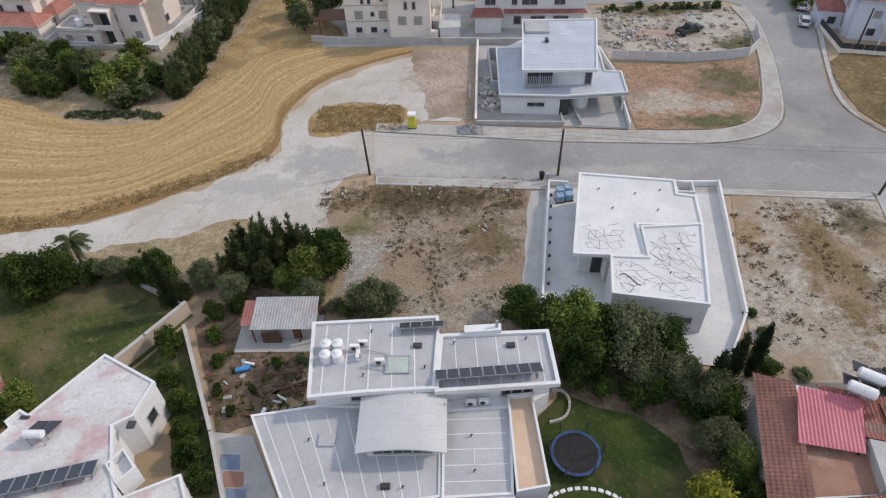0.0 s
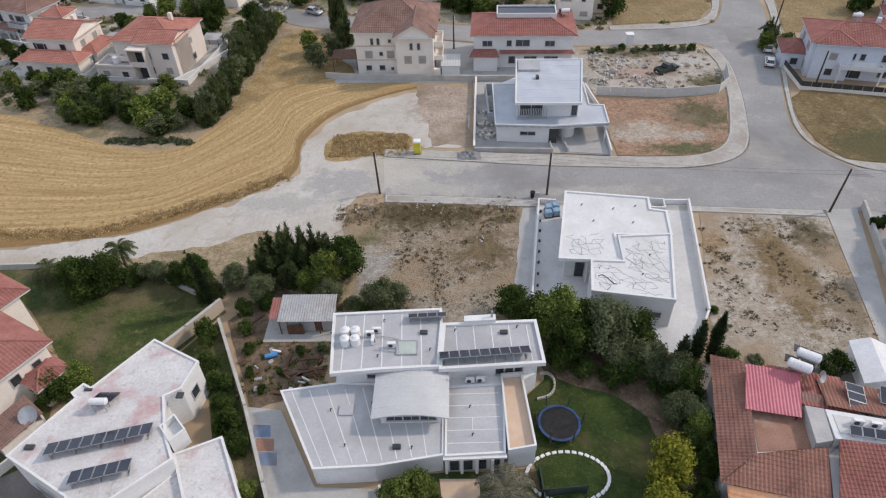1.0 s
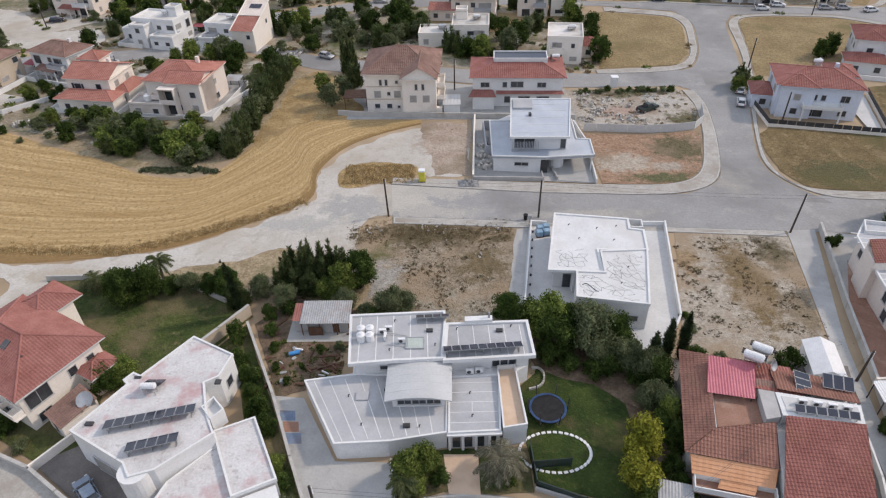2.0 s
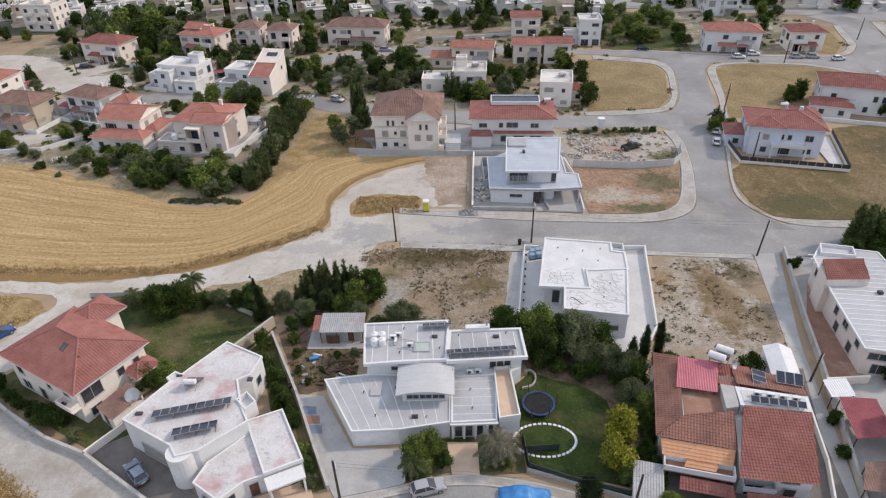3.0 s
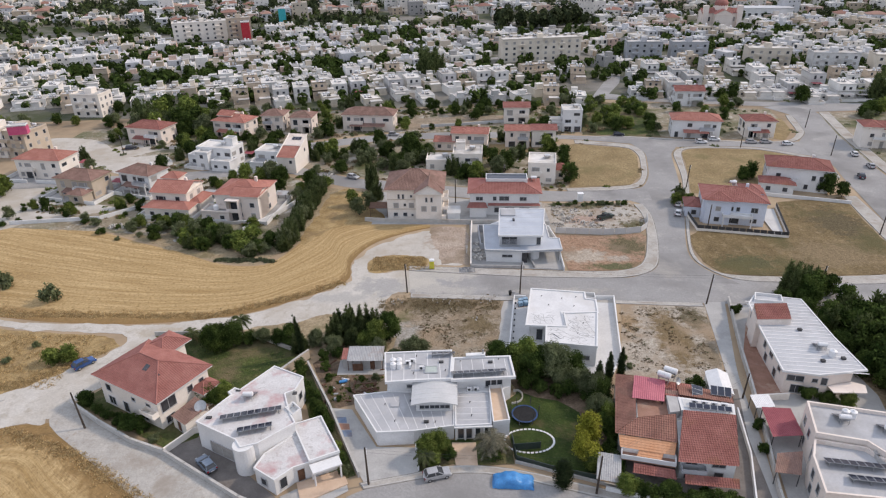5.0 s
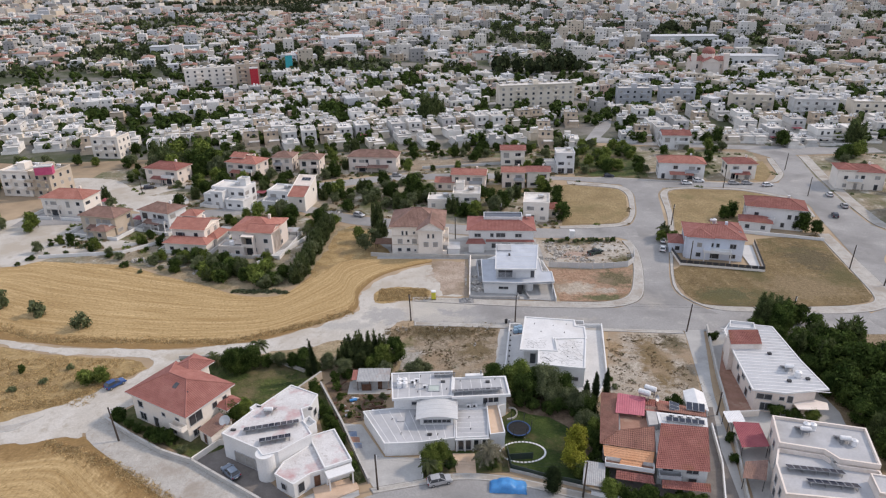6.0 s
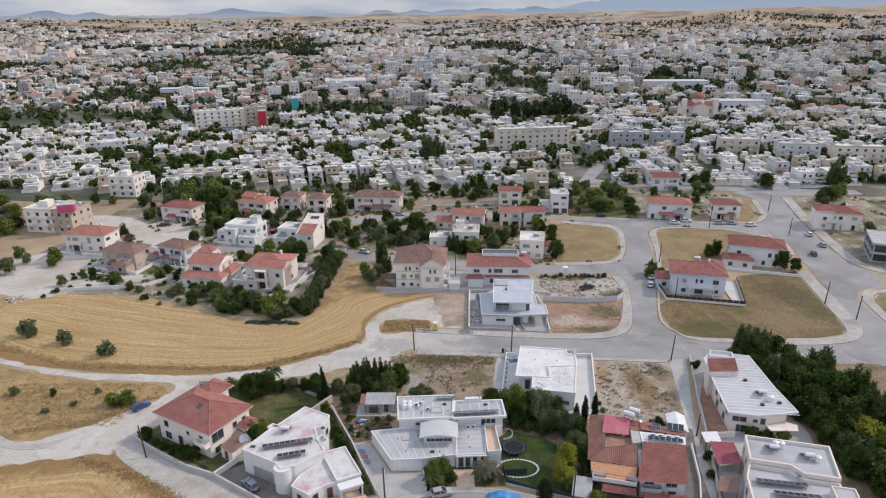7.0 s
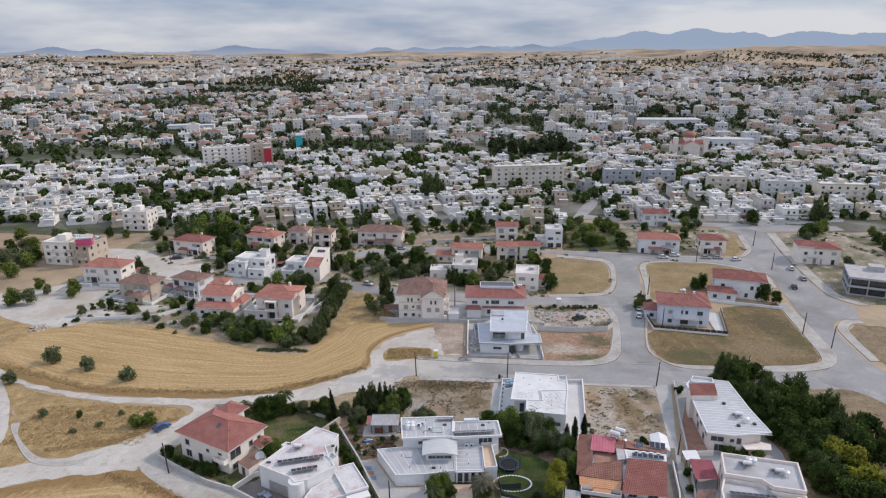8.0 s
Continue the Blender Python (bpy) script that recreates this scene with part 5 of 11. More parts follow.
    ch = part("chimney", prism(B(), off(T, [(0.0, 39.5), (3.4, 39.7), (3.4, 38.9), (0.0, 38.7)]), 5.02, 5.75), M["white"], T)
    part("flue", tube(B(), (6.0, 9.3, 5.7), (6.0, 9.3, 6.6), 0.13, 8), M["steel"], ch)
    part("step_plate", box(B(), -9.6, -1.0, 2.65, -8.2, 0.2, 2.85), M["sheet"], T)
    # twin tanks on the upper roof
    for i, (dx, dy) in enumerate(((-0.1, 0.2), (0.95, 0.25), (0.0, -1.0), (1.05, -0.95))):
        round_tank(-12.5 + dx, 37.2 + dy, 5.14, 0.52, 0.95, "white plastic roof water tank in a cluster of four")
    solar_array(2.0, 35.1, 5.05, 9, 184.5, 1.0, 1.6, 24)
    solar_array(-4.0, 40.2, 5.14, 4, 183, 1.0, 1.2, 24)
    for x, y, rz in ((-10, 37.3, 0), (-9.3, 37.8, 0), (-9.6, 36.4, 90), (-7.6, 35.7, 0)):
        ac_unit(x, y, 5.14, rz)
    ac_unit(1.6, 33.0, 2.75, 0)
    ac_unit(0.5, 32.9, 2.75, 0)
    # roof pipes
    P = thing("pipe_run", -9, 36.5, "tangle of thin water pipes on a flat roof", "pipes", z=5.16)
    for a, b in (((-2.2, 0.4, 0.2), (0, 0.6, 0.2)), ((0, 0.6, 0.2), (2.0, 0.2, 0.1)), ((2.0, 0.2, 0.1), (2.2, -1.6, 0.1)), ((-0.4, -1.2, 0.1), (2.2, -1.6, 0.1))):
        part("pipe", tube(B(), a, b, 0.04, 6), M["steel"], P)


white_house()


def new_bungalow():
    """The single-storey white concrete house with a patched roof, and its yard wall."""
    T = thing("house", 20, 53, "new single-storey white concrete house with crack-patched flat roof", "house")
    big = off(T, [(14.2, 64.2), (25.3, 62.4), (25, 59.9), (27, 59.4), (26.4, 54.2), (19.4, 54.6), (19.2, 49.6), (11.6, 50.2)])
    sml = off(T, [(19.45, 54.1), (26.3, 54.4), (23.8, 42.6), (14.6, 44.3), (15.4, 49.7), (19.2, 49.4)])
    body = off(T, [(14.6, 63.6), (24.8, 62), (24.6, 54.4), (19.4, 54), (19, 50), (15.3, 50.2), (15.2, 51.4), (12.7, 51.6)])
    walls(T, body, 0, 4.0, M["white"])
    walls(T, inset(sml, 0.1), 0, 4.25, M["white"])
    flat_roof(T, big, 4.15, M["crackroof"], M["white"], 0.22, 0.3)
    flat_roof(T, sml, 4.4, M["crackroof"], M["white"], 0.24, 0.26)
    # light shaft at the back corner
    part("shaft", ring(B(), off(T, [(25, 62.3), (27.2, 62), (27, 60), (25, 60.2)]), 0.18, 0, 4.35), M["white"], T)
    walls(T, off(T, [(24.7, 59.7), (26.8, 59.3), (26.2, 54.5), (24.6, 54.5)]), 0, 4.0, M["white"])
    s = ccw(inset(sml, 0.1))
    c0, c1 = off(T, [(14.7, 44.3), (23.75, 42.63)])
    window(T, c0, c1, 1.9, 1.0, 1.6, 0.6)
    window(T, c0, c1, 4.3, 2.1, 1.0, 0.5)
    window(T, c0, c1, 6.9, 1.5, 2.2, 0.85)
    window(T, *off(T, [(12.7, 51.6), (15.2, 51.4)]), 1.9, 0.15, 1.1, 2.4)
    l0, l1 = off(T, [(14.6, 63.6), (12.7, 51.6)])
    for q in (2.5, 6, 9.5):
        window(T, l0, l1, q, 1.0, 1.4, 1.2)
    # crack filler: short wandering strips of tar, two patches of roof
    rng = random.Random(5)
    for area, z, step in ((((14.6, 43.0), (26.0, 54.2)), 4.425, 0.85), (((12.4, 51.0), (19.0, 56.4)), 4.175, 0.95)):
        bm = B()
        (xa, ya), (xb, yb) = area
        nx, ny = int((xb - xa) / step), int((yb - ya) / step)
        node = {(i, j): Vector((xa + (i + 0.5 * (j % 2)) * step + rng.uniform(-0.3, 0.3), ya + j * step + rng.uniform(-0.3, 0.3))) for i in range(nx) for j in range(ny)}
        for (i, j), p in node.items():
            for di, dj in ((1, 0), (0, 1), (-1, 1)):
                q = node.get((i + di, j + dj))
                if q is None or not all(inside(v.x - 20, v.y - 53, inset(sml, 0.35) if z > 4.3 else inset(big, 0.4)) for v in (p, q)) or rng.random() < 0.46 + 0.3 * noise.noise((i * 0.4, j * 0.4, 1.0)):
                    continue
                mid = p.lerp(q, 0.5) + Vector((rng.uniform(-0.12, 0.12), rng.uniform(-0.12, 0.12)))
                for a, b in ((p, mid), (mid, q)):
                    d = (b - a).normalized() * 0.032
                    e = Vector((-d.y, d.x)) * rng.uniform(0.6, 1.3)
                    bm.faces.new([bm.verts.new((v.x - 20, v.y - 53, z)) for v in (a - e - d, b - e + d, b + e + d, a + e - d)])
        tagged(part("crack_filler", bm, M["tar"], T, "dark wandering crack filler on the roof"), kind="stuff")
    for x, y in ((16, 61), (20, 60), (23, 60.5), (17, 57.5), (22, 57)):
        vent(T, x - 20, y - 53, 4.17, 0.2)
    for x, y in ((21, 47), (22.6, 50.4)):
        vent(T, x - 20, y - 53, 4.42, 0.2)
    bm = B()
    last = None
    for i in range(11):
        t = i / 10
        p = (-4.2 + 1.9 * t, -6.2 + 0.5 * math.sin(t * 5) - 0.9 * t, 4.47)
        if last:
            tube(bm, last, p, 0.04, 5)
        last = p
    part("hose", bm, M["black"], T)
    # yard walls
    Wl = thing("garden_wall", 20, 53, "low white rendered yard wall", "wall")
    for a, b, h in (((11.2, 67.1), (8.0, 44.6), 1.0), ((32.4, 66.3), (28.9, 44.6), 1.1), ((28.9, 44.6), (25.2, 38.3), 0.9), ((11.2, 67.1), (13.6, 66.8), 0.9), ((27, 66.5), (32.4, 66.3), 0.9)):
        a, b = off(Wl, [a, b])
        d = (Vector(b) - Vector(a)).normalized() * 0.12
        e = (-d.y, d.x)
        part("wall_run", prism(B(), [(a[0] - e[0], a[1] - e[1]), (b[0] - e[0], b[1] - e[1]), (b[0] + e[0], b[1] + e[1]), (a[0] + e[0], a[1] + e[1])], 0, h), M["white"], Wl)
    for i in range(9):
        t = (i + 0.5) / 9
        p = Vector((10.9, 66)).lerp(Vector((8.4, 46.5)), t)
        solo("soil_pipe", tube(B(), (0, 0, 0), (0, 0, 0.3), 0.14, 8), M["darkmetal"], "short dark pipe stub in the yard", "pipe", "pipe stubs", at=(p.x + 0.5, p.y, 0.11))
    # pallets of blue wrapped blocks
    for x, y in ((12.4, 65.2), (13.4, 65.6), (12.2, 63.9), (13.3, 64.2)):
        bm = B()
        box(bm, -0.5, -0.5, 0.14, 0.5, 0.5, 1.0)
        bmesh.ops.bevel(bm, geom=bm.edges[:], offset=0.08, segments=2, affect="EDGES")
        P = thing("pallet", x, y, "pallet of blocks wrapped in pale blue film", "pallet", "pallets", 0.11, 8)
        part("load", bm, M["bluewrap"], P)
        part("base", box(B(), -0.55, -0.55, 0, 0.55, 0.55, 0.14), M["brownwood"], P)


M["bluewrap"] = mat("blue_film", (0.16, 0.28, 0.40), (0.30, 0.42, 0.52), 1.2, 0.4, 0.2, spec=0.5)
new_bungalow()


def stained_house():
    T = thing("house", -34, 25, "white angular house with a stained flat roof and lower wing", "house")
    roof = off(T, [(-33.2, 37.2), (-27.5, 34.1), (-28.2, 30.6), (-29.6, 29.7), (-28.0, 25.4), (-26.5, 22.8), (-31.2, 18.4), (-33.6, 17.6), (-34.8, 19.2), (-42.1, 23.2), (-38.5, 29.6), (-39.2, 30.2), (-38.4, 31.4), (-37.4, 30.9)])
    walls(T, inset(roof, 0.08), 0, 5.0, M["white"])
    flat_roof(T, roof, 5.0, M["stained"], M["white"], 0.2, 0.22)
    low = off(T, [(-27.5, 24.3), (-23.3, 26.2), (-19.2, 18.4), (-23.4, 16.4)])
    lowb = off(T, [(-26.2, 23.4), (-22.9, 16.8), (-25.6, 15.6), (-27.8, 13.2), (-31.4, 15.6), (-30.6, 18.4)])
    walls(T, inset(low, 0.1), 0, 3.3, M["white"])
    walls(T, inset(lowb, 0.1), 0, 2.9, M["white"])
    flat_roof(T, low, 3.35, M["stained"], M["white"], 0.25, 0.22)
    flat_roof(T, lowb, 2.95, M["stained"], M["white"], 0.2, 0.2)
    # round stair tower
    part("stair_tower", tube(B(), (0.6, -6.5, 0), (0.6, -6.5, 4.98), 1.6, 24), M["white"], T)
    # rooftop light well and block
    part("light_well", ring(B(), off(T, [(-27.9, 27.6), (-26.3, 25.9), (-27.4, 24.5), (-28.9, 26.2)]), 0.15, 3.0, 5.3), M["white"], T)
    part("light_well_floor", prism(B(), off(T, [(-27.9, 27.4), (-26.5, 25.9), (-27.4, 24.7), (-28.7, 26.2)]), 4.3, 4.5), M["white"], T)
    e0, e1 = off(T, [(-29.6, 29.7), (-27.5, 34.1)])
    window(T, *off(T, [(-28.28, 30.6), (-27.58, 34.05)]), 1.6, 2.0, 1.1, 1.3)
    window(T, *off(T, [(-42.0, 23.15), (-34.8, 19.25)]), 4.8, 0.3, 4.6, 2.2, "shutter")
    window(T, *off(T, [(-31.35, 15.55), (-27.85, 13.3)]), 1.9, 0.9, 1.0, 1.2)
    window(T, *off(T, [(-27.85, 13.3), (-25.7, 15.7)]), 1.4, 0.6, 1.1, 1.8)
    window(T, *off(T, [(-25.5, 15.7), (-23.9, 16.5)]), 0.9, 0.1, 1.0, 2.2, "door")
    # porch with columns
    pr = off(T, [(-23.4, 16.2), (-19.4, 18.1), (-18.6, 16.4), (-22.5, 14.5)])
    part("porch_roof", prism(B(), pr, 2.75, 3.0), M["white"], T)
    for x, y in inset(pr, 0.25):
        part("column", tube(B(), (x, y, 0.1), (x, y, 2.8), 0.14, 10), M["white"], T)
    part("porch_floor", prism(B(), off(T, [(-25.4, 15.4), (-19, 18), (-17.8, 15.2), (-24, 11.6)]), 0.1, 0.3), M["terrace"], T)
    hatch(T, 5.9, 4.8, 5.03, 0.7, 0.7, 0.2)
    hatch(T, -3.6, 5.6, 5.03, 0.8, 0.3, 0.2)
    hatch(T, -6.3, -0.9, 5.03, 0.9, 0.5, 0.25)
    solar_array(-34.0, 25.4, 5.05, 9, 194, 1.0, 1.7, 18)
    solar_array(-32.6, 22.1, 5.05, 5, 195, 1.0, 1.7, 18)
    heater(-35.2, 28.2, 5.05, 0)
    D = thing("satellite_dish", -43.5, 28.8, "large grey satellite dish on a short pole", "satellite dish")
    bm = B()
    prev = None
    for k in range(5):
        r, z = 1.0 * k / 4, 0.22 * (k / 4) ** 2
        cur = [bm.verts.new((r * math.cos(a * math.pi / 8), r * math.sin(a * math.pi / 8), z)) for a in range(16)] if k else [bm.verts.new((0, 0, 0))]
        if prev:
            for i in range(16):
                j = (i + 1) % 16
                if len(prev) == 1:
                    bm.faces.new((prev[0], cur[i], cur[j]))
                else:
                    bm.faces.new((prev[i], cur[i], cur[j], prev[j]))
        prev = cur
    bmesh.ops.rotate(bm, verts=bm.verts, matrix=Matrix.Rotation(radians(40), 3, "X"))
    bmesh.ops.translate(bm, verts=bm.verts, vec=(0, 0, 3.4))
    dish = part("dish", bm, M["steel"], D)
    part("pole", tube(B(), (0, 0.1, 0), (0, 0.1, 3.4), 0.06, 8), M["steel"], D)


stained_house()


def run_wall(name, pts, h, t, material, label, z=0.0, cap=None, posts=0.0):
    """A free-standing wall along a line, one part a run."""
    T = thing(name, pts[0][0], pts[0][1], label, "fence" if "fence" in name else "wall", z=z)
    q = off(T, pts)
    for i in range(len(q) - 1):
        a, b = Vector(q[i]), Vector(q[i + 1])
        d = (b - a).normalized()
        e = Vector((-d.y, d.x)) * t / 2
        a2, b2 = a - d * (t * 0.45 if i else 0), b
        r = part("wall_run", prism(B(), [tuple(a2 - e), tuple(b2 - e), tuple(b2 + e), tuple(a2 + e)], 0, h), material, T)
        if cap:
            e2 = e * 1.4
            part("coping", prism(B(), [tuple(a2 - e2), tuple(b2 - e2), tuple(b2 + e2), tuple(a2 + e2)], h, h + 0.07), cap, r)
        if posts:
            k = int((b - a).length / posts)
            for j in range(k + 1):
                p = a.lerp(b, j / max(k, 1))
                part("post", box(B(), p.x - 0.05, p.y - 0.05, 0, p.x + 0.05, p.y + 0.05, h + 0.1), M["darkmetal"], r)
    return T


def red_villa():
    T = thing("house", -53.5, 35.2, "two-storey cream villa with a hipped terracotta tile roof", "house", rz=-29)
    walls(T, rect(14.6, 10.4), 0, 5.9, M["cream"])
    walls(T, rect(5.0, 3.6, -4.4, 6.6), 0, 5.7, M["cream"])
    walls(T, rect(2.6, 3.2, 8.2, 3.4), 0, 3.3, M["cream"])
    hip_roof(T, 14.9, 10.2, 6.0, 2.7, M["tilered"], 0.7, pitch=0.36)
    hip_roof(T, 4.8, 5.4, 5.9, 1.5, M["tilered"], 0.6, -4.4, 6.4, pitch=0.36)
    hip_roof(T, 2.8, 3.2, 3.4, 0.8, M["tilered"], 0.4, 8.3, 3.4, pitch=0.36)
    p = rect(14.6, 10.4)
    for s, z, w, h in ((2.2, 3.4, 1.2, 1.3), (2.4, 0.6, 1.6, 1.6), (6.0, 0.3, 1.2, 2.1), (8.5, 3.6, 0.8, 0.7), (10.5, 0.6, 1.8, 1.5), (12.2, 3.4, 1.0, 1.1)):
        window(T, p[0], p[1], s, z, w, h)
    for s, z, w, h in ((2.0, 3.1, 2.8, 2.0), (6.4, 3.4, 1.0, 1.2), (1.8, 0.6, 1.6, 1.3), (8.8, 3.5, 0.9, 1.0)):
        window(T, p[1], p[2], s, z, w, h)
    part("balcony", box(B(), 5.2, -6.4, 2.9, 7.4, -5.2, 3.1), M["cream"], T)
    part("balcony_wall", ring(B(), [(4.2, -6.5), (7.3, -6.5), (7.3, -5.25), (4.2, -5.25)], 0.12, 3.1, 3.9), M["cream"], T)
    for x, y, z in ((1.2, -1.6, 7.95), (4.1, -2.2, 7.55)):
        sk = part("skylight", box(B(), -0.45, -0.6, 0, 0.45, 0.6, 0.12, Matrix.Translation((x, y, z)) @ Matrix.Rotation(radians(27), 4, "X")), M["glass"], T)
    # outbuilding with a tiled lean-to
    O = thing("outbuilding", -45.2, 28.4, "small cream outbuilding with a tiled lean-to roof", "outbuilding", rz=-36)
    walls(O, rect(3.6, 4.4), 0, 2.4, M["cream"])
    bm = B()
    corrugated(bm, ((-1.95, -2.35, 2.45), (1.95, -2.35, 2.45), (1.95, 2.35, 3.25), (-1.95, 2.35, 3.25)), 0.36)
    part("roof", bm, M["tilebrown"], O)
    part("back_wall", box(B(), -1.8, 2.0, 2.3, 1.8, 2.2, 3.2), M["cream"], O)
    window(O, (-1.8, -2.2), (1.8, -2.2), 1.8, 0.2, 0.9, 2.0, "door")
    run_wall("garden_wall", [(-68, 33.4), (-61, 28.6), (-53.7, 24.2), (-47.3, 21.6), (-43, 18.8), (-33, 12.4), (-24, 8.4)], 0.95, 0.28, M["wallgrey"], "low pale rendered wall along the lane", cap=M["kerb"])
    run_wall("garden_wall", [(-47.3, 21.6), (-44.2, 26.2), (-42.6, 26.6)], 1.3, 0.25, M["cream"], "cream dividing wall between two drives")
    run_wall("garden_wall", [(-34.6, 38.6), (-32.3, 42), (-29.4, 46.4)], 1.9, 0.3, M["sand"], "tall sand-coloured garden wall", cap=M["kerb"])
    run_wall("garden_wall", [(-62, 54.4), (-50, 54.6), (-40, 52.6), (-29.6, 46.6)], 0.9, 0.25, M["wallgrey"], "low garden wall under trees")
    run_wall("garden_wall", [(-29.2, 44), (-23, 31.5), (-19.2, 22.8), (-16.4, 16.6)], 1.05, 0.25, M["concrete"], "long concrete boundary wall", cap=M["kerb"])


red_villa()


def shed():
    T = thing("shed", -18.4, 44.2, "garden shed with a rusty corrugated roof", "shed")
    walls(T, rect(5.2, 3.0, 0.4, 0.0), 0, 2.2, M["concrete"])
    bm = B()
    corrugated(bm, ((-3.2, -2.1, 2.3), (3.4, -2.1, 2.3), (3.4, 1.9, 2.75), (-3.2, 1.9, 2.75)), 0.3, 0.05)
    part("roof", bm, M["rustroof"], T)
    bm = B()
    corrugated(bm, ((-4.3, -1.5, 2.25), (-3.15, -1.5, 2.25), (-3.15, 1.6, 2.6), (-4.3, 1.6, 2.6)), 0.3, 0.05)
    part("side_roof", bm, M["tilered"], T, "faded red sheet roof")
    part("side_wall", box(B(), -4.1, -1.2, 0, -2.4, 1.4, 2.2), M["concrete"], T)
    for x in (-3.0, -0.6, 1.6, 3.2):
        part("post", box(B(), x - 0.06, -2.0, 0, x + 0.06, -1.88, 2.3), M["brownwood"], T)
    part("screen", box(B(), -2.2, -2.05, 0.05, -0.3, -1.98, 1.6), M["brownwood"], T)
    window(T, (-2.2, -1.5), (3.0, -1.5), 3.6, 0.1, 0.9, 1.9, "door")
    patch("shed_floor", [(-23.4, 45.4), (-23.4, 41), (-14.8, 41), (-14.8, 45.8)], 0.105, M["yard"], "concrete slab round the shed", "floor", 0.0, False)


shed()


def twin_houses():
    """The pair with brown tile roofs, a pink sheet canopy and an orange front."""
    T = thing("house", 30, 24, "pair of white houses with brown and red tile roofs", "house")
    G = T.location
    a = off(T, [(25.4, 34.4), (28.4, 33.4), (34.6, 31.8), (42, 28.6), (38.4, 13.2), (30, 14.4), (30.6, 18.8), (22.4, 20.6)])
    walls(T, off(T, [(25.6, 33.8), (41.4, 28.4), (37.9, 14.9), (30.4, 16.0), (30.8, 19.4), (22.8, 21.4)]), 0, 4.55, M["white"])
    P3 = lambda x, y, z: (x - G.x, y - G.y, z)
    # tiled slopes round the terrace
    bm = B()
    corrugated(bm, (P3(25.2, 34.8, 4.5), P3(21.9, 20.6, 4.5), P3(25.5, 22.8, 5.5), P3(27.9, 33.0, 5.5)), 0.34)
    corrugated(bm, (P3(21.9, 20.6, 4.5), P3(30.6, 18.5, 4.5), P3(31.6, 23.2, 5.5), P3(25.5, 22.8, 5.5)), 0.34)
    part("roof", bm, M["tilerust"], T, "rust-brown tile roof slopes")
    bm = B()
    corrugated(bm, (P3(29.4, 14.7, 4.5), P3(37.7, 13.7, 4.5), P3(40.4, 22.6, 6.1), P3(32.8, 23.8, 6.1)), 0.34)
    corrugated(bm, (P3(36.8, 31.6, 4.6), P3(30.0, 33.4, 4.6), P3(31.4, 27.8, 5.6), P3(36.0, 26.6, 5.6)), 0.34)
    part("front_roof", bm, M["tile"], T, "red tile front roof")
    bm = B()
    corrugated(bm, (P3(42.6, 29.2, 4.6), P3(34.4, 31.9, 4.6), P3(33.2, 27.2, 6.0), P3(41.2, 25.2, 6.0)), 0.34)
    part("back_roof", bm, M["tilerust"], T)
    walls(T, off(T, [(28.2, 33.3), (34.4, 31.6), (32, 23.4), (25.8, 23.2)]), 4.4, 4.75, M["white"], "terrace_wall")
    part("terrace_floor", prism(B(), off(T, [(28, 32.6), (32.6, 31.2), (31.2, 23.6), (26, 23.4)]), 4.75, 4.8), M["brownfloor"], T, "brown tiled roof terrace")
    walls(T, off(T, [(33.0, 27.0), (41.1, 25.1), (40.4, 22.7), (32.6, 23.9)]), 4.4, 6.0, M["white"], "attic_wall")
    part("roof_trough", prism(B(), off(T, [(33.4, 26.4), (40.6, 24.8), (40.2, 23.2), (33.2, 24.4)]), 6.0, 6.06), M["fresh"], T)
    walls(T, off(T, [(31.4, 27.5), (33.0, 27.1), (32.4, 23.8), (30.8, 23.5)]), 4.5, 5.9, M["concrete"], "stair_head")
    bm = B()
    corrugated(bm, (P3(26.0, 27.4, 5.55), P3(30.8, 26.4, 5.55), P3(32.2, 30.9, 6.25), P3(27.5, 32.2, 6.25)), 0.3, 0.05)
    part("canopy", bm, M["pinkmetal"], T, "pink metal sheet canopy")
    for x, y, z in ((26.4, 27.6, 5.5), (30.6, 26.7, 5.5), (28.2, 31.8, 6.1), (32, 30.8, 6.1)):
        part("canopy_post", box(B(), x - 30.05, y - 24.05, 4.7, x - 29.95, y - 23.95, z + 0.05), M["darkmetal"], T)
    bm = B()
    corrugated(bm, (P3(30.9, 27.0, 5.2), P3(33.5, 26.4, 5.2), P3(34.2, 28.6, 5.7), P3(31.6, 29.2, 5.7)), 0.3, 0.05)
    part("small_roof", bm, M["tilebrown"], T)
    # front: orange porch, balconies, grey metal stair head
    bm = B()
    corrugated(bm, (P3(22.2, 18.9, 3.45), P3(29.9, 17.0, 3.45), P3(30.5, 18.6, 4.4), P3(22.4, 20.5, 4.4)), 0.6, 0.02)
    corrugated(bm, (P3(24.5, 17.5, 2.95), P3(28.1, 16.6, 2.95), P3(28.4, 17.5, 3.46), P3(24.9, 18.4, 3.46)), 0.6, 0.02)
    part("orange_canopy", bm, M["orange"], T, "sloping orange canopy over the balcony")
    for s in (1.6, 4.4, 6.8):
        window(T, *off(T, [(22.8, 21.4), (30.8, 19.4)]), s, 2.65, 1.5, 1.7, "door")
    part("balcony_floor", prism(B(), off(T, [(22.8, 20.2), (30.4, 18.4), (29.6, 15.6), (22.2, 17.4)]), 2.45, 2.62), M["brownfloor"], T)
    part("balcony_wall", ring(B(), off(T, [(22.2, 17.4), (29.7, 15.6), (30.1, 17.2), (22.6, 19.0)]), 0.12, 2.6, 3.4), M["white"], T)
    bm = B()
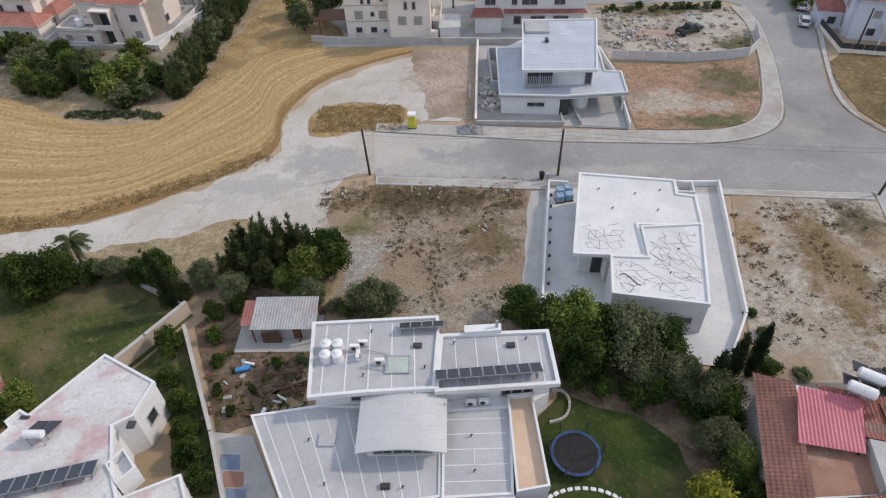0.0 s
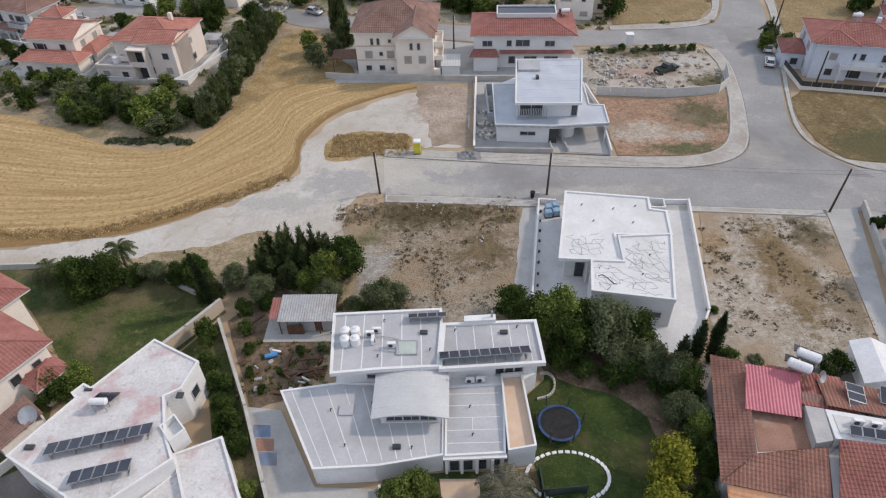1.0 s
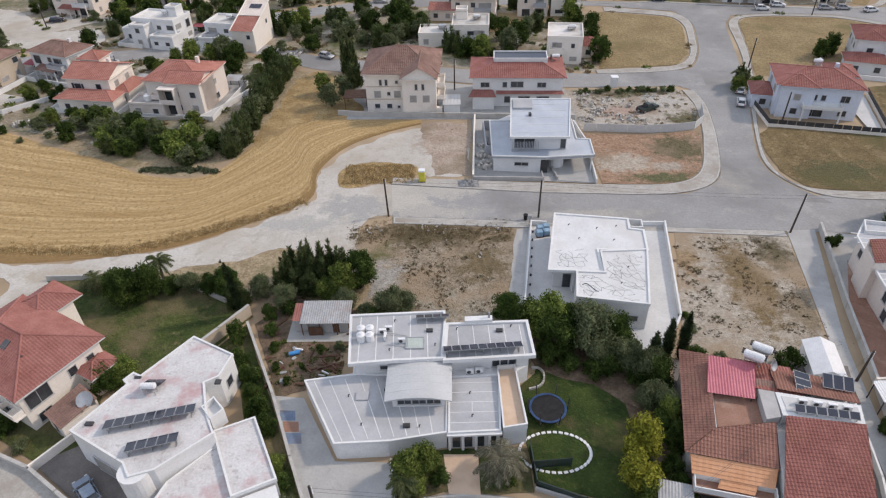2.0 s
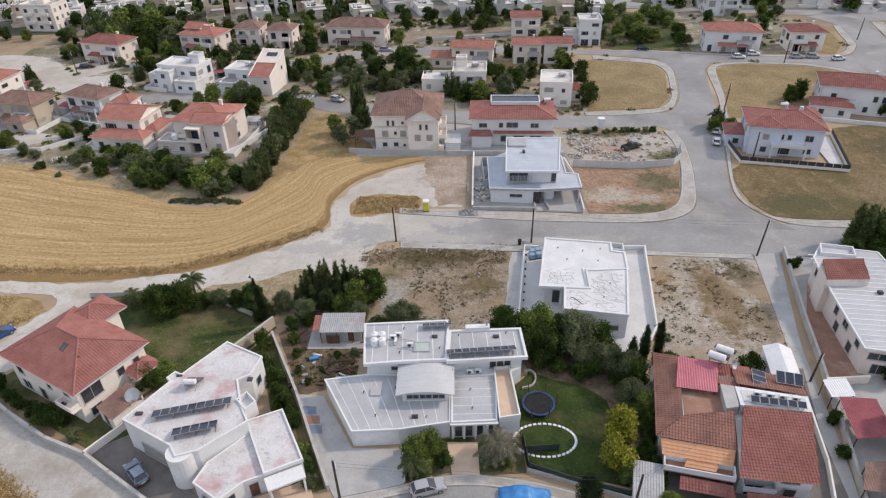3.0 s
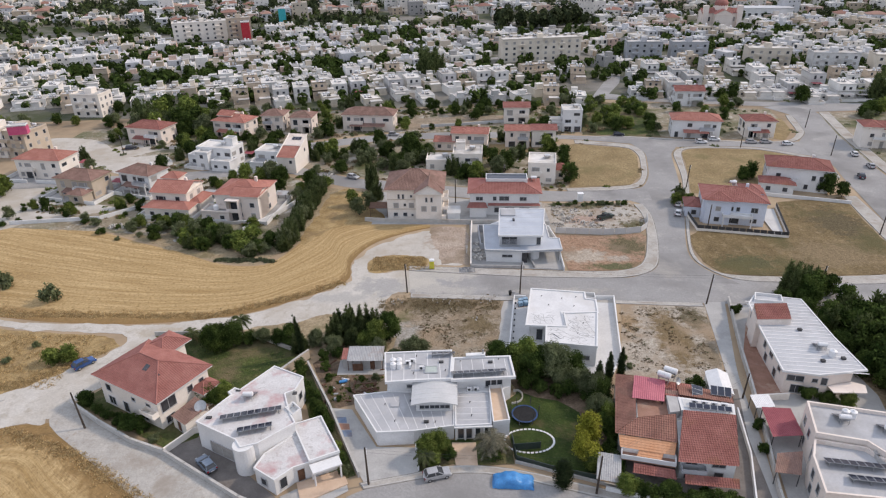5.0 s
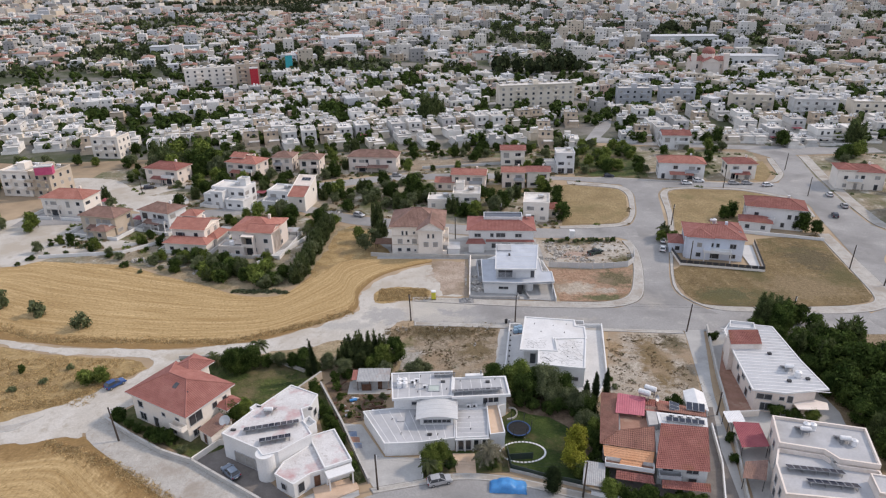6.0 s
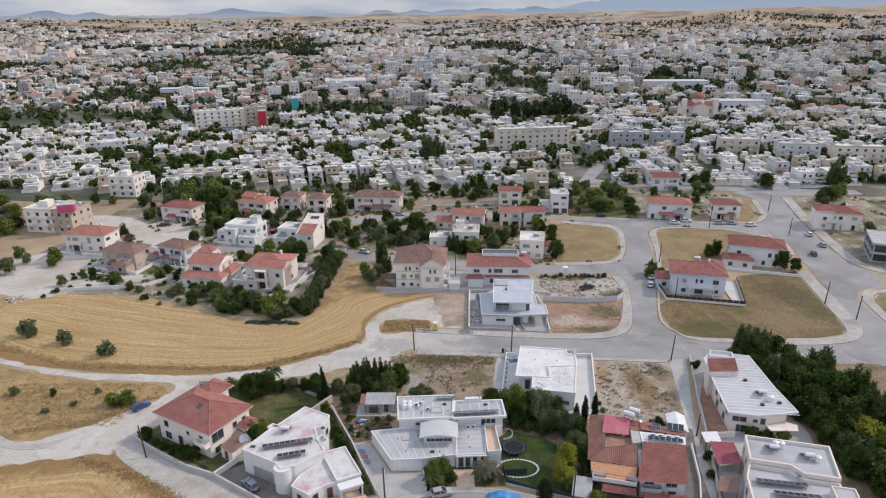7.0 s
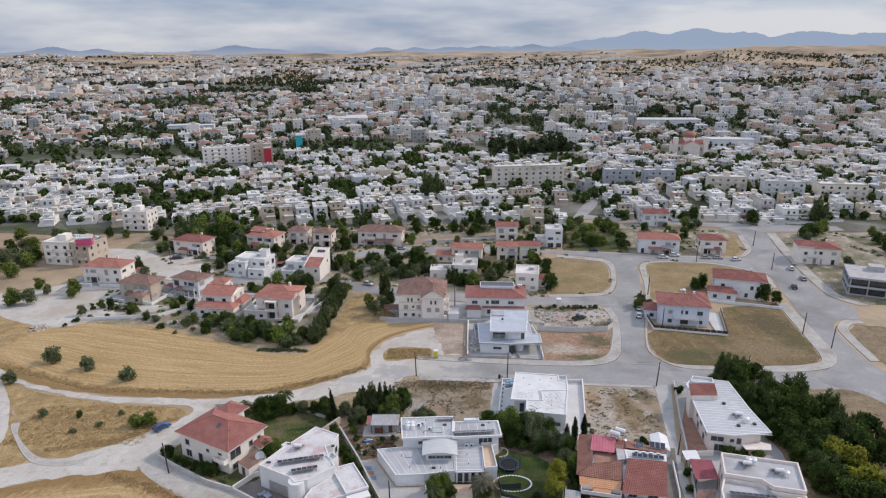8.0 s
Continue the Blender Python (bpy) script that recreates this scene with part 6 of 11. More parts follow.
    corrugated(bm, (P3(23.4, 15.2, 2.0), P3(29.3, 13.8, 2.0), P3(29.6, 15.2, 2.5), P3(23.8, 16.7, 2.5)), 0.34)
    corrugated(bm, (P3(30.2, 13.0, 2.0), P3(37.6, 12.0, 2.0), P3(37.9, 13.4, 2.5), P3(30.5, 14.4, 2.5)), 0.34)
    part("porch_roof", bm, M["tile"], T, "red tile porch roof")
    f0, f1 = off(T, [(30.45, 15.95), (37.9, 14.87)])
    for s, z, w, h in ((1.4, 3.0, 1.5, 1.2), (5.2, 2.9, 1.8, 1.1), (1.6, 0.2, 1.8, 1.8), (5.4, 0.4, 1.2, 1.5)):
        window(T, f0, f1, s, z, w, h)
    part("front_balcony", ring(B(), off(T, [(30.2, 14.6), (33.6, 14.1), (33.8, 15.3), (30.4, 15.8)]), 0.1, 2.4, 3.2), M["greywall"], T)
    w0, w1 = off(T, [(25.6, 33.8), (22.8, 21.4)])
    for s, z in ((3.0, 3.2), (6.0, 2.9), (9.2, 2.9), (4.6, 0.8), (8.0, 0.8)):
        window(T, w0, w1, s, z, 0.9, 1.1)
    e0, e1 = off(T, [(37.9, 14.9), (41.4, 28.4)])
    for s, z in ((3.0, 2.9), (7.0, 2.9), (11, 2.9), (5.0, 0.8), (10, 0.8)):
        window(T, e0, e1, s, z, 1.1, 1.2)
    for hx, hy, hz in ((33.4, 32.4, 5.3), (31.9, 31.0, 5.5)):
        heater(hx, hy, hz, -32).scale = (1.3, 1.3, 1.35)
    D = thing("satellite_dish", 34.0, 30.4, "grey satellite dish on a roof", "satellite dish", z=5.3, rz=40)
    bm = B()
    bmesh.ops.create_cone(bm, cap_ends=False, segments=20, radius1=0.12, radius2=0.62, depth=0.22, matrix=Matrix.Translation((0, 0, 1.1)) @ Matrix.Rotation(radians(60), 4, "X"))
    part("dish", bm, M["steel"], D)
    part("mast", tube(B(), (0, 0, 0), (0, 0.05, 1.1), 0.04, 8), M["steel"], D)
    solar_array(37.4, 28.2, 5.3, 3, 74, 1.0, 1.7, 10)
    solar_array(40.0, 27.4, 5.4, 3, -15, 1.0, 1.7, 20)
    for i in range(4):
        ac_unit(35.0 + i * 1.4, 25.3 - i * 0.3, 6.06, -12)
    solar_array(36.8, 23.4, 6.05, 6, -11, 1.0, 0.9, 20)
    # garden store beside the drive
    O = thing("car_shelter", 20.2, 16.0, "grey sheet-roofed shelter beside the garden", "shelter", rz=-14)
    for x in (-1.4, 1.4):
        for y in (-2.2, 2.2):
            part("post", box(B(), x - 0.05, y - 0.05, 0, x + 0.05, y + 0.05, 2.2), M["darkmetal"], O)
    bm = B()
    corrugated(bm, ((-1.7, -2.6, 2.2), (1.7, -2.6, 2.2), (1.7, 2.6, 2.5), (-1.7, 2.6, 2.5)), 0.3, 0.05)
    part("roof", bm, M["rustroof"], O)
    # white party tent by the lane
    t = thing("tent", 43.4, 35.6, "white ridge tent of plastic sheet", "tent", rz=-10)
    bm = B()
    box(bm, -1.75, -2.8, 0, 1.75, 2.8, 1.9)
    part("sides", bm, M["tank"], t)
    bm = B()
    vs = [bm.verts.new(p) for p in ((-1.9, -2.95, 1.85), (1.9, -2.95, 1.85), (1.9, 2.95, 1.85), (-1.9, 2.95, 1.85), (0, -2.95, 2.7), (0, 2.95, 2.7))]
    for f in ((0, 4, 5, 3), (1, 2, 5, 4), (0, 1, 4), (3, 5, 2), (0, 3, 2, 1)):
        bm.faces.new([vs[i] for i in f])
    part("cover", bm, M["tank"], t)


twin_houses()


def lane_houses():
    """The two flat-roofed beige houses beyond the lane."""
    T = thing("house", 60, 46, "two-storey beige house with seamed flat roofs", "house")
    roof = off(T, [(56.2, 56.2), (58.8, 59.6), (67.2, 57.4), (66.8, 44), (67.2, 34.4), (58.6, 33.3), (53.1, 34.6), (54.6, 46.8)])
    walls(T, off(T, [(56.6, 56), (59.2, 58.8), (66.8, 56.8), (65.2, 38), (65, 34.6), (60.4, 33.4), (54.0, 35.0), (55.2, 47)]), 0, 4.85, M["pinkwall"])
    flat_roof(T, roof, 4.95, M["seamroof"], M["white"], 0.15, 0.25)
    for i in range(20):
        y = 35.0 + i * 1.15
        part("seam", prism(B(), off(T, [(53.9 + i * 0.1, y), (66.9, y - 1.6), (66.9, y - 1.42), (53.9 + i * 0.1, y + 0.18)]), 4.98, 5.01), M["white"], T)
    bx = off(T, [(55.2, 52.3), (61.4, 52.3), (60.8, 48.4), (54.4, 48.4)])
    walls(T, bx, 0, 6.2, M["pinkwall"], "stair_block")
    bm = B()
    q = [(x, y) for x, y in ccw(bx)]
    corrugated(bm, ((q[0][0], q[0][1], 6.2), (q[1][0], q[1][1], 6.2), (q[2][0], q[2][1], 7.3), (q[3][0], q[3][1], 7.3)), 0.34)
    part("tile_roof", bm, M["tile"], T, "red tile slope on the stair block")
    walls(T, off(T, [(55.4, 52.5), (61.2, 52.5), (61.2, 52.2), (55.4, 52.2)]), 4.9, 7.2, M["pinkwall"], "stair_back")
    part("upper_terrace", ring(B(), off(T, [(58.8, 59.6), (63.6, 58.4), (62.8, 55.8), (57.6, 56.8)]), 0.2, 4.8, 5.5), M["white"], T)
    a, b = off(T, [(54.0, 35.0), (60.4, 33.4)])
    for s, z, w, h in ((1.6, 2.9, 2.6, 1.1), (4.6, 3.1, 0.8, 0.7), (6.0, 2.8, 0.9, 1.4), (4.8, 0.8, 1.4, 1.2), (2.0, 0.5, 1.6, 1.6)):
        window(T, a, b, s, z, w, h)
    a, b = off(T, [(55.2, 47), (54.0, 35)])
    for s, z, w, h in ((2.2, 2.6, 1.0, 1.6), (5.5, 2.8, 1.4, 1.2), (9.5, 2.8, 1.1, 1.2), (3.5, 0.5, 1.2, 1.6), (8.0, 0.5, 1.2, 1.6)):
        window(T, a, b, s, z, w, h)
    a, b = off(T, [(56.6, 56), (55.2, 47)])
    for s in (2.0, 5.0):
        window(T, a, b, s, 2.8, 1.0, 1.2)
    part("balcony_shade", prism(B(), off(T, [(60.5, 33.3), (65, 34.4), (66.8, 33.4), (66, 31.4), (60.6, 31.6)]), 2.6, 2.75), M["pinkwall"], T)
    heater(62.4, 40.2, 5.0, -10)
    round_tank(63.4, 38.6, 5.0, 0.6, 1.1)
    for x, y in ((61, 37), (64.8, 37.6), (61.6, 46.5)):
        hatch(T, x - 60, y - 46, 4.98, 0.7, 0.6, 0.45)
    hatch(T, 1.2, 5.2, 4.98, 0.9, 2.0, 0.3)
    F = thing("house", 56, 16, "beige two-storey house with walled flat roof terraces", "house")
    top = off(F, [(52.3, 25.4), (66.2, 21.8), (63.4, 13.0), (57.8, 14.4), (56.6, 16.6), (50.2, 18.4)])
    ter = off(F, [(50.1, 18.2), (56.6, 16.4), (57.8, 14.2), (63.3, 12.8), (61.4, 6.0), (46.6, 8.2), (48.2, 14.8)])
    walls(F, inset(top, 0.05), 0, 5.7, M["pinkwall"])
    walls(F, inset(ter, 0.05), 0, 4.7, M["pinkwall"])
    flat_roof(F, top, 5.75, M["sheet"], M["pinkwall"], 0.6, 0.28)
    flat_roof(F, ter, 4.75, M["sheet"], M["pinkwall"], 0.7, 0.28)
    st = off(F, [(60.6, 11.2), (64.2, 10.4), (63.2, 6.4), (59.6, 7.2)])
    walls(F, st, 0, 6.2, M["pinkwall"], "stair_block")
    flat_roof(F, st, 6.2, M["sheet"], M["pinkwall"], 0.25, 0.2)
    for i in range(6):
        part("step", box(B(), 1.0, -2.4 + i * 0.32, 4.76, 2.4, -2.08 + i * 0.32, 4.94 + i * 0.17), M["concrete"], F)
    a, b = off(F, [(50.2, 18.3), (48.2, 14.8)])
    window(F, a, b, 1.6, 2.8, 0.8, 1.8)
    a, b = off(F, [(48.25, 14.75), (46.65, 8.25)])
    for s, z in ((1.6, 2.8), (4.4, 2.8), (2.0, 0.5), (5.0, 0.5)):
        window(F, a, b, s, z, 1.0, 1.5)
    a, b = off(F, [(52.35, 25.3), (50.25, 18.45)])
    for s, z in ((1.6, 3.2), (4.6, 3.2), (3.2, 0.6)):
        window(F, a, b, s, z, 1.0, 1.4)
    solar_array(53.7, 14.0, 4.8, 8, 170, 1.0, 1.5, 18)
    solar_array(54.9, 11.0, 4.8, 7, 170, 1.0, 1.5, 18)
    heater(55.6, 20.8, 5.8, -10)
    heater(60.8, 18.4, 5.8, -10)
    round_tank(56.6, 22.4, 5.8, 0.55, 1.1)
    round_tank(57.6, 22.2, 5.8, 0.55, 1.1)
    round_tank(62.2, 18.2, 5.8, 0.5, 1.0)
    # awnings over the side yard
    for pts, z, mt, lab in (([(47.1, 28), (51.6, 27.6), (51.0, 21.8), (46.2, 21.6)], 2.6, "marooncloth", "faded maroon sheet awning over a yard"),
                            ([(45.2, 18), (49.0, 18.2), (46.9, 14), (43.4, 14.6)], 2.5, "tilebrown", "brown sheet awning over a yard"),
                            ([(46.6, 31.2), (49.8, 31.4), (49.8, 28.6), (46.6, 28.4)], 2.4, "tank", "white sheet awning over a yard")):
        A = thing("awning", pts[0][0], pts[0][1], lab, "awning")
        q = off(A, pts)
        bm = B()
        corrugated(bm, ((*q[3], z), (*q[2], z), (*q[1], z + 0.35), (*q[0], z + 0.35)), 0.3, 0.05)
        part("roof", bm, M[mt], A)
        for x, y in inset(q, 0.2):
            part("post", box(B(), x - 0.05, y - 0.05, 0, x + 0.05, y + 0.05, z + 0.02), M["darkmetal"], A)
    run_wall("garden_wall", [(56.4, 65), (51.7, 46.4), (50, 38.6), (46.6, 24), (43.6, 12.7), (41.6, 2)], 1.25, 0.25, M["wallgrey"], "pale rendered wall along the lane", cap=M["kerb"])
    run_wall("garden_wall", [(48.4, 32.8), (54.4, 33.2)], 1.4, 0.25, M["cream"], "cream wall closing the patio")
    run_wall("garden_wall", [(44.6, 30.2), (42.6, 20), (39, 9)], 1.0, 0.22, M["white"], "low white wall along the lane")


lane_houses()


def grey_house():
    """The new grey-white house across the street, with upper block, carport and yard walls."""
    T = thing("house", 14, 92, "new grey-white modern house with a box-like upper floor", "house")
    low = off(T, [(5.8, 84.0), (14.6, 83.2), (15.6, 89.5), (22, 89.5), (22, 101), (6, 102)])
    walls(T, off(T, [(6, 84.3), (14.4, 83.5), (15.4, 89.3), (21.6, 89.3), (22, 100.6), (10, 101.2), (6.2, 98)]), 0, 3.1, M["white"])
    part("lower_roof", prism(B(), off(T, [(5.6, 83.8), (14.8, 83.0), (24, 83.6), (24.2, 89.6), (21.8, 90), (22, 98), (5.8, 98)]), 3.1, 3.4), M["bluesheet"], T, "pale concrete roof slab reaching out as a carport")
    part("lower_rim", ring(B(), off(T, [(5.6, 83.8), (14.8, 83.0), (24, 83.6), (24.2, 89.6), (21.8, 90), (22, 98), (5.8, 98)]), 0.2, 3.0, 3.62), M["white"], T)
    up = off(T, [(8.8, 84.9), (19.4, 84.5), (21.9, 100.6), (10.1, 101.1)])
    walls(T, off(T, [(9.2, 86.4), (19.2, 86.2), (21.6, 100.4), (10.4, 100.8)]), 3.4, 6.4, M["white"])
    flat_roof(T, up, 6.55, M["bluesheet"], M["white"], 0.2, 0.22)
    for i in range(5):
        y = -5.2 + i * 2.9
        part("seam", box(B(), -4.6 + i * 0.28, y, 6.58, 5.0 + i * 0.42, y + 0.07, 6.61), M["white"], T)
    part("roof_notch", prism(B(), off(T, [(10.2, 96.4), (13.9, 96.2), (14.2, 100.2), (10.4, 100.4)]), 6.56, 6.95), M["sheet"], T)
    hatch(T, 13.2 - 14, 93.6 - 92, 6.58, 0.5, 0.9, 0.5)
    # slatted balcony screen
    sc = part("balcony_frame", box(B(), -4.7, -6.6, 3.4, 0.3, -6.5, 3.5), M["greywall"], T)
    for i in range(18):
        x = -4.6 + i * 0.27
        part("slat", box(B(), x, -6.62, 3.5, x + 0.1, -6.54, 5.4), M["greywall"], sc)
    a, b = off(T, [(9.2, 86.4), (19.2, 86.2)])
    window(T, a, b, 2.4, 3.7, 3.6, 2.2)
    window(T, a, b, 9.4, 3.6, 0.9, 1.8)
    a, b = off(T, [(6, 84.28), (14.4, 83.48)])
    window(T, a, b, 5.0, 1.5, 2.4, 0.6)
    # solid dark box standing in for the shade of a recessed entry
    part("entry_recess", box(B(), 0.5, -8.6, 0.1, 1.7, -8.0, 2.9), M["darkmetal"], T)
    part("round_room", tube(B(), (3.6, -5.8, 0.1), (3.6, -5.8, 3.1), 1.35, 20), M["white"], T)
    part("carport_floor", prism(B(), off(T, [(16.6, 88.6), (23.6, 89), (23.6, 79.6), (17.2, 80.6)]), 0.12, 0.2), M["yard"], T)
    for x, y in ((23.6, 84), (23.7, 89)):
        part("post", box(B(), x - 14.12, y - 92.12, 0, x - 13.88, y - 91.88, 3.1), M["white"], T)
    c0, c1 = off(T, [(15.4, 89.25), (21.6, 89.25)])
    window(T, c0, c1, 4.0, 0.2, 2.6, 2.2)
    r0, r1 = off(T, [(22, 90), (22, 100)])
    window(T, r0, r1, 4, 0.8, 1.4, 1.3)
    window(T, off(T, [(19.2, 86.2)])[0], off(T, [(21.6, 100.4)])[0], 6, 4.3, 1.4, 1.2)
    part("left_terrace", ring(B(), off(T, [(4.6, 101), (9.6, 100.8), (9.4, 90), (4.8, 90)]), 0.25, 0.1, 2.2), M["greywall"], T)
    run_wall("garden_wall", [(3.2, 106), (2.6, 92), (2.2, 81.4)], 1.1, 0.25, M["concrete"], "raw concrete boundary wall", cap=M["cream"])
    run_wall("garden_wall", [(2.2, 81.4), (14.7, 80.7), (14.6, 83)], 0.8, 0.25, M["concrete"], "low raw concrete front wall")
    run_wall("garden_wall", [(23.2, 102.6), (24.4, 94.5), (23.9, 79.4)], 1.1, 0.22, M["white"], "white rendered side wall")
    run_wall("garden_wall", [(17.2, 80.6), (16.6, 84.5)], 0.9, 0.25, M["concrete"], "short concrete entry wall")
    run_wall("garden_wall", [(-26, 109), (-20, 108), (2.6, 106.4), (24, 104.8)], 1.2, 0.25, M["wallgrey"], "long block wall behind the plots")


grey_house()


def beige_block():
    """The three-storey house with a brown tile roof, and its white neighbour with the red roof."""
    T = thing("house", -12.0, 116.5, "three-storey cream house with brown hipped tile roof", "house", rz=-2)
    walls(T, rect(15, 13, 0, 0), 0, 8.6, M["cream"])
    walls(T, rect(7, 3, 4.0, -7.4), 0, 8.6, M["cream"])
    hip_roof(T, 15, 13, 8.7, 3.6, M["tilebrown"], 0.7, pitch=0.4, fascia=M["cream"])
    g = hip_roof(T, 6.8, 9, 8.7, 2.4, M["tilebrown"], 0.5, 4.0, -4.9, pitch=0.4, gable=True, fascia=M["cream"])
    a, b = (-7.5, -6.5), (0.5, -6.5)
    for q, z, w, h, st in ((3.2, 6.1, 0.5, 1.2, "window"), (4.4, 6.1, 0.5, 1.2, "window"), (6.6, 6.5, 0.5, 0.6, "window"), (2.4, 3.4, 1.3, 1.4, "shutter"), (4.8, 3.9, 0.6, 0.7, "window"), (6.6, 3.4, 1.3, 1.4, "shutter"), (2.2, 1.0, 1.0, 0.9, "window"), (4.8, 1.0, 1.0, 0.9, "window"), (6.8, 1.0, 0.5, 0.5, "window")):
        window(T, a, b, q, z, w, h, st)
    for q, z, w, h, st in ((2.9, 6.1, 0.5, 1.2, "window"), (4.3, 6.1, 0.5, 1.2, "window"), (2.2, 3.4, 1.3, 1.4, "shutter"), (4.9, 3.4, 1.3, 1.4, "shutter")):
        window(T, (0.5, -8.9), (7.5, -8.9), q, z, w, h, st)
    a, b = (7.5, -6.5), (7.5, 6.5)
    for z in (6.2, 3.4, 0.7):
        row_of_windows(T, a, b, 3, z, 1.1, 1.2)
    for z in (2.95, 5.75):
        part("string_course", box(B(), -7.55, -6.6, z, 0.5, -6.48, z + 0.15), M["sand"], T)
        part("balcony", box(B(), 7.5, -6.5, z - 0.1, 9.0, -1.5, z + 0.06), M["cream"], T)
        part("balcony_wall", ring(B(), [(7.4, -6.6), (9.1, -6.6), (9.1, -1.4), (7.4, -1.4)], 0.12, z, z + 0.9), M["cream"], T)
    O = thing("outbuilding", -1.6, 110.2, "small white store with a sheet roof", "outbuilding")
    walls(O, rect(3.4, 4.2), 0, 2.4, M["white"])
    bm = B()
    corrugated(bm, ((-1.9, -2.3, 2.45), (1.9, -2.3, 2.45), (1.9, 2.3, 2.8), (-1.9, 2.3, 2.8)), 0.3, 0.05)
    part("roof", bm, M["metalsheet"], O)
    for x in (-7.2, -5.9):
        round_tank(x + 0.4, 108.6, 1.9, 0.5, 0.5, "white water tank on a garden wall")
    run_wall("garden_wall", [(-8.6, 108.2), (-3.6, 108.2)], 1.9, 0.8, M["cream"], "cream block base under water tanks")
    N = thing("house", 12.7, 117.2, "white two-storey house with a low red roof", "house", rz=-3)
    walls(N, rect(19, 10.6), 0, 6.5, M["white"])
    hip_roof(N, 19, 10.6, 6.6, 1.9, M["tilered"], 0.7, pitch=0.4)
    well = rect(11.5, 4.4, 0.6, 1.2)
    walls(N, well, 6.8, 8.75, M["white"], "roof_well")
    part("well_rim", ring(B(), inset(well, -0.05), 0.2, 8.7, 9.1), M["white"], N)
    part("well_glass", prism(B(), inset(well, 0.2), 8.76, 8.84), M["panel"], N, "solar collectors in a roof well")
    a, b = (-9.5, -5.3), (9.5, -5.3)
    for s, w, h in ((2.6, 1.8, 1.0), (6.8, 0.9, 1.1), (9.4, 2.6, 1.2), (14.6, 1.8, 1.0)):
        window(N, a, b, s, 4.4, w, h)
    for s, w, z, h in ((3.6, 1.0, 0.1, 2.2), (7.4, 1.2, 0.9, 1.4), (11, 2.4, 1.0, 1.3), (15, 2.6, 1.0, 1.3)):
        window(N, a, b, s, z, w, h)
    bm = B()
    corrugated(bm, ((-10.4, -7.4, 2.9), (-4.5, -7.4, 2.9), (-5.2, -5.3, 3.8), (-9.6, -5.3, 3.8)), 0.4)
    corrugated(bm, ((-4.5, -6.2, 3.1), (9.9, -6.2, 3.1), (9.6, -5.3, 3.6), (-4.5, -5.3, 3.6)), 0.4)
    part("skirt_roof", bm, M["tilered"], N, "narrow red skirt roof over the ground floor")
    walls(N, rect(4.6, 1.8, -7.2, -6.2), 0, 2.9, M["white"], "porch_wall")
    heater(21.0, 117.8, 7.6, 0)
    ter = thing("pergola", -22.4, 113.6, "dark timber lean-to beside a tall house", "pergola")
    part("roof", box(B(), -2.6, -2.2, 2.7, 2.6, 2.2, 2.85), M["brownwood"], ter)
    for x in (-2.4, 2.3):
        for y in (-2, 2):
            part("post", box(B(), x, y, 0, x + 0.12, y + 0.12, 2.7), M["brownwood"], ter)


beige_block()

# ---- middle-distance houses ----


BUSY2 = [(-12, 116.5, 9), (12.7, 117.2, 10), (14, 92, 16)]


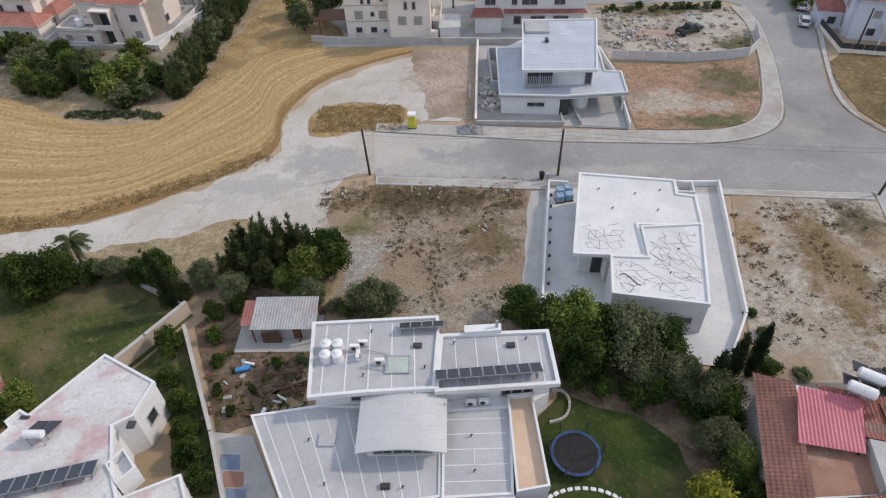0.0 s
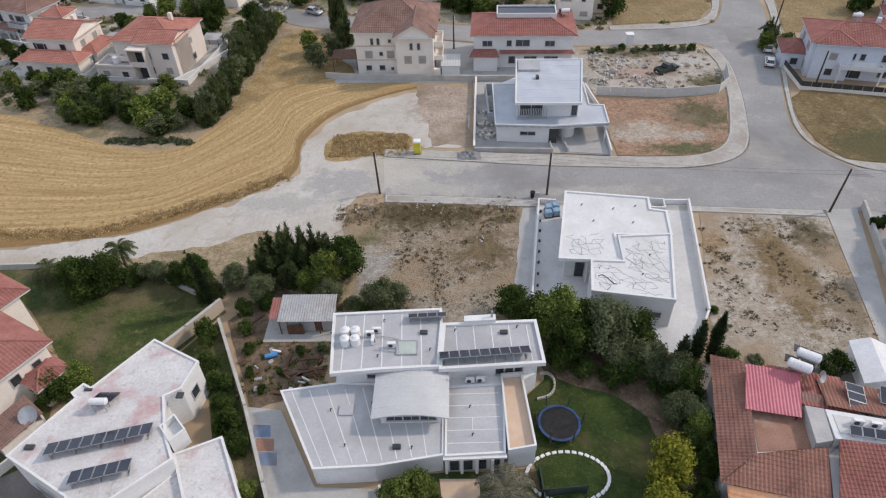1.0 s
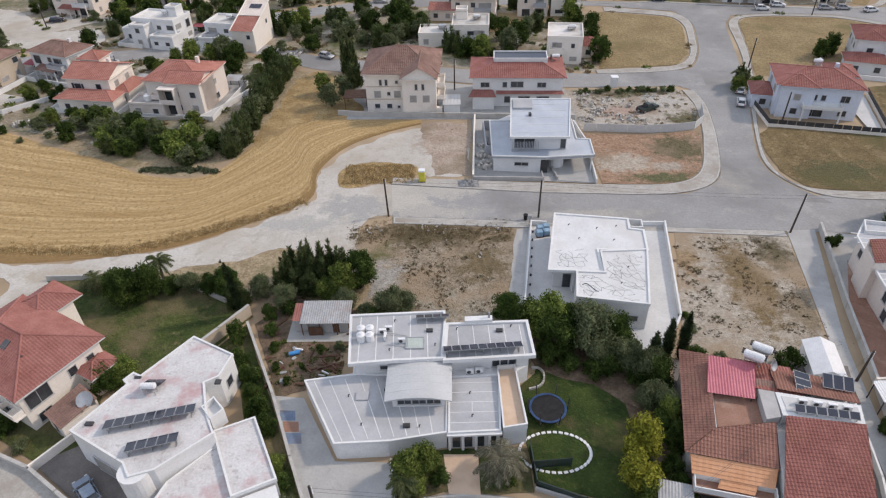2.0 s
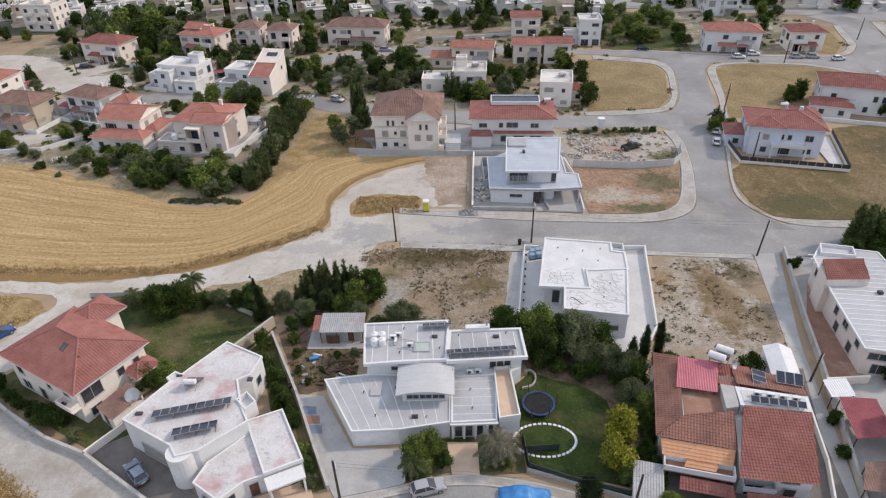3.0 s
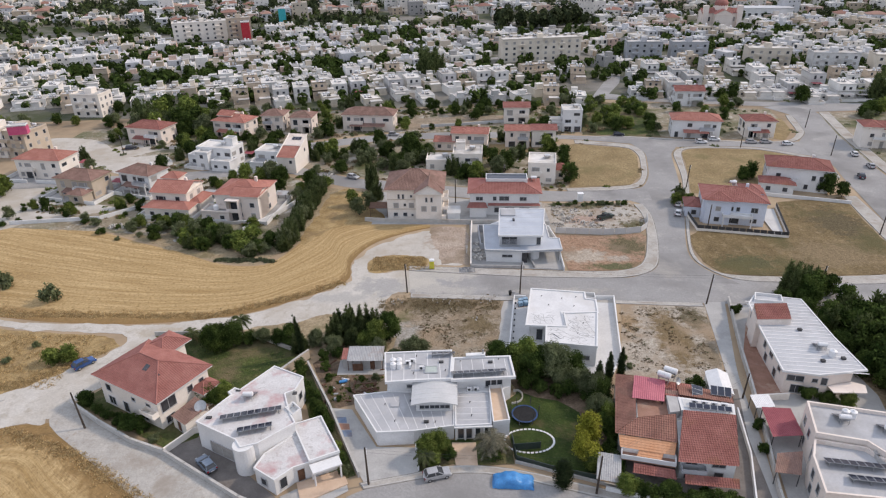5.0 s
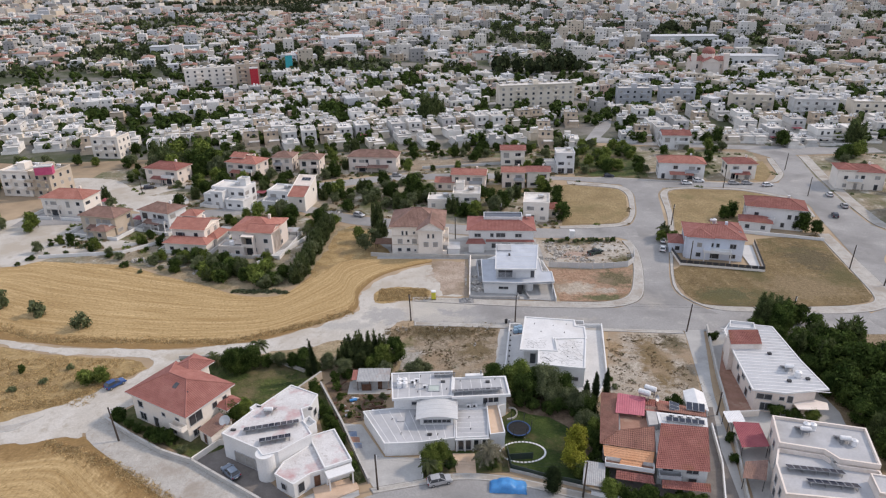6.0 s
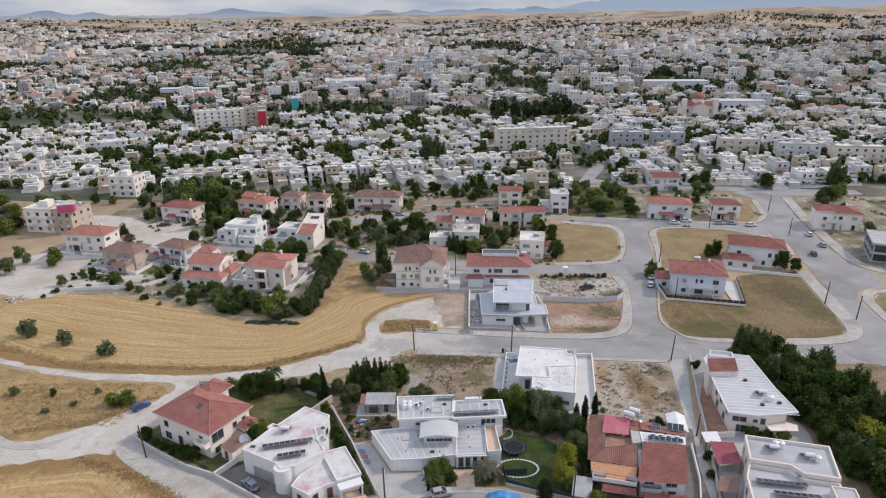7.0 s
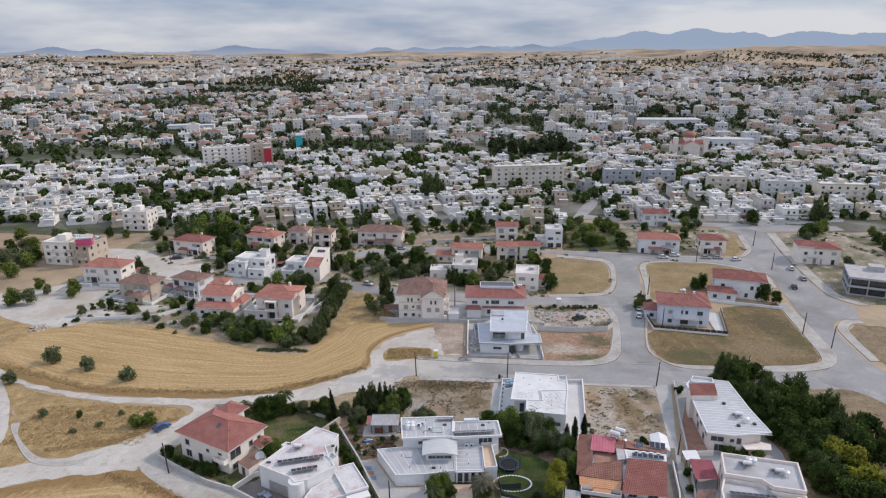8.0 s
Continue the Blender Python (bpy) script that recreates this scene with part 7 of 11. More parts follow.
def villa(x, y, w, d, rz, h, roof, wall, tile, label, rise=2.0, front=3, side=2, porch=None, wing=None, tank=True, floors=2, group="", more=()):
    """A house over a rectangle, its front to local -y; wing: (w, d, cx, cy, h, roof); porch: width of a tiled porch."""
    T = thing("house", x, y, label, "house", group, 0.0, rz)
    BUSY2.append((x, y, max(w, d) / 2 + 0.6))
    p = rect(w, d)
    walls(T, p, 0, h, M[wall])
    if roof == "flat":
        flat_roof(T, p, h, M["rowroof"], M[wall], 0.5, 0.22, 0.08)
    else:
        hip_roof(T, w, d, h + 0.1, rise, M[tile], 0.55, pitch=0.45, gable=roof == "gable", fascia=M[wall])
    fh = h / floors
    r = random.Random(int(abs(x) * 7 + abs(y) * 3))
    for f in range(floors):
        z = f * fh + 0.9
        for a, b, k in ((p[0], p[1], front), (p[1], p[2], side), (p[3], p[0], side)):
            L = math.dist(a, b)
            for i in range(k):
                if r.random() < 0.12:
                    continue
                ww = r.choice((0.8, 1.2, 1.2, 1.6, 2.2))
                tall = r.random() < 0.25
                window1(T, a, b, L * (i + 0.5) / k + r.uniform(-0.35, 0.35), z - (0.75 if tall else 0), min(ww, L / k * 0.6), 2.0 if tall else r.choice((1.0, 1.2, 1.3)))
    if front and floors > 1:
        bw, bx = min(w * 0.42, 5.0), r.choice((-1, 1)) * w * 0.22
        part("balcony", box(B(), bx - bw / 2, -d / 2 - 1.5, fh - 0.15, bx + bw / 2, -d / 2 + 0.02, fh), M[wall], T)
        part("balcony_wall", ring(B(), [(bx - bw / 2, -d / 2 - 1.5), (bx + bw / 2, -d / 2 - 1.5), (bx + bw / 2, -d / 2), (bx - bw / 2, -d / 2)], 0.1, fh, fh + 0.85), M[r.choice((wall, "white", "greywall"))], T)
        window1(T, p[0], p[1], w / 2 + bx, fh + 0.05, 2.2, 2.0)
        window1(T, p[0], p[1], w / 2 + bx, 0.15, 2.6, 2.1)
        for sx in (-1, 1):
            part("post", box(B(), bx + sx * (bw / 2 - 0.15) - 0.12, -d / 2 - 1.45, 0, bx + sx * (bw / 2 - 0.15) + 0.12, -d / 2 - 1.2, fh - 0.1), M[wall], T)
    if roof != "flat":
        part("chimney", box(B(), w * 0.2, d * 0.1, h, w * 0.2 + 0.7, d * 0.1 + 0.7, h + rise + 0.7), M[wall], T)
    if porch:
        bm = B()
        corrugated(bm, ((-porch / 2, -d / 2 - 2.6, 2.4), (porch / 2, -d / 2 - 2.6, 2.4), (porch / 2, -d / 2, 3.1), (-porch / 2, -d / 2, 3.1)), 0.45)
        part("porch_roof", bm, M[tile], T)
        for s in (-1, 0, 1):
            part("post", box(B(), s * (porch / 2 - 0.3) - 0.1, -d / 2 - 2.4, 0, s * (porch / 2 - 0.3) + 0.1, -d / 2 - 2.2, 2.5), M[wall], T)
    for ww, wd, cx, cy, wh, wr in ([wing] if wing else []) + list(more):
        q = rect(ww, wd, cx, cy)
        walls(T, q, 0, wh, M[wall], "wing_wall")
        if wr == "flat":
            flat_roof(T, q, wh, M["rowroof"], M[wall], 0.5, 0.2)
        else:
            hip_roof(T, ww, wd, wh + 0.08, 1.3, M[tile], 0.5, cx, cy, pitch=0.45, gable=wr == "gable", fascia=M[wall])
        row_of_windows(T, q[0], q[1], max(1, int(ww / 3.4)), 0.9, 1.2, 1.2)
        if wh > 5:
            row_of_windows(T, q[0], q[1], max(1, int(ww / 3.4)), 3.9, 1.2, 1.2)
    if y < 165 and x < -40:
        # paved yard behind a low wall with a gap for the gate
        a = radians(rz)
        turn = lambda px, py: (x + px * math.cos(a) - py * math.sin(a), y + px * math.sin(a) + py * math.cos(a))
        ex, ey = w / 2 + 3.0, d / 2 + 4.0
        patch("yard", [turn(-ex, -ey), turn(ex, -ey), turn(ex, ey), turn(-ex, ey)], 0.05 + 0.0007 * (abs(x) % 20), M["yard"], "grey paved yard round a villa", "yard", 0.0, False)
        run_wall("garden_wall", [turn(1.2, -ey), turn(ex, -ey), turn(ex, ey), turn(-ex, ey), turn(-ex, -ey), turn(-2.0, -ey)], 1.15, 0.2, M["white"], "white rendered garden wall round a villa's yard")
        bm = B()
        corrugated(bm, ((ex - 4.2, ey - 3.4, 2.3), (ex - 0.4, ey - 3.4, 2.3), (ex - 0.4, ey - 0.4, 2.6), (ex - 4.2, ey - 0.4, 2.6)), 0.3, 0.05)
        S = thing("car_shelter", x, y, "sheet-roofed shelter in a villa's yard", "shelter", "yard shelters", rz=rz)
        part("roof", bm, M[r.choice(("marooncloth", "rustroof", "tilebrown"))], S)
        for px, py in ((ex - 4.0, ey - 3.2), (ex - 0.6, ey - 3.2), (ex - 4.0, ey - 0.6), (ex - 0.6, ey - 0.6)):
            part("post", box(B(), px - 0.06, py - 0.06, 0, px + 0.06, py + 0.06, 2.4), M["darkmetal"], S)
    if tank and roof == "flat":
        a = math.radians(rz)
        heater(x + 1.5 * math.cos(a), y + 1.5 * math.sin(a), h + 0.05, rz)
    return T


villa(-115, 133, 13, 8, -14, 5.9, "hip", "sand", "tilebrown", "two-storey sand-coloured house with brown tile roof", 2.0, 3, 2, 6.5, (5, 4, 3.5, -6.2, 2.8, "hip"))
villa(-98, 137, 12, 8, -22, 5.8, "hip", "white", "tilebrown", "white two-storey house with brown tile roof and porch", 1.8, 3, 2, 7)
villa(-81, 120.4, 10.4, 9.4, -9, 6.4, "gable", "cream", "tilelight", "cream house with stepped terracotta roofs", 1.9, 2, 2, None, (13.4, 4.6, 0.6, -6.0, 3.2, "hip"), more=((4.6, 4.2, -2.6, 3.6, 8.4, "hip"), (3.2, 7.0, 6.6, 0.2, 3.2, "hip")))
villa(-60.6, 118.0, 13, 11.4, -8, 6.8, "hip", "pinkwall", "tilelight", "two-storey pinkish house with terracotta hipped roof", 2.3, 1, 1, None, (8, 5, -5.4, -6.8, 2.9, "flat"), more=((7.4, 7.0, 2.8, -3.4, 7.0, "gable"),))
villa(-81, 159.5, 13, 8, -15, 6.3, "flat", "white", "tile", "white modern house of stacked flat-roofed boxes", 0, 4, 2, None, (7, 5, 4.5, -5.4, 3.2, "flat"), more=((4.4, 6.0, -8.2, -1.0, 3.3, "flat"), (4.6, 4.4, -2.6, -5.2, 5.6, "flat"), (3.4, 3.2, 3.2, 2.0, 8.4, "flat")))
villa(-62.6, 156.4, 8.0, 8, -12, 5.8, "flat", "white", "tile", "white modern house with balconies", 0, 2, 2, None, (5, 4, -2, -5.4, 3.0, "flat"))


def slope_house(x, y, rz):
    """A narrow tall house under one long slope, with solar panels near the top."""
    T = thing("house", x, y, "narrow beige house under one steep pinkish roof slope", "house", rz=rz)
    BUSY2.append((x, y, 6.5))
    bm = B()
    vs = [bm.verts.new((px, py, pz)) for px in (-3.1, 3.1) for py, pz in ((-5.5, 0), (6.5, 0), (6.5, 9.4), (-5.5, 5.4))]
    for q in ((0, 1, 2, 3), (7, 6, 5, 4), (0, 3, 7, 4), (1, 5, 6, 2), (3, 2, 6, 7)):
        bm.faces.new([vs[k] for k in q])
    bmesh.ops.recalc_face_normals(bm, faces=bm.faces)
    part("wall", bm, M["cream"], T)
    for y0, z0, y1, z1, mt in ((-5.9, 5.45, 0.2, 7.45, "tilelight"), (0.3, 7.6, 6.8, 9.75, "pinkwall")):
        bm = B()
        corrugated(bm, ((-3.3, y0, z0), (3.3, y0, z0), (3.3, y1, z1), (-3.3, y1, z1)), 0.45)
        part("roof", bm, M[mt], T)
    for k in range(3):
        bm = B()
        box(bm, -0.5, -0.85, 0, 0.5, 0.85, 0.05, Matrix.Translation((-0.6 + k * 1.1, 4.0, 9.0)) @ Matrix.Rotation(radians(18.3), 4, "X"))
        part("solar_panel", bm, M["panel"], T)
    for px in (-3.2, 3.2):
        bm = B()
        tube(bm, (px, -5.9, 5.6), (px, 6.8, 9.85), 0.16, 6)
        part("verge", bm, M["cream"], T)
    p = [(-3.1, -5.5), (3.1, -5.5), (3.1, 6.5), (-3.1, 6.5)]
    window1(T, p[0], p[1], 2.0, 0.1, 1.4, 2.1)
    window1(T, p[0], p[1], 4.6, 3.4, 0.9, 1.0)
    window1(T, p[1], p[2], 8.6, 5.0, 0.8, 1.0)
    part("car_port", box(B(), -7.4, -4.6, 2.5, -3.1, 0.6, 2.75), M["cream"], T)
    for py in (-4.4, 0.4):
        part("post", box(B(), -7.3, py - 0.1, 0, -7.1, py + 0.1, 2.5), M["cream"], T)


slope_house(-55.0, 153.6, -10)
villa(-116, 187, 15, 9, -16, 5.9, "hip", "pinkwall", "tile", "pinkish villa with terracotta roofs among trees", 2.0, 3, 2, 8)
villa(-86, 194, 14, 9, -18, 6.0, "hip", "pinkwall", "tilelight", "pinkish house with terracotta roofs on three levels", 2.0, 3, 2, 9, (6, 6, -3, 1, 7.6, "gable"))
villa(-72, 201.5, 8.5, 8, -6, 6.0, "hip", "pinkwall", "tilebrown", "pinkish house with brown tile roof", 1.8, 2, 2, group="paired houses")
villa(-60, 198, 8.5, 8, -6, 6.0, "hip", "pinkwall", "tilebrown", "pinkish house with brown tile roof", 1.8, 2, 2, group="paired houses")
villa(-34, 199.6, 20, 8.5, -7, 6.2, "hip", "pinkwall", "tilebrown", "long pinkish house with a brown hipped roof", 2.2, 4, 2, 14)
villa(-5.6, 152, 9, 7, -3, 3.4, "flat", "cream", "tile", "low flat-roofed cream house", 0, 2, 2, floors=1)
villa(3.4, 150.4, 9.4, 9, -3, 6.2, "flat", "cream", "tile", "two-storey cream house with flat roof", 0, 3, 2, more=((3.0, 3.0, -2.4, 2.4, 8.4, "flat"), (4.0, 3.4, 2.2, -5.4, 3.2, "flat")))
villa(5.0, 172.6, 12.5, 7.6, -8, 6.2, "gable", "pinkwall", "tilelight", "pinkish house with low terracotta gable", 1.3, 3, 2, None, (7, 6, -9, -1, 3.0, "gable"))
villa(22, 175.6, 8.6, 7, -4, 6.0, "gable", "pinkwall", "tilelight", "pinkish house with low terracotta roof", 1.2, 2, 2, group="roadside houses")
villa(31.4, 175.2, 8.4, 7, -4, 6.2, "gable", "cream", "tilered", "cream house with red roof", 1.2, 2, 2, group="roadside houses")
villa(26.4, 140.4, 8.4, 10, -8, 6.4, "flat", "cream", "tile", "cream two-storey house with cluttered flat roof", 0, 2, 3, None, (4, 5, 6, 2, 3.0, "hip"))
villa(24.6, 206.6, 10, 7.6, -4, 6.4, "gable", "cream", "tilered", "cream house with red roof behind a road", 1.3, 2, 2)
villa(44.6, 194, 7.4, 8, -4, 8.2, "flat", "white", "tile", "tall narrow white house with roof room", 0, 2, 2, None, (7, 8, -7, 1, 3.2, "flat"), True, 3)
villa(89, 184.6, 17, 9, -11, 6.4, "hip", "white", "tilelight", "white and grey house with terracotta roof", 1.9, 4, 2, 9)
villa(101, 229.4, 12, 8, -6, 6.4, "gable", "white", "tile", "white house with terracotta roof", 1.6, 3, 2)
villa(111.8, 183.6, 10.6, 8, -6, 6.0, "hip", "cream", "tile", "cream house with red hipped roof beside a field", 1.6, 2, 2, 6)
villa(151, 170, 14, 11, -14, 6.6, "hip", "cream", "tile", "pale house with red hipped roof at the road", 1.6, 3, 2, None, (6, 8, -6, -2, 7.4, "hip"))
villa(-136, 150.6, 16, 9, -8, 6.4, "hip", "cream", "tilelight", "long cream house with terracotta roof and dormers", 2.2, 4, 2)


def loggia(x, y, rz, w, z0, z1):
    """Recessed balcony of a villa: dark back wall, slab, posts and parapet before the front."""
    T = thing("loggia", x, y, "shaded two-level loggia on a villa's front", "loggia", rz=rz)
    part("back_wall", box(B(), -w / 2, 1.5, z0, w / 2, 1.6, z1), M["sand"], T)
    part("roof_slab", box(B(), -w / 2 - 0.2, -0.2, z1, w / 2 + 0.2, 1.7, z1 + 0.2), M["pinkwall"], T)
    mid = (z0 + z1) / 2
    part("floor_slab", box(B(), -w / 2, -0.1, mid - 0.2, w / 2, 1.6, mid), M["pinkwall"], T)
    part("parapet", box(B(), -w / 2, -0.1, mid, w / 2, 0.02, mid + 0.85), M["pinkwall"], T)
    for sx in (-1, 1):
        part("side_wall", box(B(), sx * w / 2 - 0.12, -0.12, z0, sx * w / 2 + 0.12, 1.6, z1), M["pinkwall"], T)
    part("glass_door", box(B(), -w * 0.3, 1.42, mid + 0.05, w * 0.3, 1.5, mid + 2.1), M["glass"], T)
    part("glass_door", box(B(), -w * 0.3, 1.42, z0 + 0.05, w * 0.3, 1.5, z0 + 2.1), M["glass"], T)


loggia(-62.2, 109.4, -8, 3.4, 0.0, 6.2)
round_tank(-67.4, 111.6, 3.0, 0.7, 1.2, "white water tank on a flat porch roof")


def corner_villas():
    T = villa(73.4, 109, 15.6, 10.6, -14, 6.6, "hip", "bluewhite", "tilered", "bluish-white two-storey house with red hipped roofs", 2.0, 0, 2, more=((6.4, 5.6, -4.0, -3.2, 6.7, "hip"), (5.0, 6.0, 4.6, 2.6, 7.3, "hip"), (4.4, 6.0, -9.4, 0.6, 3.0, "hip")))
    p = rect(15.6, 10.6)
    for s, z, w, h in ((2.2, 0.9, 1.5, 1.0), (3.6, 3.8, 1.6, 1.3), (7.2, 3.9, 0.8, 1.1), (8.8, 3.9, 0.8, 1.1), (12.8, 3.8, 1.6, 1.3), (7.6, 0.4, 3.6, 1.9), (13, 0.9, 1.5, 1.1)):
        window(T, p[0], p[1], s, z, w, h)
    part("balcony", box(B(), -2.8, -7.4, 2.7, 4.6, -5.3, 2.95), M["white"], T)
    part("balcony_wall", ring(B(), [(-2.8, -7.4), (4.6, -7.4), (4.6, -5.3), (-2.8, -5.3)], 0.14, 2.9, 3.5), M["white"], T)
    for x in (-2.6, 4.3):
        part("post", box(B(), x, -7.3, 0, x + 0.3, -7.0, 2.7), M["white"], T)
    heater(73.6, 110.6, 8.2, -14)
    round_tank(74.6, 112.0, 8.0, 0.6, 1.2)
    run_wall("fence_wall", [(62.4, 112), (62.0, 100.4), (83.2, 95.2), (88.6, 114.6)], 0.7, 0.22, M["cream"], "cream garden wall with dark railing")
    F = thing("fence", 62, 100.4, "dark solid metal railing on a garden wall", "fence", z=0.7)
    for a, b in (((62.4, 112), (62.0, 100.4)), ((62.0, 100.4), (83.2, 95.2)), ((83.2, 95.2), (88.6, 114.6))):
        a, b = Vector(off(F, [a])[0]), Vector(off(F, [b])[0])
        n = int((b - a).length / 1.6)
        for i in range(n):
            p0, p1 = a.lerp(b, i / n), a.lerp(b, (i + 0.94) / n)
            d = (p1 - p0).normalized()
            e = Vector((-d.y, d.x)) * 0.03
            part("panel", prism(B(), [tuple(p0 - e), tuple(p1 - e), tuple(p1 + e), tuple(p0 + e)], 0.02, 0.95), M["darkmetal"], F)
    patch("pool_terrace", [(80.6, 97.2), (82.8, 96.6), (87.4, 113), (82.6, 114)], 0.3, M["fresh"], "pale raised side terrace", "terrace", 0.0, False)
    T = villa(101.6, 131.6, 17, 9.6, -20, 6.8, "hip", "white", "tile", "large white house with brownish red hipped roof", 2.0, 0, 3, None, (9.0, 5.0, -5.6, -6.6, 3.0, "hip"), more=((5.4, 5.4, -5.4, -2.6, 6.9, "hip"),))
    p = rect(17, 9.6)
    for s, z in ((2.6, 3.8), (12.6, 3.6), (14.6, 3.6), (3.4, 0.8), (11, 0.8), (14.5, 0.8)):
        window(T, p[0], p[1], s, z, 1.0, 1.4)
    part("balcony_wall", ring(B(), [(-5.6, -6.6), (0, -6.6), (0, -4.9), (-5.6, -4.9)], 0.14, 2.9, 3.9), M["white"], T)
    run_wall("garden_wall", [(86.4, 124.8), (91.6, 122.8), (110.6, 116.4)], 1.0, 0.25, M["white"], "white garden wall beside the field")


corner_villas()


def frame_building():
    """The unfinished concrete frame by the road."""
    T = thing("building_frame", 152, 134, "unfinished grey concrete building frame with open floors", "building", rz=-24)
    for lv in range(3):
        part("slab", box(B(), -9, -8, lv * 3.2 + (0.0 if lv else 0.1), 9, 8, lv * 3.2 + 0.3), M["concrete"], T)
        if lv < 2:
            for i in range(4):
                for j in range(4):
                    part("column", box(B(), -8.6 + i * 5.6, -7.6 + j * 4.9, lv * 3.2 + 0.3, -8.2 + i * 5.6, -7.2 + j * 4.9, lv * 3.2 + 3.2), M["concrete"], T)
    for lv in range(2):
        for x0, y0, x1, y1 in ((-8.4, -7.0, 8.4, -6.9), (-8.5, -7.0, -8.4, 7.2), (8.4, -7.0, 8.5, 7.2)):
            part("glazing", box(B(), x0, y0, lv * 3.2 + 0.3, x1, y1, lv * 3.2 + 3.2), M["glass"], T, "dark glazing between columns")
        part("balcony_wall", ring(B(), rect(18.4, 16.4), 0.12, lv * 3.2 + 3.0, lv * 3.2 + 3.7), M["greywall"], T)
    part("core", box(B(), -2, 2, 0.3, 3, 6, 8.6), M["concrete"], T)
    part("scaffold_wall", box(B(), -9, 7.4, 0.3, 9, 7.6, 6.4), M["shutter"], T)


frame_building()


def apartment(x, y, w, d, rz, floors, wall="cream", n=6, label="cream apartment block with rows of windows and roof tanks"):
    T = thing("apartment_block", x, y, label, "apartment block", "apartment blocks", 0.0, rz)
    h = floors * 3.0 + 0.4
    p = rect(w, d)
    walls(T, p, 0, h, M[wall])
    flat_roof(T, p, h, M["rowroof"], M[wall], 0.6, 0.25)
    part("stair_head", box(B(), -1.6, -1.5, h, 1.6, 2.5, h + 2.3), M[wall], T)
    for f in range(floors):
        row_of_windows(T, p[0], p[1], n, f * 3.0 + 1.0, 1.3, 1.3)
        row_of_windows(T, p[1], p[2], 3, f * 3.0 + 1.0, 1.0, 1.3)
        if f:
            for s in (-0.25, 0.25):
                part("balcony", box(B(), s * w - 1.6, -d / 2 - 1.1, f * 3.0, s * w + 1.6, -d / 2, f * 3.0 + 0.9), M[wall], T)
    for i in range(n):
        q = Matrix.Rotation(radians(rz), 4, "Z") @ Vector(((i + 0.5) / n * w - w / 2, 2.0 + (i % 2), 0))
        heater(x + q.x, y + q.y, h + 0.05, rz)
    return T


apartment(50, 336, 46, 11, 8, 4, "rowcream", 10, "cream apartment block with rows of windows and roof tanks")
apartment(110, 336, 20, 10, -6, 3, "greywall", 5, "grey apartment block with roof tanks")
apartment(135, 333, 20, 10, -6, 3, "greywall", 5, "grey apartment block with roof tanks")
apartment(170, 310, 22, 11, -10, 3, "rowcream", 5)
apartment(197, 294, 22, 11, -10, 3, "rowgrey", 5)
apartment(226, 285, 26, 11, -10, 3, "rowcream", 6)
apartment(-166, 175, 12, 12, -8, 3, "cream", 3)
apartment(-156, 173, 11, 11, -14, 3, "sand", 3, "sand-coloured apartment block with balconies")
apartment(-158, 227, 13, 10, -6, 3, "cream", 3)
apartment(-178, 430, 40, 12, 20, 4, "cream", 8)
apartment(-150, 424, 16, 12, 20, 5, "sand", 4, "sand-coloured apartment block with roof tanks")
for nm, x, y, w, d, h, c, lab in (("tower", -142, 412, 5.5, 7, 14, "red", "bright red painted stair tower of an apartment block"), ("tower", -134, 487, 5.5, 7, 14, "teal", "teal painted tower of an apartment block"), ("roof_room", -153, 166.4, 6, 3, 3.0, "magenta", "magenta painted roof room")):
    T = thing(nm, x, y, lab, "building", z=9.4 if nm == "roof_room" else 0.0, rz=15)
    walls(T, rect(w, d), 0, h, M[c])
    flat_roof(T, rect(w, d), h, M["rowroof"], M["white"], 0.4, 0.25)


def church():
    T = thing("church", 198, 455, "pinkish stone church with a red dome and red roofs", "church", rz=-6)
    walls(T, rect(28, 12), 0, 9.5, M["pinkwall"])
    walls(T, rect(12, 24), 0, 9.5, M["pinkwall"], "transept_wall")
    hip_roof(T, 28, 12, 9.5, 3.0, M["tilered"], 0.5, gable=True, pitch=0.6, fascia=M["pinkwall"])
    hip_roof(T, 12, 24, 9.5, 3.0, M["tilered"], 0.5, gable=True, pitch=0.6, fascia=M["pinkwall"])
    part("drum", tube(B(), (0, 0, 11), (0, 0, 15.5), 4.6, 16), M["pinkwall"], T)
    bm = B()
    bmesh.ops.create_uvsphere(bm, u_segments=20, v_segments=10, radius=4.8)
    bmesh.ops.scale(bm, verts=bm.verts, vec=(1, 1, 0.8))
    bmesh.ops.translate(bm, verts=bm.verts, vec=(0, 0, 15.6))
    part("dome", bm, M["tilered"], T, "red dome")
    for sx in (-1, 1):
        part("bell_tower", box(B(), sx * 12 - 1.8, -8, 0, sx * 12 + 1.8, -4.4, 15), M["pinkwall"], T)
    p = rect(28, 12)
    row_of_windows(T, p[0], p[1], 8, 4, 1.2, 3)


church()

# ---- terraces of row houses ----
ROT = 18.0


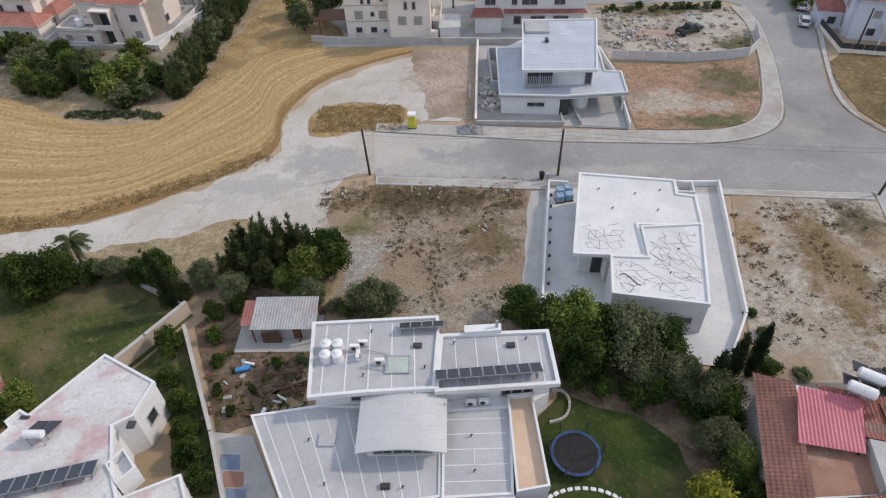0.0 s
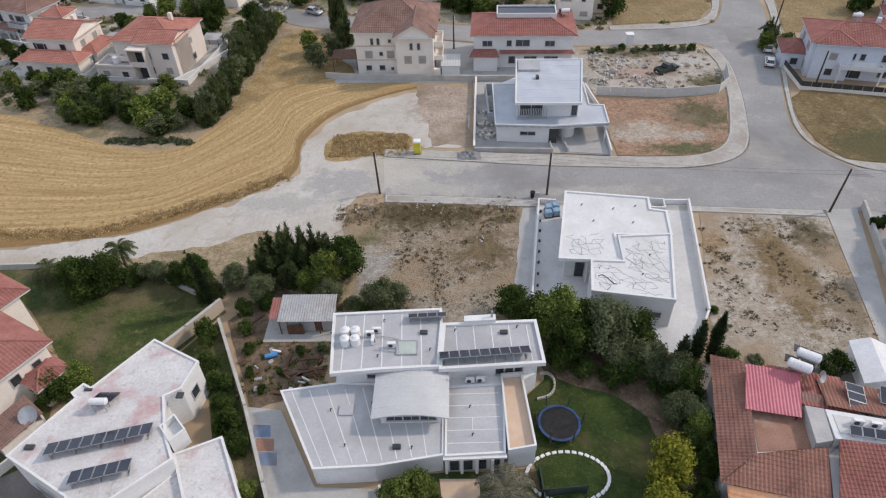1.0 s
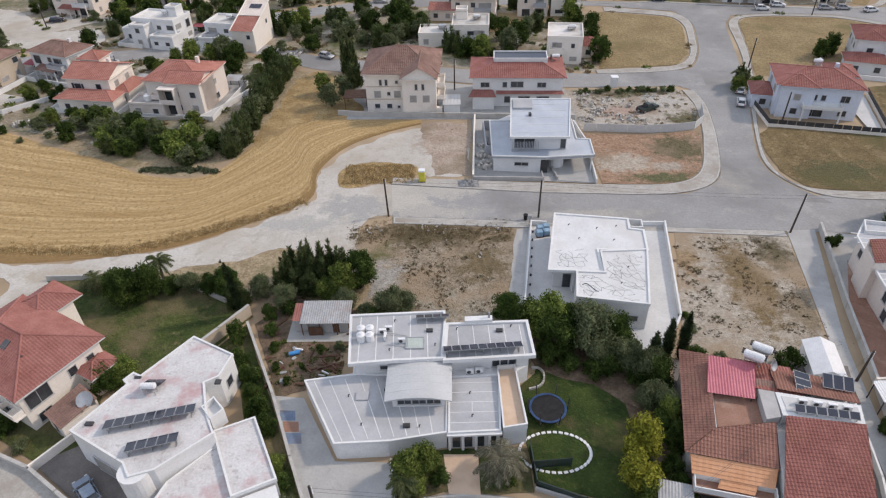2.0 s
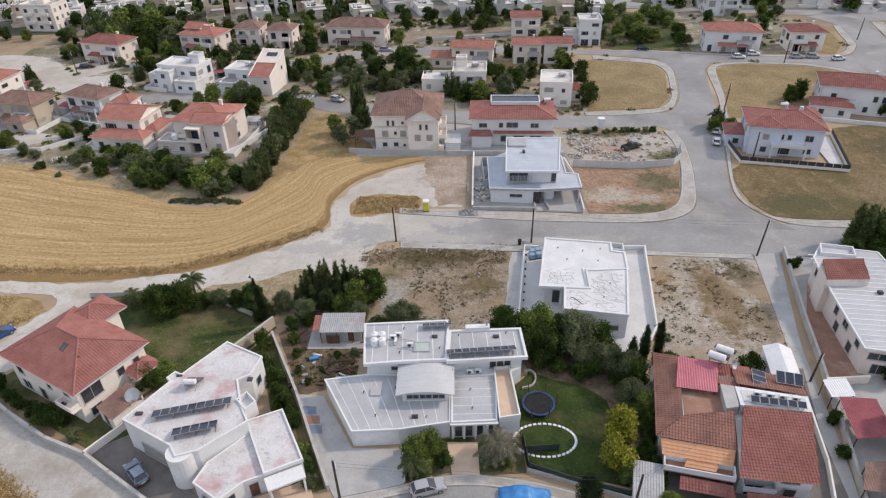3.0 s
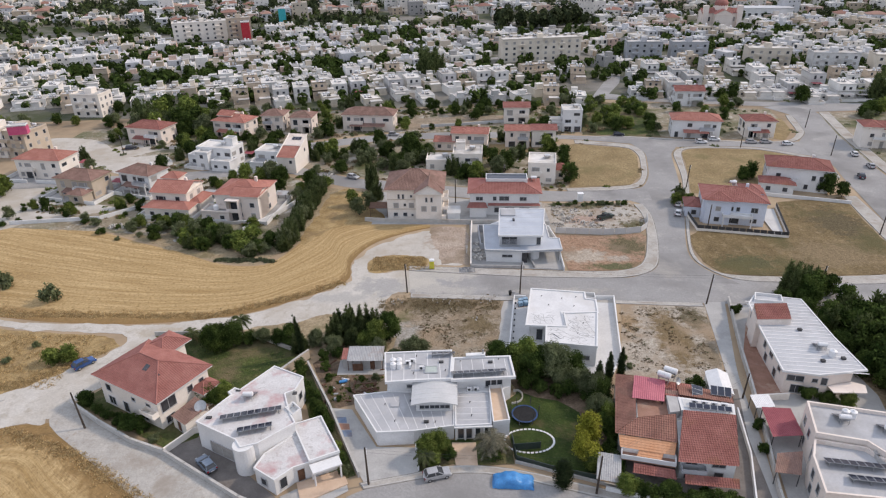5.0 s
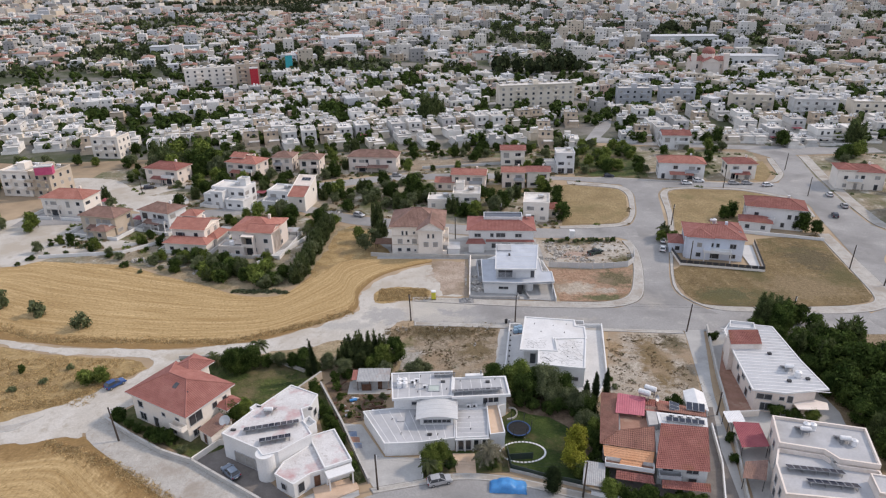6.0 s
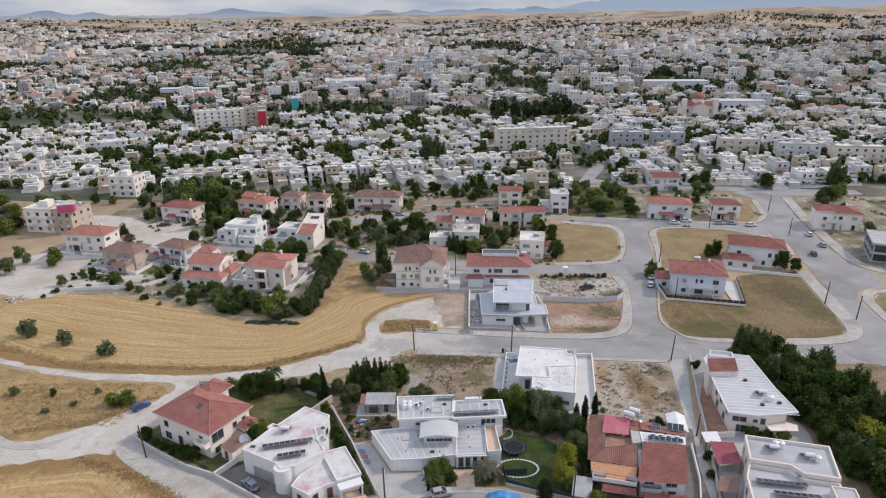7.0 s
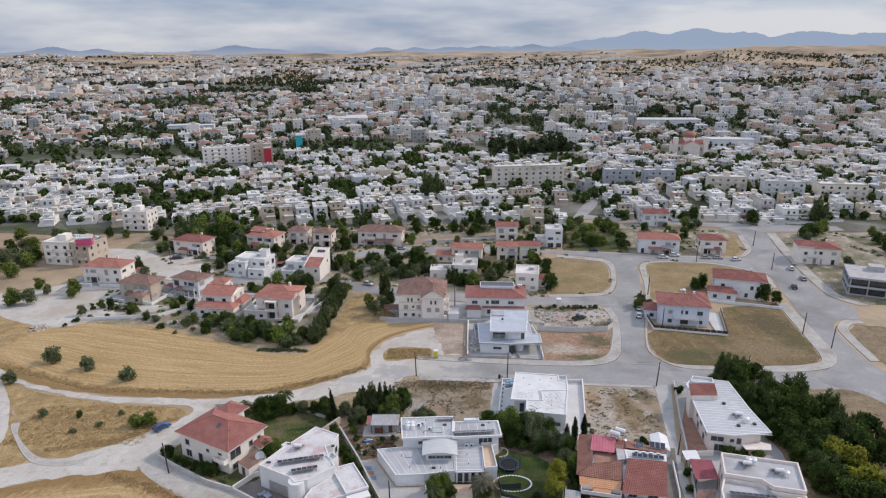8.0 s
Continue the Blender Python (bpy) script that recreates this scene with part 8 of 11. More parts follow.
def row_house(kind):
    """A narrow flat-roofed house of a terrace; nine kinds, built once each."""
    key = "row%d" % kind
    if key in _proto:
        return _proto[key], False
    r = random.Random(140 + kind)
    w, d = 6.9 + 0.2 * (kind % 3), (9.0, 11.0, 8.4)[kind % 3] + r.uniform(-0.6, 0.6)
    two = kind in (1, 4, 6, 7)
    wall = M[("rowwalls", "rowwalls", "rowcream", "rowgrey", "rowwalls", "rowcream", "rowsand", "rowgrey", "rowwalls")[kind]]
    look_of = ("white", "white", "cream", "grey", "white", "cream", "sand-coloured", "grey", "white")[kind]
    T = thing("row_house", 0, 0, ("two-storey %s flat-roofed terrace house with roof tanks" if two else "low %s flat-roofed terrace house with roof tanks") % look_of, "house", "terrace houses")
    p = rect(w, d)
    h = 3.3
    walls(T, p, 0, h, wall)
    flat_roof(T, p, h, M["rowroof"], wall, 0.28, 0.2)
    if two:
        cut = r.choice((0.0, 2.6, 3.6))
        q = rect(w - 0.02 if kind != 4 else w - 2.0, d - cut, 0.0 if kind != 4 else -1.0, cut / 2)
        walls(T, q, h, 6.2, wall, "upper_wall")
        flat_roof(T, q, 6.2, M["rowroof"], wall, 0.3, 0.2)
        if cut:
            part("balcony_wall", ring(B(), rect(w, cut, 0, -d / 2 + cut / 2), 0.12, h, h + 0.9), wall, T)
        window1(T, q[0], q[1], w * 0.3, h + 0.6, 1.0, 1.6)
        window1(T, q[0], q[1], w * 0.68, h + 0.9, 1.1, 1.0)
        window1(T, q[1], q[2], d * 0.45, h + 1.1, 0.7, 0.8)
        top = 6.2
    else:
        sr = rect(2.6, 2.8, r.uniform(-1.9, 1.9), d / 2 - 1.6)
        walls(T, sr, h, h + 2.1, wall, "stair_head")
        part("stair_roof", prism(B(), inset(sr, -0.15), h + 2.1, h + 2.25), M["rowroof"], T)
        top = h
    window1(T, p[0], p[1], w * r.uniform(0.25, 0.35), 1.0, 1.2, 1.1)
    window1(T, p[0], p[1], w * 0.7, 0.1, 1.0, 2.0)
    window1(T, p[3], p[0], d * 0.5, 1.2, 0.8, 0.8)
    # tanks and collector on the roof
    bm = B()
    tx, ty = r.uniform(-1.6, 1.0), r.uniform(-1.4, 0.4) + (1.2 if two else 0)
    tube(bm, (tx, ty, top + 1.3), (tx + 1.5, ty, top + 1.3), 0.42, 10)
    tube(bm, (tx - 1.0, ty + 0.3, top + 0.3), (tx - 1.0, ty + 0.3, top + 1.5), 0.55, 12)
    part("tank", bm, M["tank"], T)
    bm = B()
    for sx in (0.2, 1.3):
        box(bm, tx + sx - 0.04, ty - 0.2, top, tx + sx + 0.04, ty + 0.2, top + 0.95)
    box(bm, tx - 1.5, ty - 0.2, top, tx - 0.5, ty + 0.8, top + 0.3)
    box(bm, tx, ty - 1.7, top + 0.3, tx + 1.6, ty - 0.3, top + 0.36)
    part("collector", bm, M["panel"], T)
    # porch, awning and yard wall before the house
    if kind % 3 != 1:
        q = rect(w - 2.4, 3.0, r.choice((-1.1, 1.1)), -d / 2 - 1.5)
        walls(T, q, 0, 2.8, wall, "porch_wall")
        part("porch_roof", prism(B(), inset(q, -0.2), 2.8, 3.0), M["rowroof"], T)
    else:
        ax = r.uniform(-1.2, 1.2)
        part("awning", box(B(), ax - 2.2, -d / 2 - 3.0, 2.4, ax + 2.2, -d / 2, 2.5), M[("rustroof", "rowroof", "marooncloth")[kind // 3]], T, "flat sheet awning")
    part("yard_wall", ring(B(), rect(w, 4.6, 0, -d / 2 - 2.3 - 0.02), 0.16, 0, 1.2), wall, T)
    _proto[key] = T
    return T, True


rng = random.Random(11)
axis_u = Vector((math.cos(radians(ROT)), math.sin(radians(ROT))))
axis_v = Vector((-axis_u.y, axis_u.x))
ROWS_AT = []
BUSY = [(50, 336, 30), (110, 336, 14), (135, 333, 14), (170, 310, 15), (197, 294, 15), (226, 285, 17), (-158, 227, 11), (-142, 412, 22), (-178, 430, 26), (198, 455, 22), (-166, 175, 24), (66, 468, 40), (72, 210, 24), (101, 229, 12), (151, 170, 20), (90, 333, 8), (75, 275, 7), (82, 300, 7), (66, 252, 7), (-134, 487, 10), (24, 206, 10), (-34, 199, 13), (-116, 187, 24), (-86, 194, 14)]


def is_free(x, y, r=6.0):
    return all(math.hypot(x - a, y - b) > c + r for a, b, c in BUSY)


GARDENS = []


def town_rows():
    """Terraces in double rows along the slanting streets, gardens between their backs."""
    spots = []
    for k in range(0, 7):
        for side in (0, 1):
            v = 260.0 + k * 33.0 + side * 15.0
            for j in range(-60, 66):
                u = j * 7.3 + (3 if side else 0) + 2.5 * k
                p = axis_u * u + axis_v * (v + rng.uniform(-0.5, 0.5) + 2.0 * noise.noise((u * 0.03, v * 0.02, 2.2)))
                if p.y < 232 + 0.05 * abs(p.x) or p.y > 470 or abs(p.x) > 0.72 * (p.y + 92) or not is_free(p.x, p.y):
                    continue
                if k == 0 and side == 0 and -24 < u < 114:
                    continue
                if rng.random() < 0.95:
                    g = p + axis_v * (7.5 if side == 0 else -7.5) + axis_v * rng.uniform(-2, 2) + axis_u * rng.uniform(-3, 3)
                    GARDENS.append((g.x, g.y))
                if rng.random() < 0.3:
                    g = p + axis_v * (-7.5 if side == 0 else 7.5) + axis_u * rng.uniform(-3, 3)
                    GARDENS.append((g.x, g.y))
                if rng.random() < 0.09 or noise.noise((p.x / 46, p.y / 46, 3.3)) > 0.36:
                    GARDENS.extend((p.x + rng.uniform(-4, 4), p.y + rng.uniform(-4, 4)) for _ in range(2))
                    continue
                spots.append((p.y, p.x, side))
        ends = [axis_u * u + axis_v * (260.0 + k * 33.0 + 24.0) for u in range(-320, 420, 6)]
        ends = [e for e in ends if e.y > 240 + 0.05 * abs(e.x) and e.y < 490 and abs(e.x) < 0.74 * (e.y + 92)]
        if len(ends) > 6:
            h = axis_v * 3.0
            patch("street", [tuple(ends[0] - h), tuple(ends[0] + h), tuple(ends[-1] + h), tuple(ends[-1] - h)], 0.04 + 0.002 * k, M["asphalt"], "narrow grey street between terraces", "road", 0.0, False)
    # the staggered front terrace and the houses along the far road
    for i in range(15):
        p = Vector((-98, 243)).lerp(Vector((22, 279)), i / 14)
        spots.append((p.y + (i % 2) * 1.4, p.x, 3))
    for pts in (((84, 247), (100, 246), (117, 245), (131, 243)), ((145, 243), (156, 235), (172, 238), (188, 241))):
        for x, y in pts:
            spots += [(y, x, 4), (y + 0.6, x + 7.2, 4)]
    # odd houses on the ground left over
    for _ in range(2600):
        y = rng.uniform(236, 420)
        x = rng.uniform(-0.72, 0.72) * (y + 92)
        if (x < 60 and y > 262) or not is_free(x, y, 5.5) or any(math.hypot(x - b, y - a) < 11.5 for a, b, _s in spots) or any(math.hypot(x - a, y - b) < c + 5 for a, b, c in BUSY2):
            continue
        if any(inside(x + dx, y + dy, q) for q in ROADS for dx, dy in ((0, 0), (5, 0), (-5, 0), (0, 6), (0, -6))):
            continue
        spots.append((y, x, 4 if x > 40 else rng.choice((0, 1))))
    for i, (y, x, side) in enumerate(sorted(spots)):
        kind = rng.choice((1, 4, 6, 7)) if side in (3, 4) and rng.random() < 0.7 else rng.choice((0, 0, 1, 2, 2, 3, 5, 5, 6, 8, 8))
        m = pose(x, y, 0, 0, 0, (ROT, ROT + 180, ROT, ROT - 2, -4)[side] + rng.uniform(-1.5, 1.5)) @ Matrix.Diagonal((1.0, rng.uniform(0.9, 1.12), rng.uniform(0.92, 1.1), 1.0))
        if i > 175:
            ROWS_AT.append((x, y))
            continue
        T, first = row_house(kind)
        if first:
            T.matrix_basis = m
        else:
            copy_thing(T, m).matrix_basis = m


town_rows()
run_wall("garden_wall", [(-14, 199), (0, 200.6), (32, 207)], 1.1, 0.3, M["fresh"], "long pale wall behind a bare plot")

# ---- the far town, as joined masses ----


def far_boxes(name, places, material, label, windows=False):
    """Many far buildings in one mesh: walls, a sunk roof, stair heads, annexes and windows."""
    rb = random.Random(len(places))
    v, f, roofs = [], [], []
    g, h = [], []

    def block(x, y, z, w, d, hh, rz, sunk):
        c, s = math.cos(rz), math.sin(rz)
        n = len(v)
        q = [(x + c * a - s * b, y + s * a + c * b) for a, b in ((-w / 2, -d / 2), (w / 2, -d / 2), (w / 2, d / 2), (-w / 2, d / 2))]
        v.extend([(a, b, z) for a, b in q] + [(a, b, z + hh) for a, b in q])
        f.extend([(n, n + 1, n + 5, n + 4), (n + 1, n + 2, n + 6, n + 5), (n + 2, n + 3, n + 7, n + 6), (n + 3, n, n + 4, n + 7)])
        if sunk:
            k = 1 - 0.5 / w
            v.extend([(x + (a - x) * k, y + (b - y) * k, z + hh - 0.35) for a, b in q])
            f.extend([(n + 4 + i, n + 4 + (i + 1) % 4, n + 8 + (i + 1) % 4, n + 8 + i) for i in range(4)])
            n += 4
        roofs.append(len(f))
        f.append((n + 4, n + 5, n + 6, n + 7))
        return q

    for x, y, w, d, hh, rz in places:
        z = relief(x, y) - 0.4
        q = block(x, y, z, w, d, hh, rz, windows)
        if rb.random() < (0.55 if windows else 0.3):
            block(x + rb.uniform(-0.22, 0.22) * w, y + rb.uniform(-0.2, 0.2) * d, z + hh - 0.4, rb.uniform(2.4, 4.2), rb.uniform(2.4, 3.6), rb.uniform(2.2, 2.8), rz, False)
        if windows and rb.random() < (0.3 if y < 470 else 0.7):
            a = rz + rb.choice((-1.5708, 0, 1.5708))
            block(x + math.sin(a) * (d * 0.5 + 1), y - math.cos(a) * (d * 0.5 + 1), z, w * rb.uniform(0.4, 0.8), rb.uniform(3, 5), rb.choice((2.9, 3.2, 3.4)), rz, False)
        if windows:
            for lv in range(max(1, int(hh / 3.0))):
                for (ax, ay), (bx, by) in ((q[0], q[1]), (q[1], q[2]), (q[2], q[3]), (q[3], q[0])):
                    L = math.dist((ax, ay), (bx, by))
                    k = max(1, int(L / 3.2))
                    ox, oy = (by - ay) / L * 0.06, -(bx - ax) / L * 0.06
                    for i in range(k):
                        if rb.random() < 0.3:
                            continue
                        hw = rb.choice((0.10, 0.15, 0.15, 0.24))
                        lo, hi = rb.choice(((0.9, 2.0), (1.1, 2.0), (0.2, 2.1)))
                        m = len(g)
                        for t, zz in (((i + 0.5 - hw) / k, lo), ((i + 0.5 + hw) / k, lo), ((i + 0.5 + hw) / k, hi), ((i + 0.5 - hw) / k, hi)):
                            g.append((ax + (bx - ax) * t + ox, ay + (by - ay) * t + oy, z + 0.4 + lv * 3.0 + zz))
                        h.append((m, m + 1, m + 2, m + 3))
    me = mesh_of(name, v, f, material)
    me.materials.append(M["farroof"])
    for i in roofs:
        me.polygons[i].material_index = 1
    ob = tagged(new(name, me), label, "buildings", kind="stuff")
    if g:
        w = new("window_bands", mesh_of("window_bands", g, h, M["glass"]))
        w.parent = ob
        tagged(w, kind="stuff")
    return ob


def far_hips(name, places, label):
    v, f = [], []
    for x, y, w, d, hh, rz in places:
        z = relief(x, y) - 0.4 + hh
        c, s = math.cos(rz), math.sin(rz)
        w, d = w + 1, d + 1
        n = len(v)
        for a, b, zz in ((-w / 2, -d / 2, 0), (w / 2, -d / 2, 0), (w / 2, d / 2, 0), (-w / 2, d / 2, 0), (-max(w - d, 1) / 2, 0, 2), (max(w - d, 1) / 2, 0, 2)):
            v.append((x + c * a - s * b, y + s * a + c * b, z + zz))
        f += [(n, n + 1, n + 5, n + 4), (n + 1, n + 2, n + 5), (n + 2, n + 3, n + 4, n + 5), (n + 3, n, n + 4)]
    return tagged(new(name, mesh_of(name, v, f, M["fartiles"])), label, "roofs", kind="stuff")


def fan(n, r0, r1, rg, spread=0.76, power=1.0):
    """Random places in the wedge of land ahead, between two distances."""
    for _ in range(n):
        y = (r0 ** power + (r1 ** power - r0 ** power) * rg.random()) ** (1 / power)
        yield rg.uniform(-spread, spread) * (y + 90), y


rg = random.Random(21)
near_b = [(x, y, rg.uniform(6.9, 7.3), rg.uniform(8, 13), rg.choice((3.3, 3.4, 3.6, 3.6, 6.0, 6.4)), radians(ROT + rg.uniform(-1, 1))) for x, y in ROWS_AT if y < 480]
hips = []
tanks = [(x + rg.uniform(-2, 2), y + rg.uniform(-2, 2), b) for x, y, _, _, b, _ in near_b for _k in (0, 1)]
cell = {}
for x, y in fan(5200, 455, 1250, rg, 0.78, 1.9):
    key = (int(x // 15.5), int(y // 15.5))
    if key in cell or not is_free(x, y, 8) or noise.noise((x / 130, y / 130, 7.7)) < -0.28 or noise.noise((x / 34, y / 34, 2.7)) < -0.34:
        continue
    cell[key] = 1
    a = radians((ROT if x < 120 else -8) + rg.choice((0, 90)) + rg.uniform(-4, 4))
    tall = rg.random() < (0.05 if x < -150 or y < 520 else 0.26)
    b = (x, y, rg.uniform(9, 15), rg.uniform(8, 12), rg.uniform(9, 16) if tall else rg.choice((3.6, 3.6, 6.4, 6.6, 6.8)), a)
    near_b.append(b)
    if not tall and rg.random() < (0.30 if x < -60 else 0.14):
        hips.append(b)
    else:
        for k in range(3 if tall else 1):
            tanks.append((x + rg.uniform(-3, 3), y + rg.uniform(-2, 2), b[4]))
for x, y in fan(90, 330, 520, rg, 0.9, 1.5):
    if abs(x) > 0.62 * (y + 90) and is_free(x, y):
        near_b.append((x, y, 12, 9, 6.4, radians(ROT)))
near_b += [(-80, 846, 16, 14, 19, 0.1), (-58, 852, 14, 14, 15, 0.1), (-38, 842, 20, 12, 21, 0.1), (150, 760, 18, 14, 18, 0.0), (176, 770, 16, 14, 15, 0.0), (-10, 700, 22, 12, 14, 0.1)]
far_boxes("town_houses", near_b, M["farwalls"], "dense town of pale flat-roofed houses", windows=True)
far_hips("town_roofs", hips, "scattered terracotta roofs over the town")
bm_v, bm_f = [], []
for x, y, h in tanks:
    z = relief(x, y) + h - 0.4
    n = len(bm_v)
    for zz in (0, 1.5):
        for k in range(6):
            bm_v.append((x + 0.6 * math.cos(k * 1.047), y + 0.6 * math.sin(k * 1.047), z + zz))
    bm_f += [(n + k, n + (k + 1) % 6, n + 6 + (k + 1) % 6, n + 6 + k) for k in range(6)] + [tuple(n + 6 + k for k in range(6))]
tagged(new("town_tanks", mesh_of("town_tanks", bm_v, bm_f, M["tank"])), "white roof tanks over the town", "water tanks", kind="stuff")
far_b, hips = [], []
for x, y in fan(9000, 1150, 2600, rg, 0.80, 1.7):
    if noise.noise((x / 300, y / 300, 1.2)) < -0.18:
        continue
    tall = rg.random() < 0.22
    b = (x, y, rg.uniform(10, 22), rg.uniform(9, 15), rg.uniform(10, 17) if tall else rg.uniform(4, 8), radians(rg.uniform(0, 90)))
    far_b.append(b)
    if not tall and rg.random() < 0.2:
        hips.append(b)
for x, y in fan(3400, 2400, 4100, rg, 0.80, 1.5):
    if noise.noise((x / 420, y / 420, 5.2)) < -0.15 or x > 0.28 * y:
        continue
    far_b.append((x, y, rg.uniform(14, 50), rg.uniform(12, 24), rg.uniform(5, 9), radians(rg.uniform(0, 30))))
far_boxes("far_town", far_b, M["farwalls"], "pale blocks of the town thinning to the horizon")
far_hips("far_roofs", hips, "terracotta roofs of the far town")
# large sheds among the houses
for x, y, w, d, h, rz in ((232, 664, 100, 22, 8, -4), (-122, 700, 46, 40, 9, 10), (-300, 640, 24, 16, 7, 12), (-272, 640, 20, 14, 7, 12), (250, 500, 40, 16, 7, -6)):
    T = thing("warehouse", x, y, "large pale shed with a low roof", "warehouse", "large sheds", rz=rz)
    walls(T, rect(w, d), 0, h, M["white"])
    part("roof", prism(B(), rect(w + 1, d + 1), h, h + 0.5), M["metalsheet"], T)
    row_of_windows(T, (-w / 2, -d / 2), (w / 2, -d / 2), 8, 1.5, 2.2, 2.0)

# ---- far hills ----


def mountains(name, humps, r, base, colour, label, rough_amp):
    """A far ridge as a plain glowing backdrop with painted haze, out where it does not shift."""
    verts, faces = [], []
    n = 700
    for i in range(n + 1):
        az = radians(-62 + 124 * i / n)
        deg = math.degrees(az)
        h = base + sum(a * math.exp(-((deg - c) / w) ** 2) for c, w, a in humps)
        h += rough_amp * (noise.noise((deg * 0.55, r / 900, 2.0)) + 0.5 * noise.noise((deg * 1.7, r / 900, 5.0)) + 0.3 * noise.noise((deg * 4.7, r / 900, 7.0)) + 0.15 * noise.noise((deg * 11.0, r / 900, 9.0)))
        for z in (-20, max(h, 0)):
            verts.append((r * math.sin(az), r * math.cos(az), z))
    for i in range(n):
        faces.append((2 * i, 2 * i + 2, 2 * i + 3, 2 * i + 1))
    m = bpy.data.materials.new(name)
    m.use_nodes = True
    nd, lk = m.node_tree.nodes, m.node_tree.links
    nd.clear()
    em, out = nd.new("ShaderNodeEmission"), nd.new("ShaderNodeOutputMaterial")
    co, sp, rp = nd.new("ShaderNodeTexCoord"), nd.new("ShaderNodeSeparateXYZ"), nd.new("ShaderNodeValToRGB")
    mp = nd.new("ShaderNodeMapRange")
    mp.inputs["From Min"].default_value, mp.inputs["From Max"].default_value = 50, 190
    # haze painted into the emission: paler towards the ridge's foot, bluer above
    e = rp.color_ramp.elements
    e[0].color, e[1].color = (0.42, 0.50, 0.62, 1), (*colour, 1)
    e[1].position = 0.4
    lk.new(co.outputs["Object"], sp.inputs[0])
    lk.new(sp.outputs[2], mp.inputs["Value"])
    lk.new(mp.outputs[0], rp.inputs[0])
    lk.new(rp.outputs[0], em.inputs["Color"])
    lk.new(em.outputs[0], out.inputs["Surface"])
    return tagged(new("backdrop", mesh_of(name, verts, faces, m)), label, "mountains", kind="structure")


mountains("far_range", [(25, 11, 60), (7, 3, 15), (12.5, 2.4, 50), (16.3, 2.1, 76), (20.4, 2.0, 76), (24, 1.4, 40), (28.2, 1.8, 36), (32.3, 2.2, 46), (38, 3, 60), (46, 5, 60)], 4900, 84, (0.36, 0.46, 0.62), "pale blue mountain range with painted haze at the horizon", 15)
mountains("near_range", [(-33.6, 1.6, 18), (-30.7, 1.5, 54), (-27.6, 1.3, 38), (-24.6, 1.5, 12), (-21, 1.6, 18), (-17.9, 1.7, 52), (-15, 2.0, 34), (-9.2, 1.8, 20), (-5.6, 1.3, 36), (-2.7, 1.2, 38), (0.3, 1.6, 36), (3.2, 1.5, 38), (7.1, 1.5, 48), (10, 1.8, 30)], 4850, 64, (0.27, 0.345, 0.50), "blue mountain ridges with painted haze at the horizon", 9)

# ---- trees and plants ----


def leaf_cloud(rg, lobes, n, size, flat=0.25, core=0.5, spray=False):
    """Leaves as small folded diamonds over the skins of a set of lobes, round lumpy dark cores; spray: long upright tufts."""
    v, f = [], []
    weights = [r * r for _, _, _, r, _ in lobes]
    for cx, cy, cz, r, sq in lobes:
        k = len(v)
        for i in range(4):
            th = math.pi * (i + 0.5) / 4
            for j in range(6):
                ph = 2 * math.pi * (j + 0.5 * (i % 2)) / 6
                q = r * core * rg.uniform(0.75, 1.12)
                v.append((cx + q * math.sin(th) * math.cos(ph), cy + q * math.sin(th) * math.sin(ph), cz + q * sq * math.cos(th)))
        for i in range(3):
            for j in range(6):
                a, b = k + i * 6 + j, k + i * 6 + (j + 1) % 6
                f.append((a, a + 6, b + 6, b))
        f.append(tuple(k + j for j in range(6)))
        f.append(tuple(k + 18 + j for j in reversed(range(6))))
    for lb in rg.choices(lobes, weights, k=n):
        cx, cy, cz, r, sq = lb
        d = Vector((rg.gauss(0, 1), rg.gauss(0, 1), rg.gauss(0.25, 1))).normalized()
        q = r * (0.5 + 0.98 * rg.random() ** 1.25)
        c = Vector((cx + d.x * q, cy + d.y * q, cz + d.z * q * sq))
        nrm = (d + Vector((rg.gauss(0, 0.6), rg.gauss(0, 0.6), rg.gauss(0.3, 0.6)))).normalized()
        if spray:
            t = (d * 0.7 + Vector((rg.gauss(0, 0.35), rg.gauss(0, 0.35), 0.7))).normalized()
            nrm = t.orthogonal().normalized()
            nrm.rotate(Matrix.Rotation(rg.uniform(0, 6.28), 3, t))
            t = t * 2.2
            b = nrm.cross(t) * 0.32
        else:
            t = nrm.orthogonal().normalized()
            t.rotate(Matrix.Rotation(rg.uniform(0, 6.28), 3, nrm))
            b = nrm.cross(t)
        s = size * rg.uniform(0.6, 1.35)
        k = len(v)
        for e in (t * s, b * s * 0.55 + nrm * s * flat, -t * s, -b * s * 0.55 + nrm * s * flat):
            v.append(tuple(c + e))
        f.append((k, k + 1, k + 2, k + 3))
    return v, f


def trunk_mesh(rg, h, r, limbs, spread):
    bm = B()
    top = Vector((rg.uniform(-0.2, 0.2), rg.uniform(-0.2, 0.2), h))
    tube(bm, (0, 0, -0.1), top * 0.5, r, 8, r * 0.75)
    tube(bm, top * 0.5, top, r * 0.75, 8, r * 0.45)
    for i in range(limbs):
        a = 6.28 * i / limbs + rg.uniform(-0.4, 0.4)
        p = top * rg.uniform(0.55, 1.0)
        q = p + Vector((math.cos(a), math.sin(a), rg.uniform(0.5, 1.1))) * spread * rg.uniform(0.5, 0.9)
        tube(bm, p, q, r * 0.4, 6, r * 0.14)
    return bm


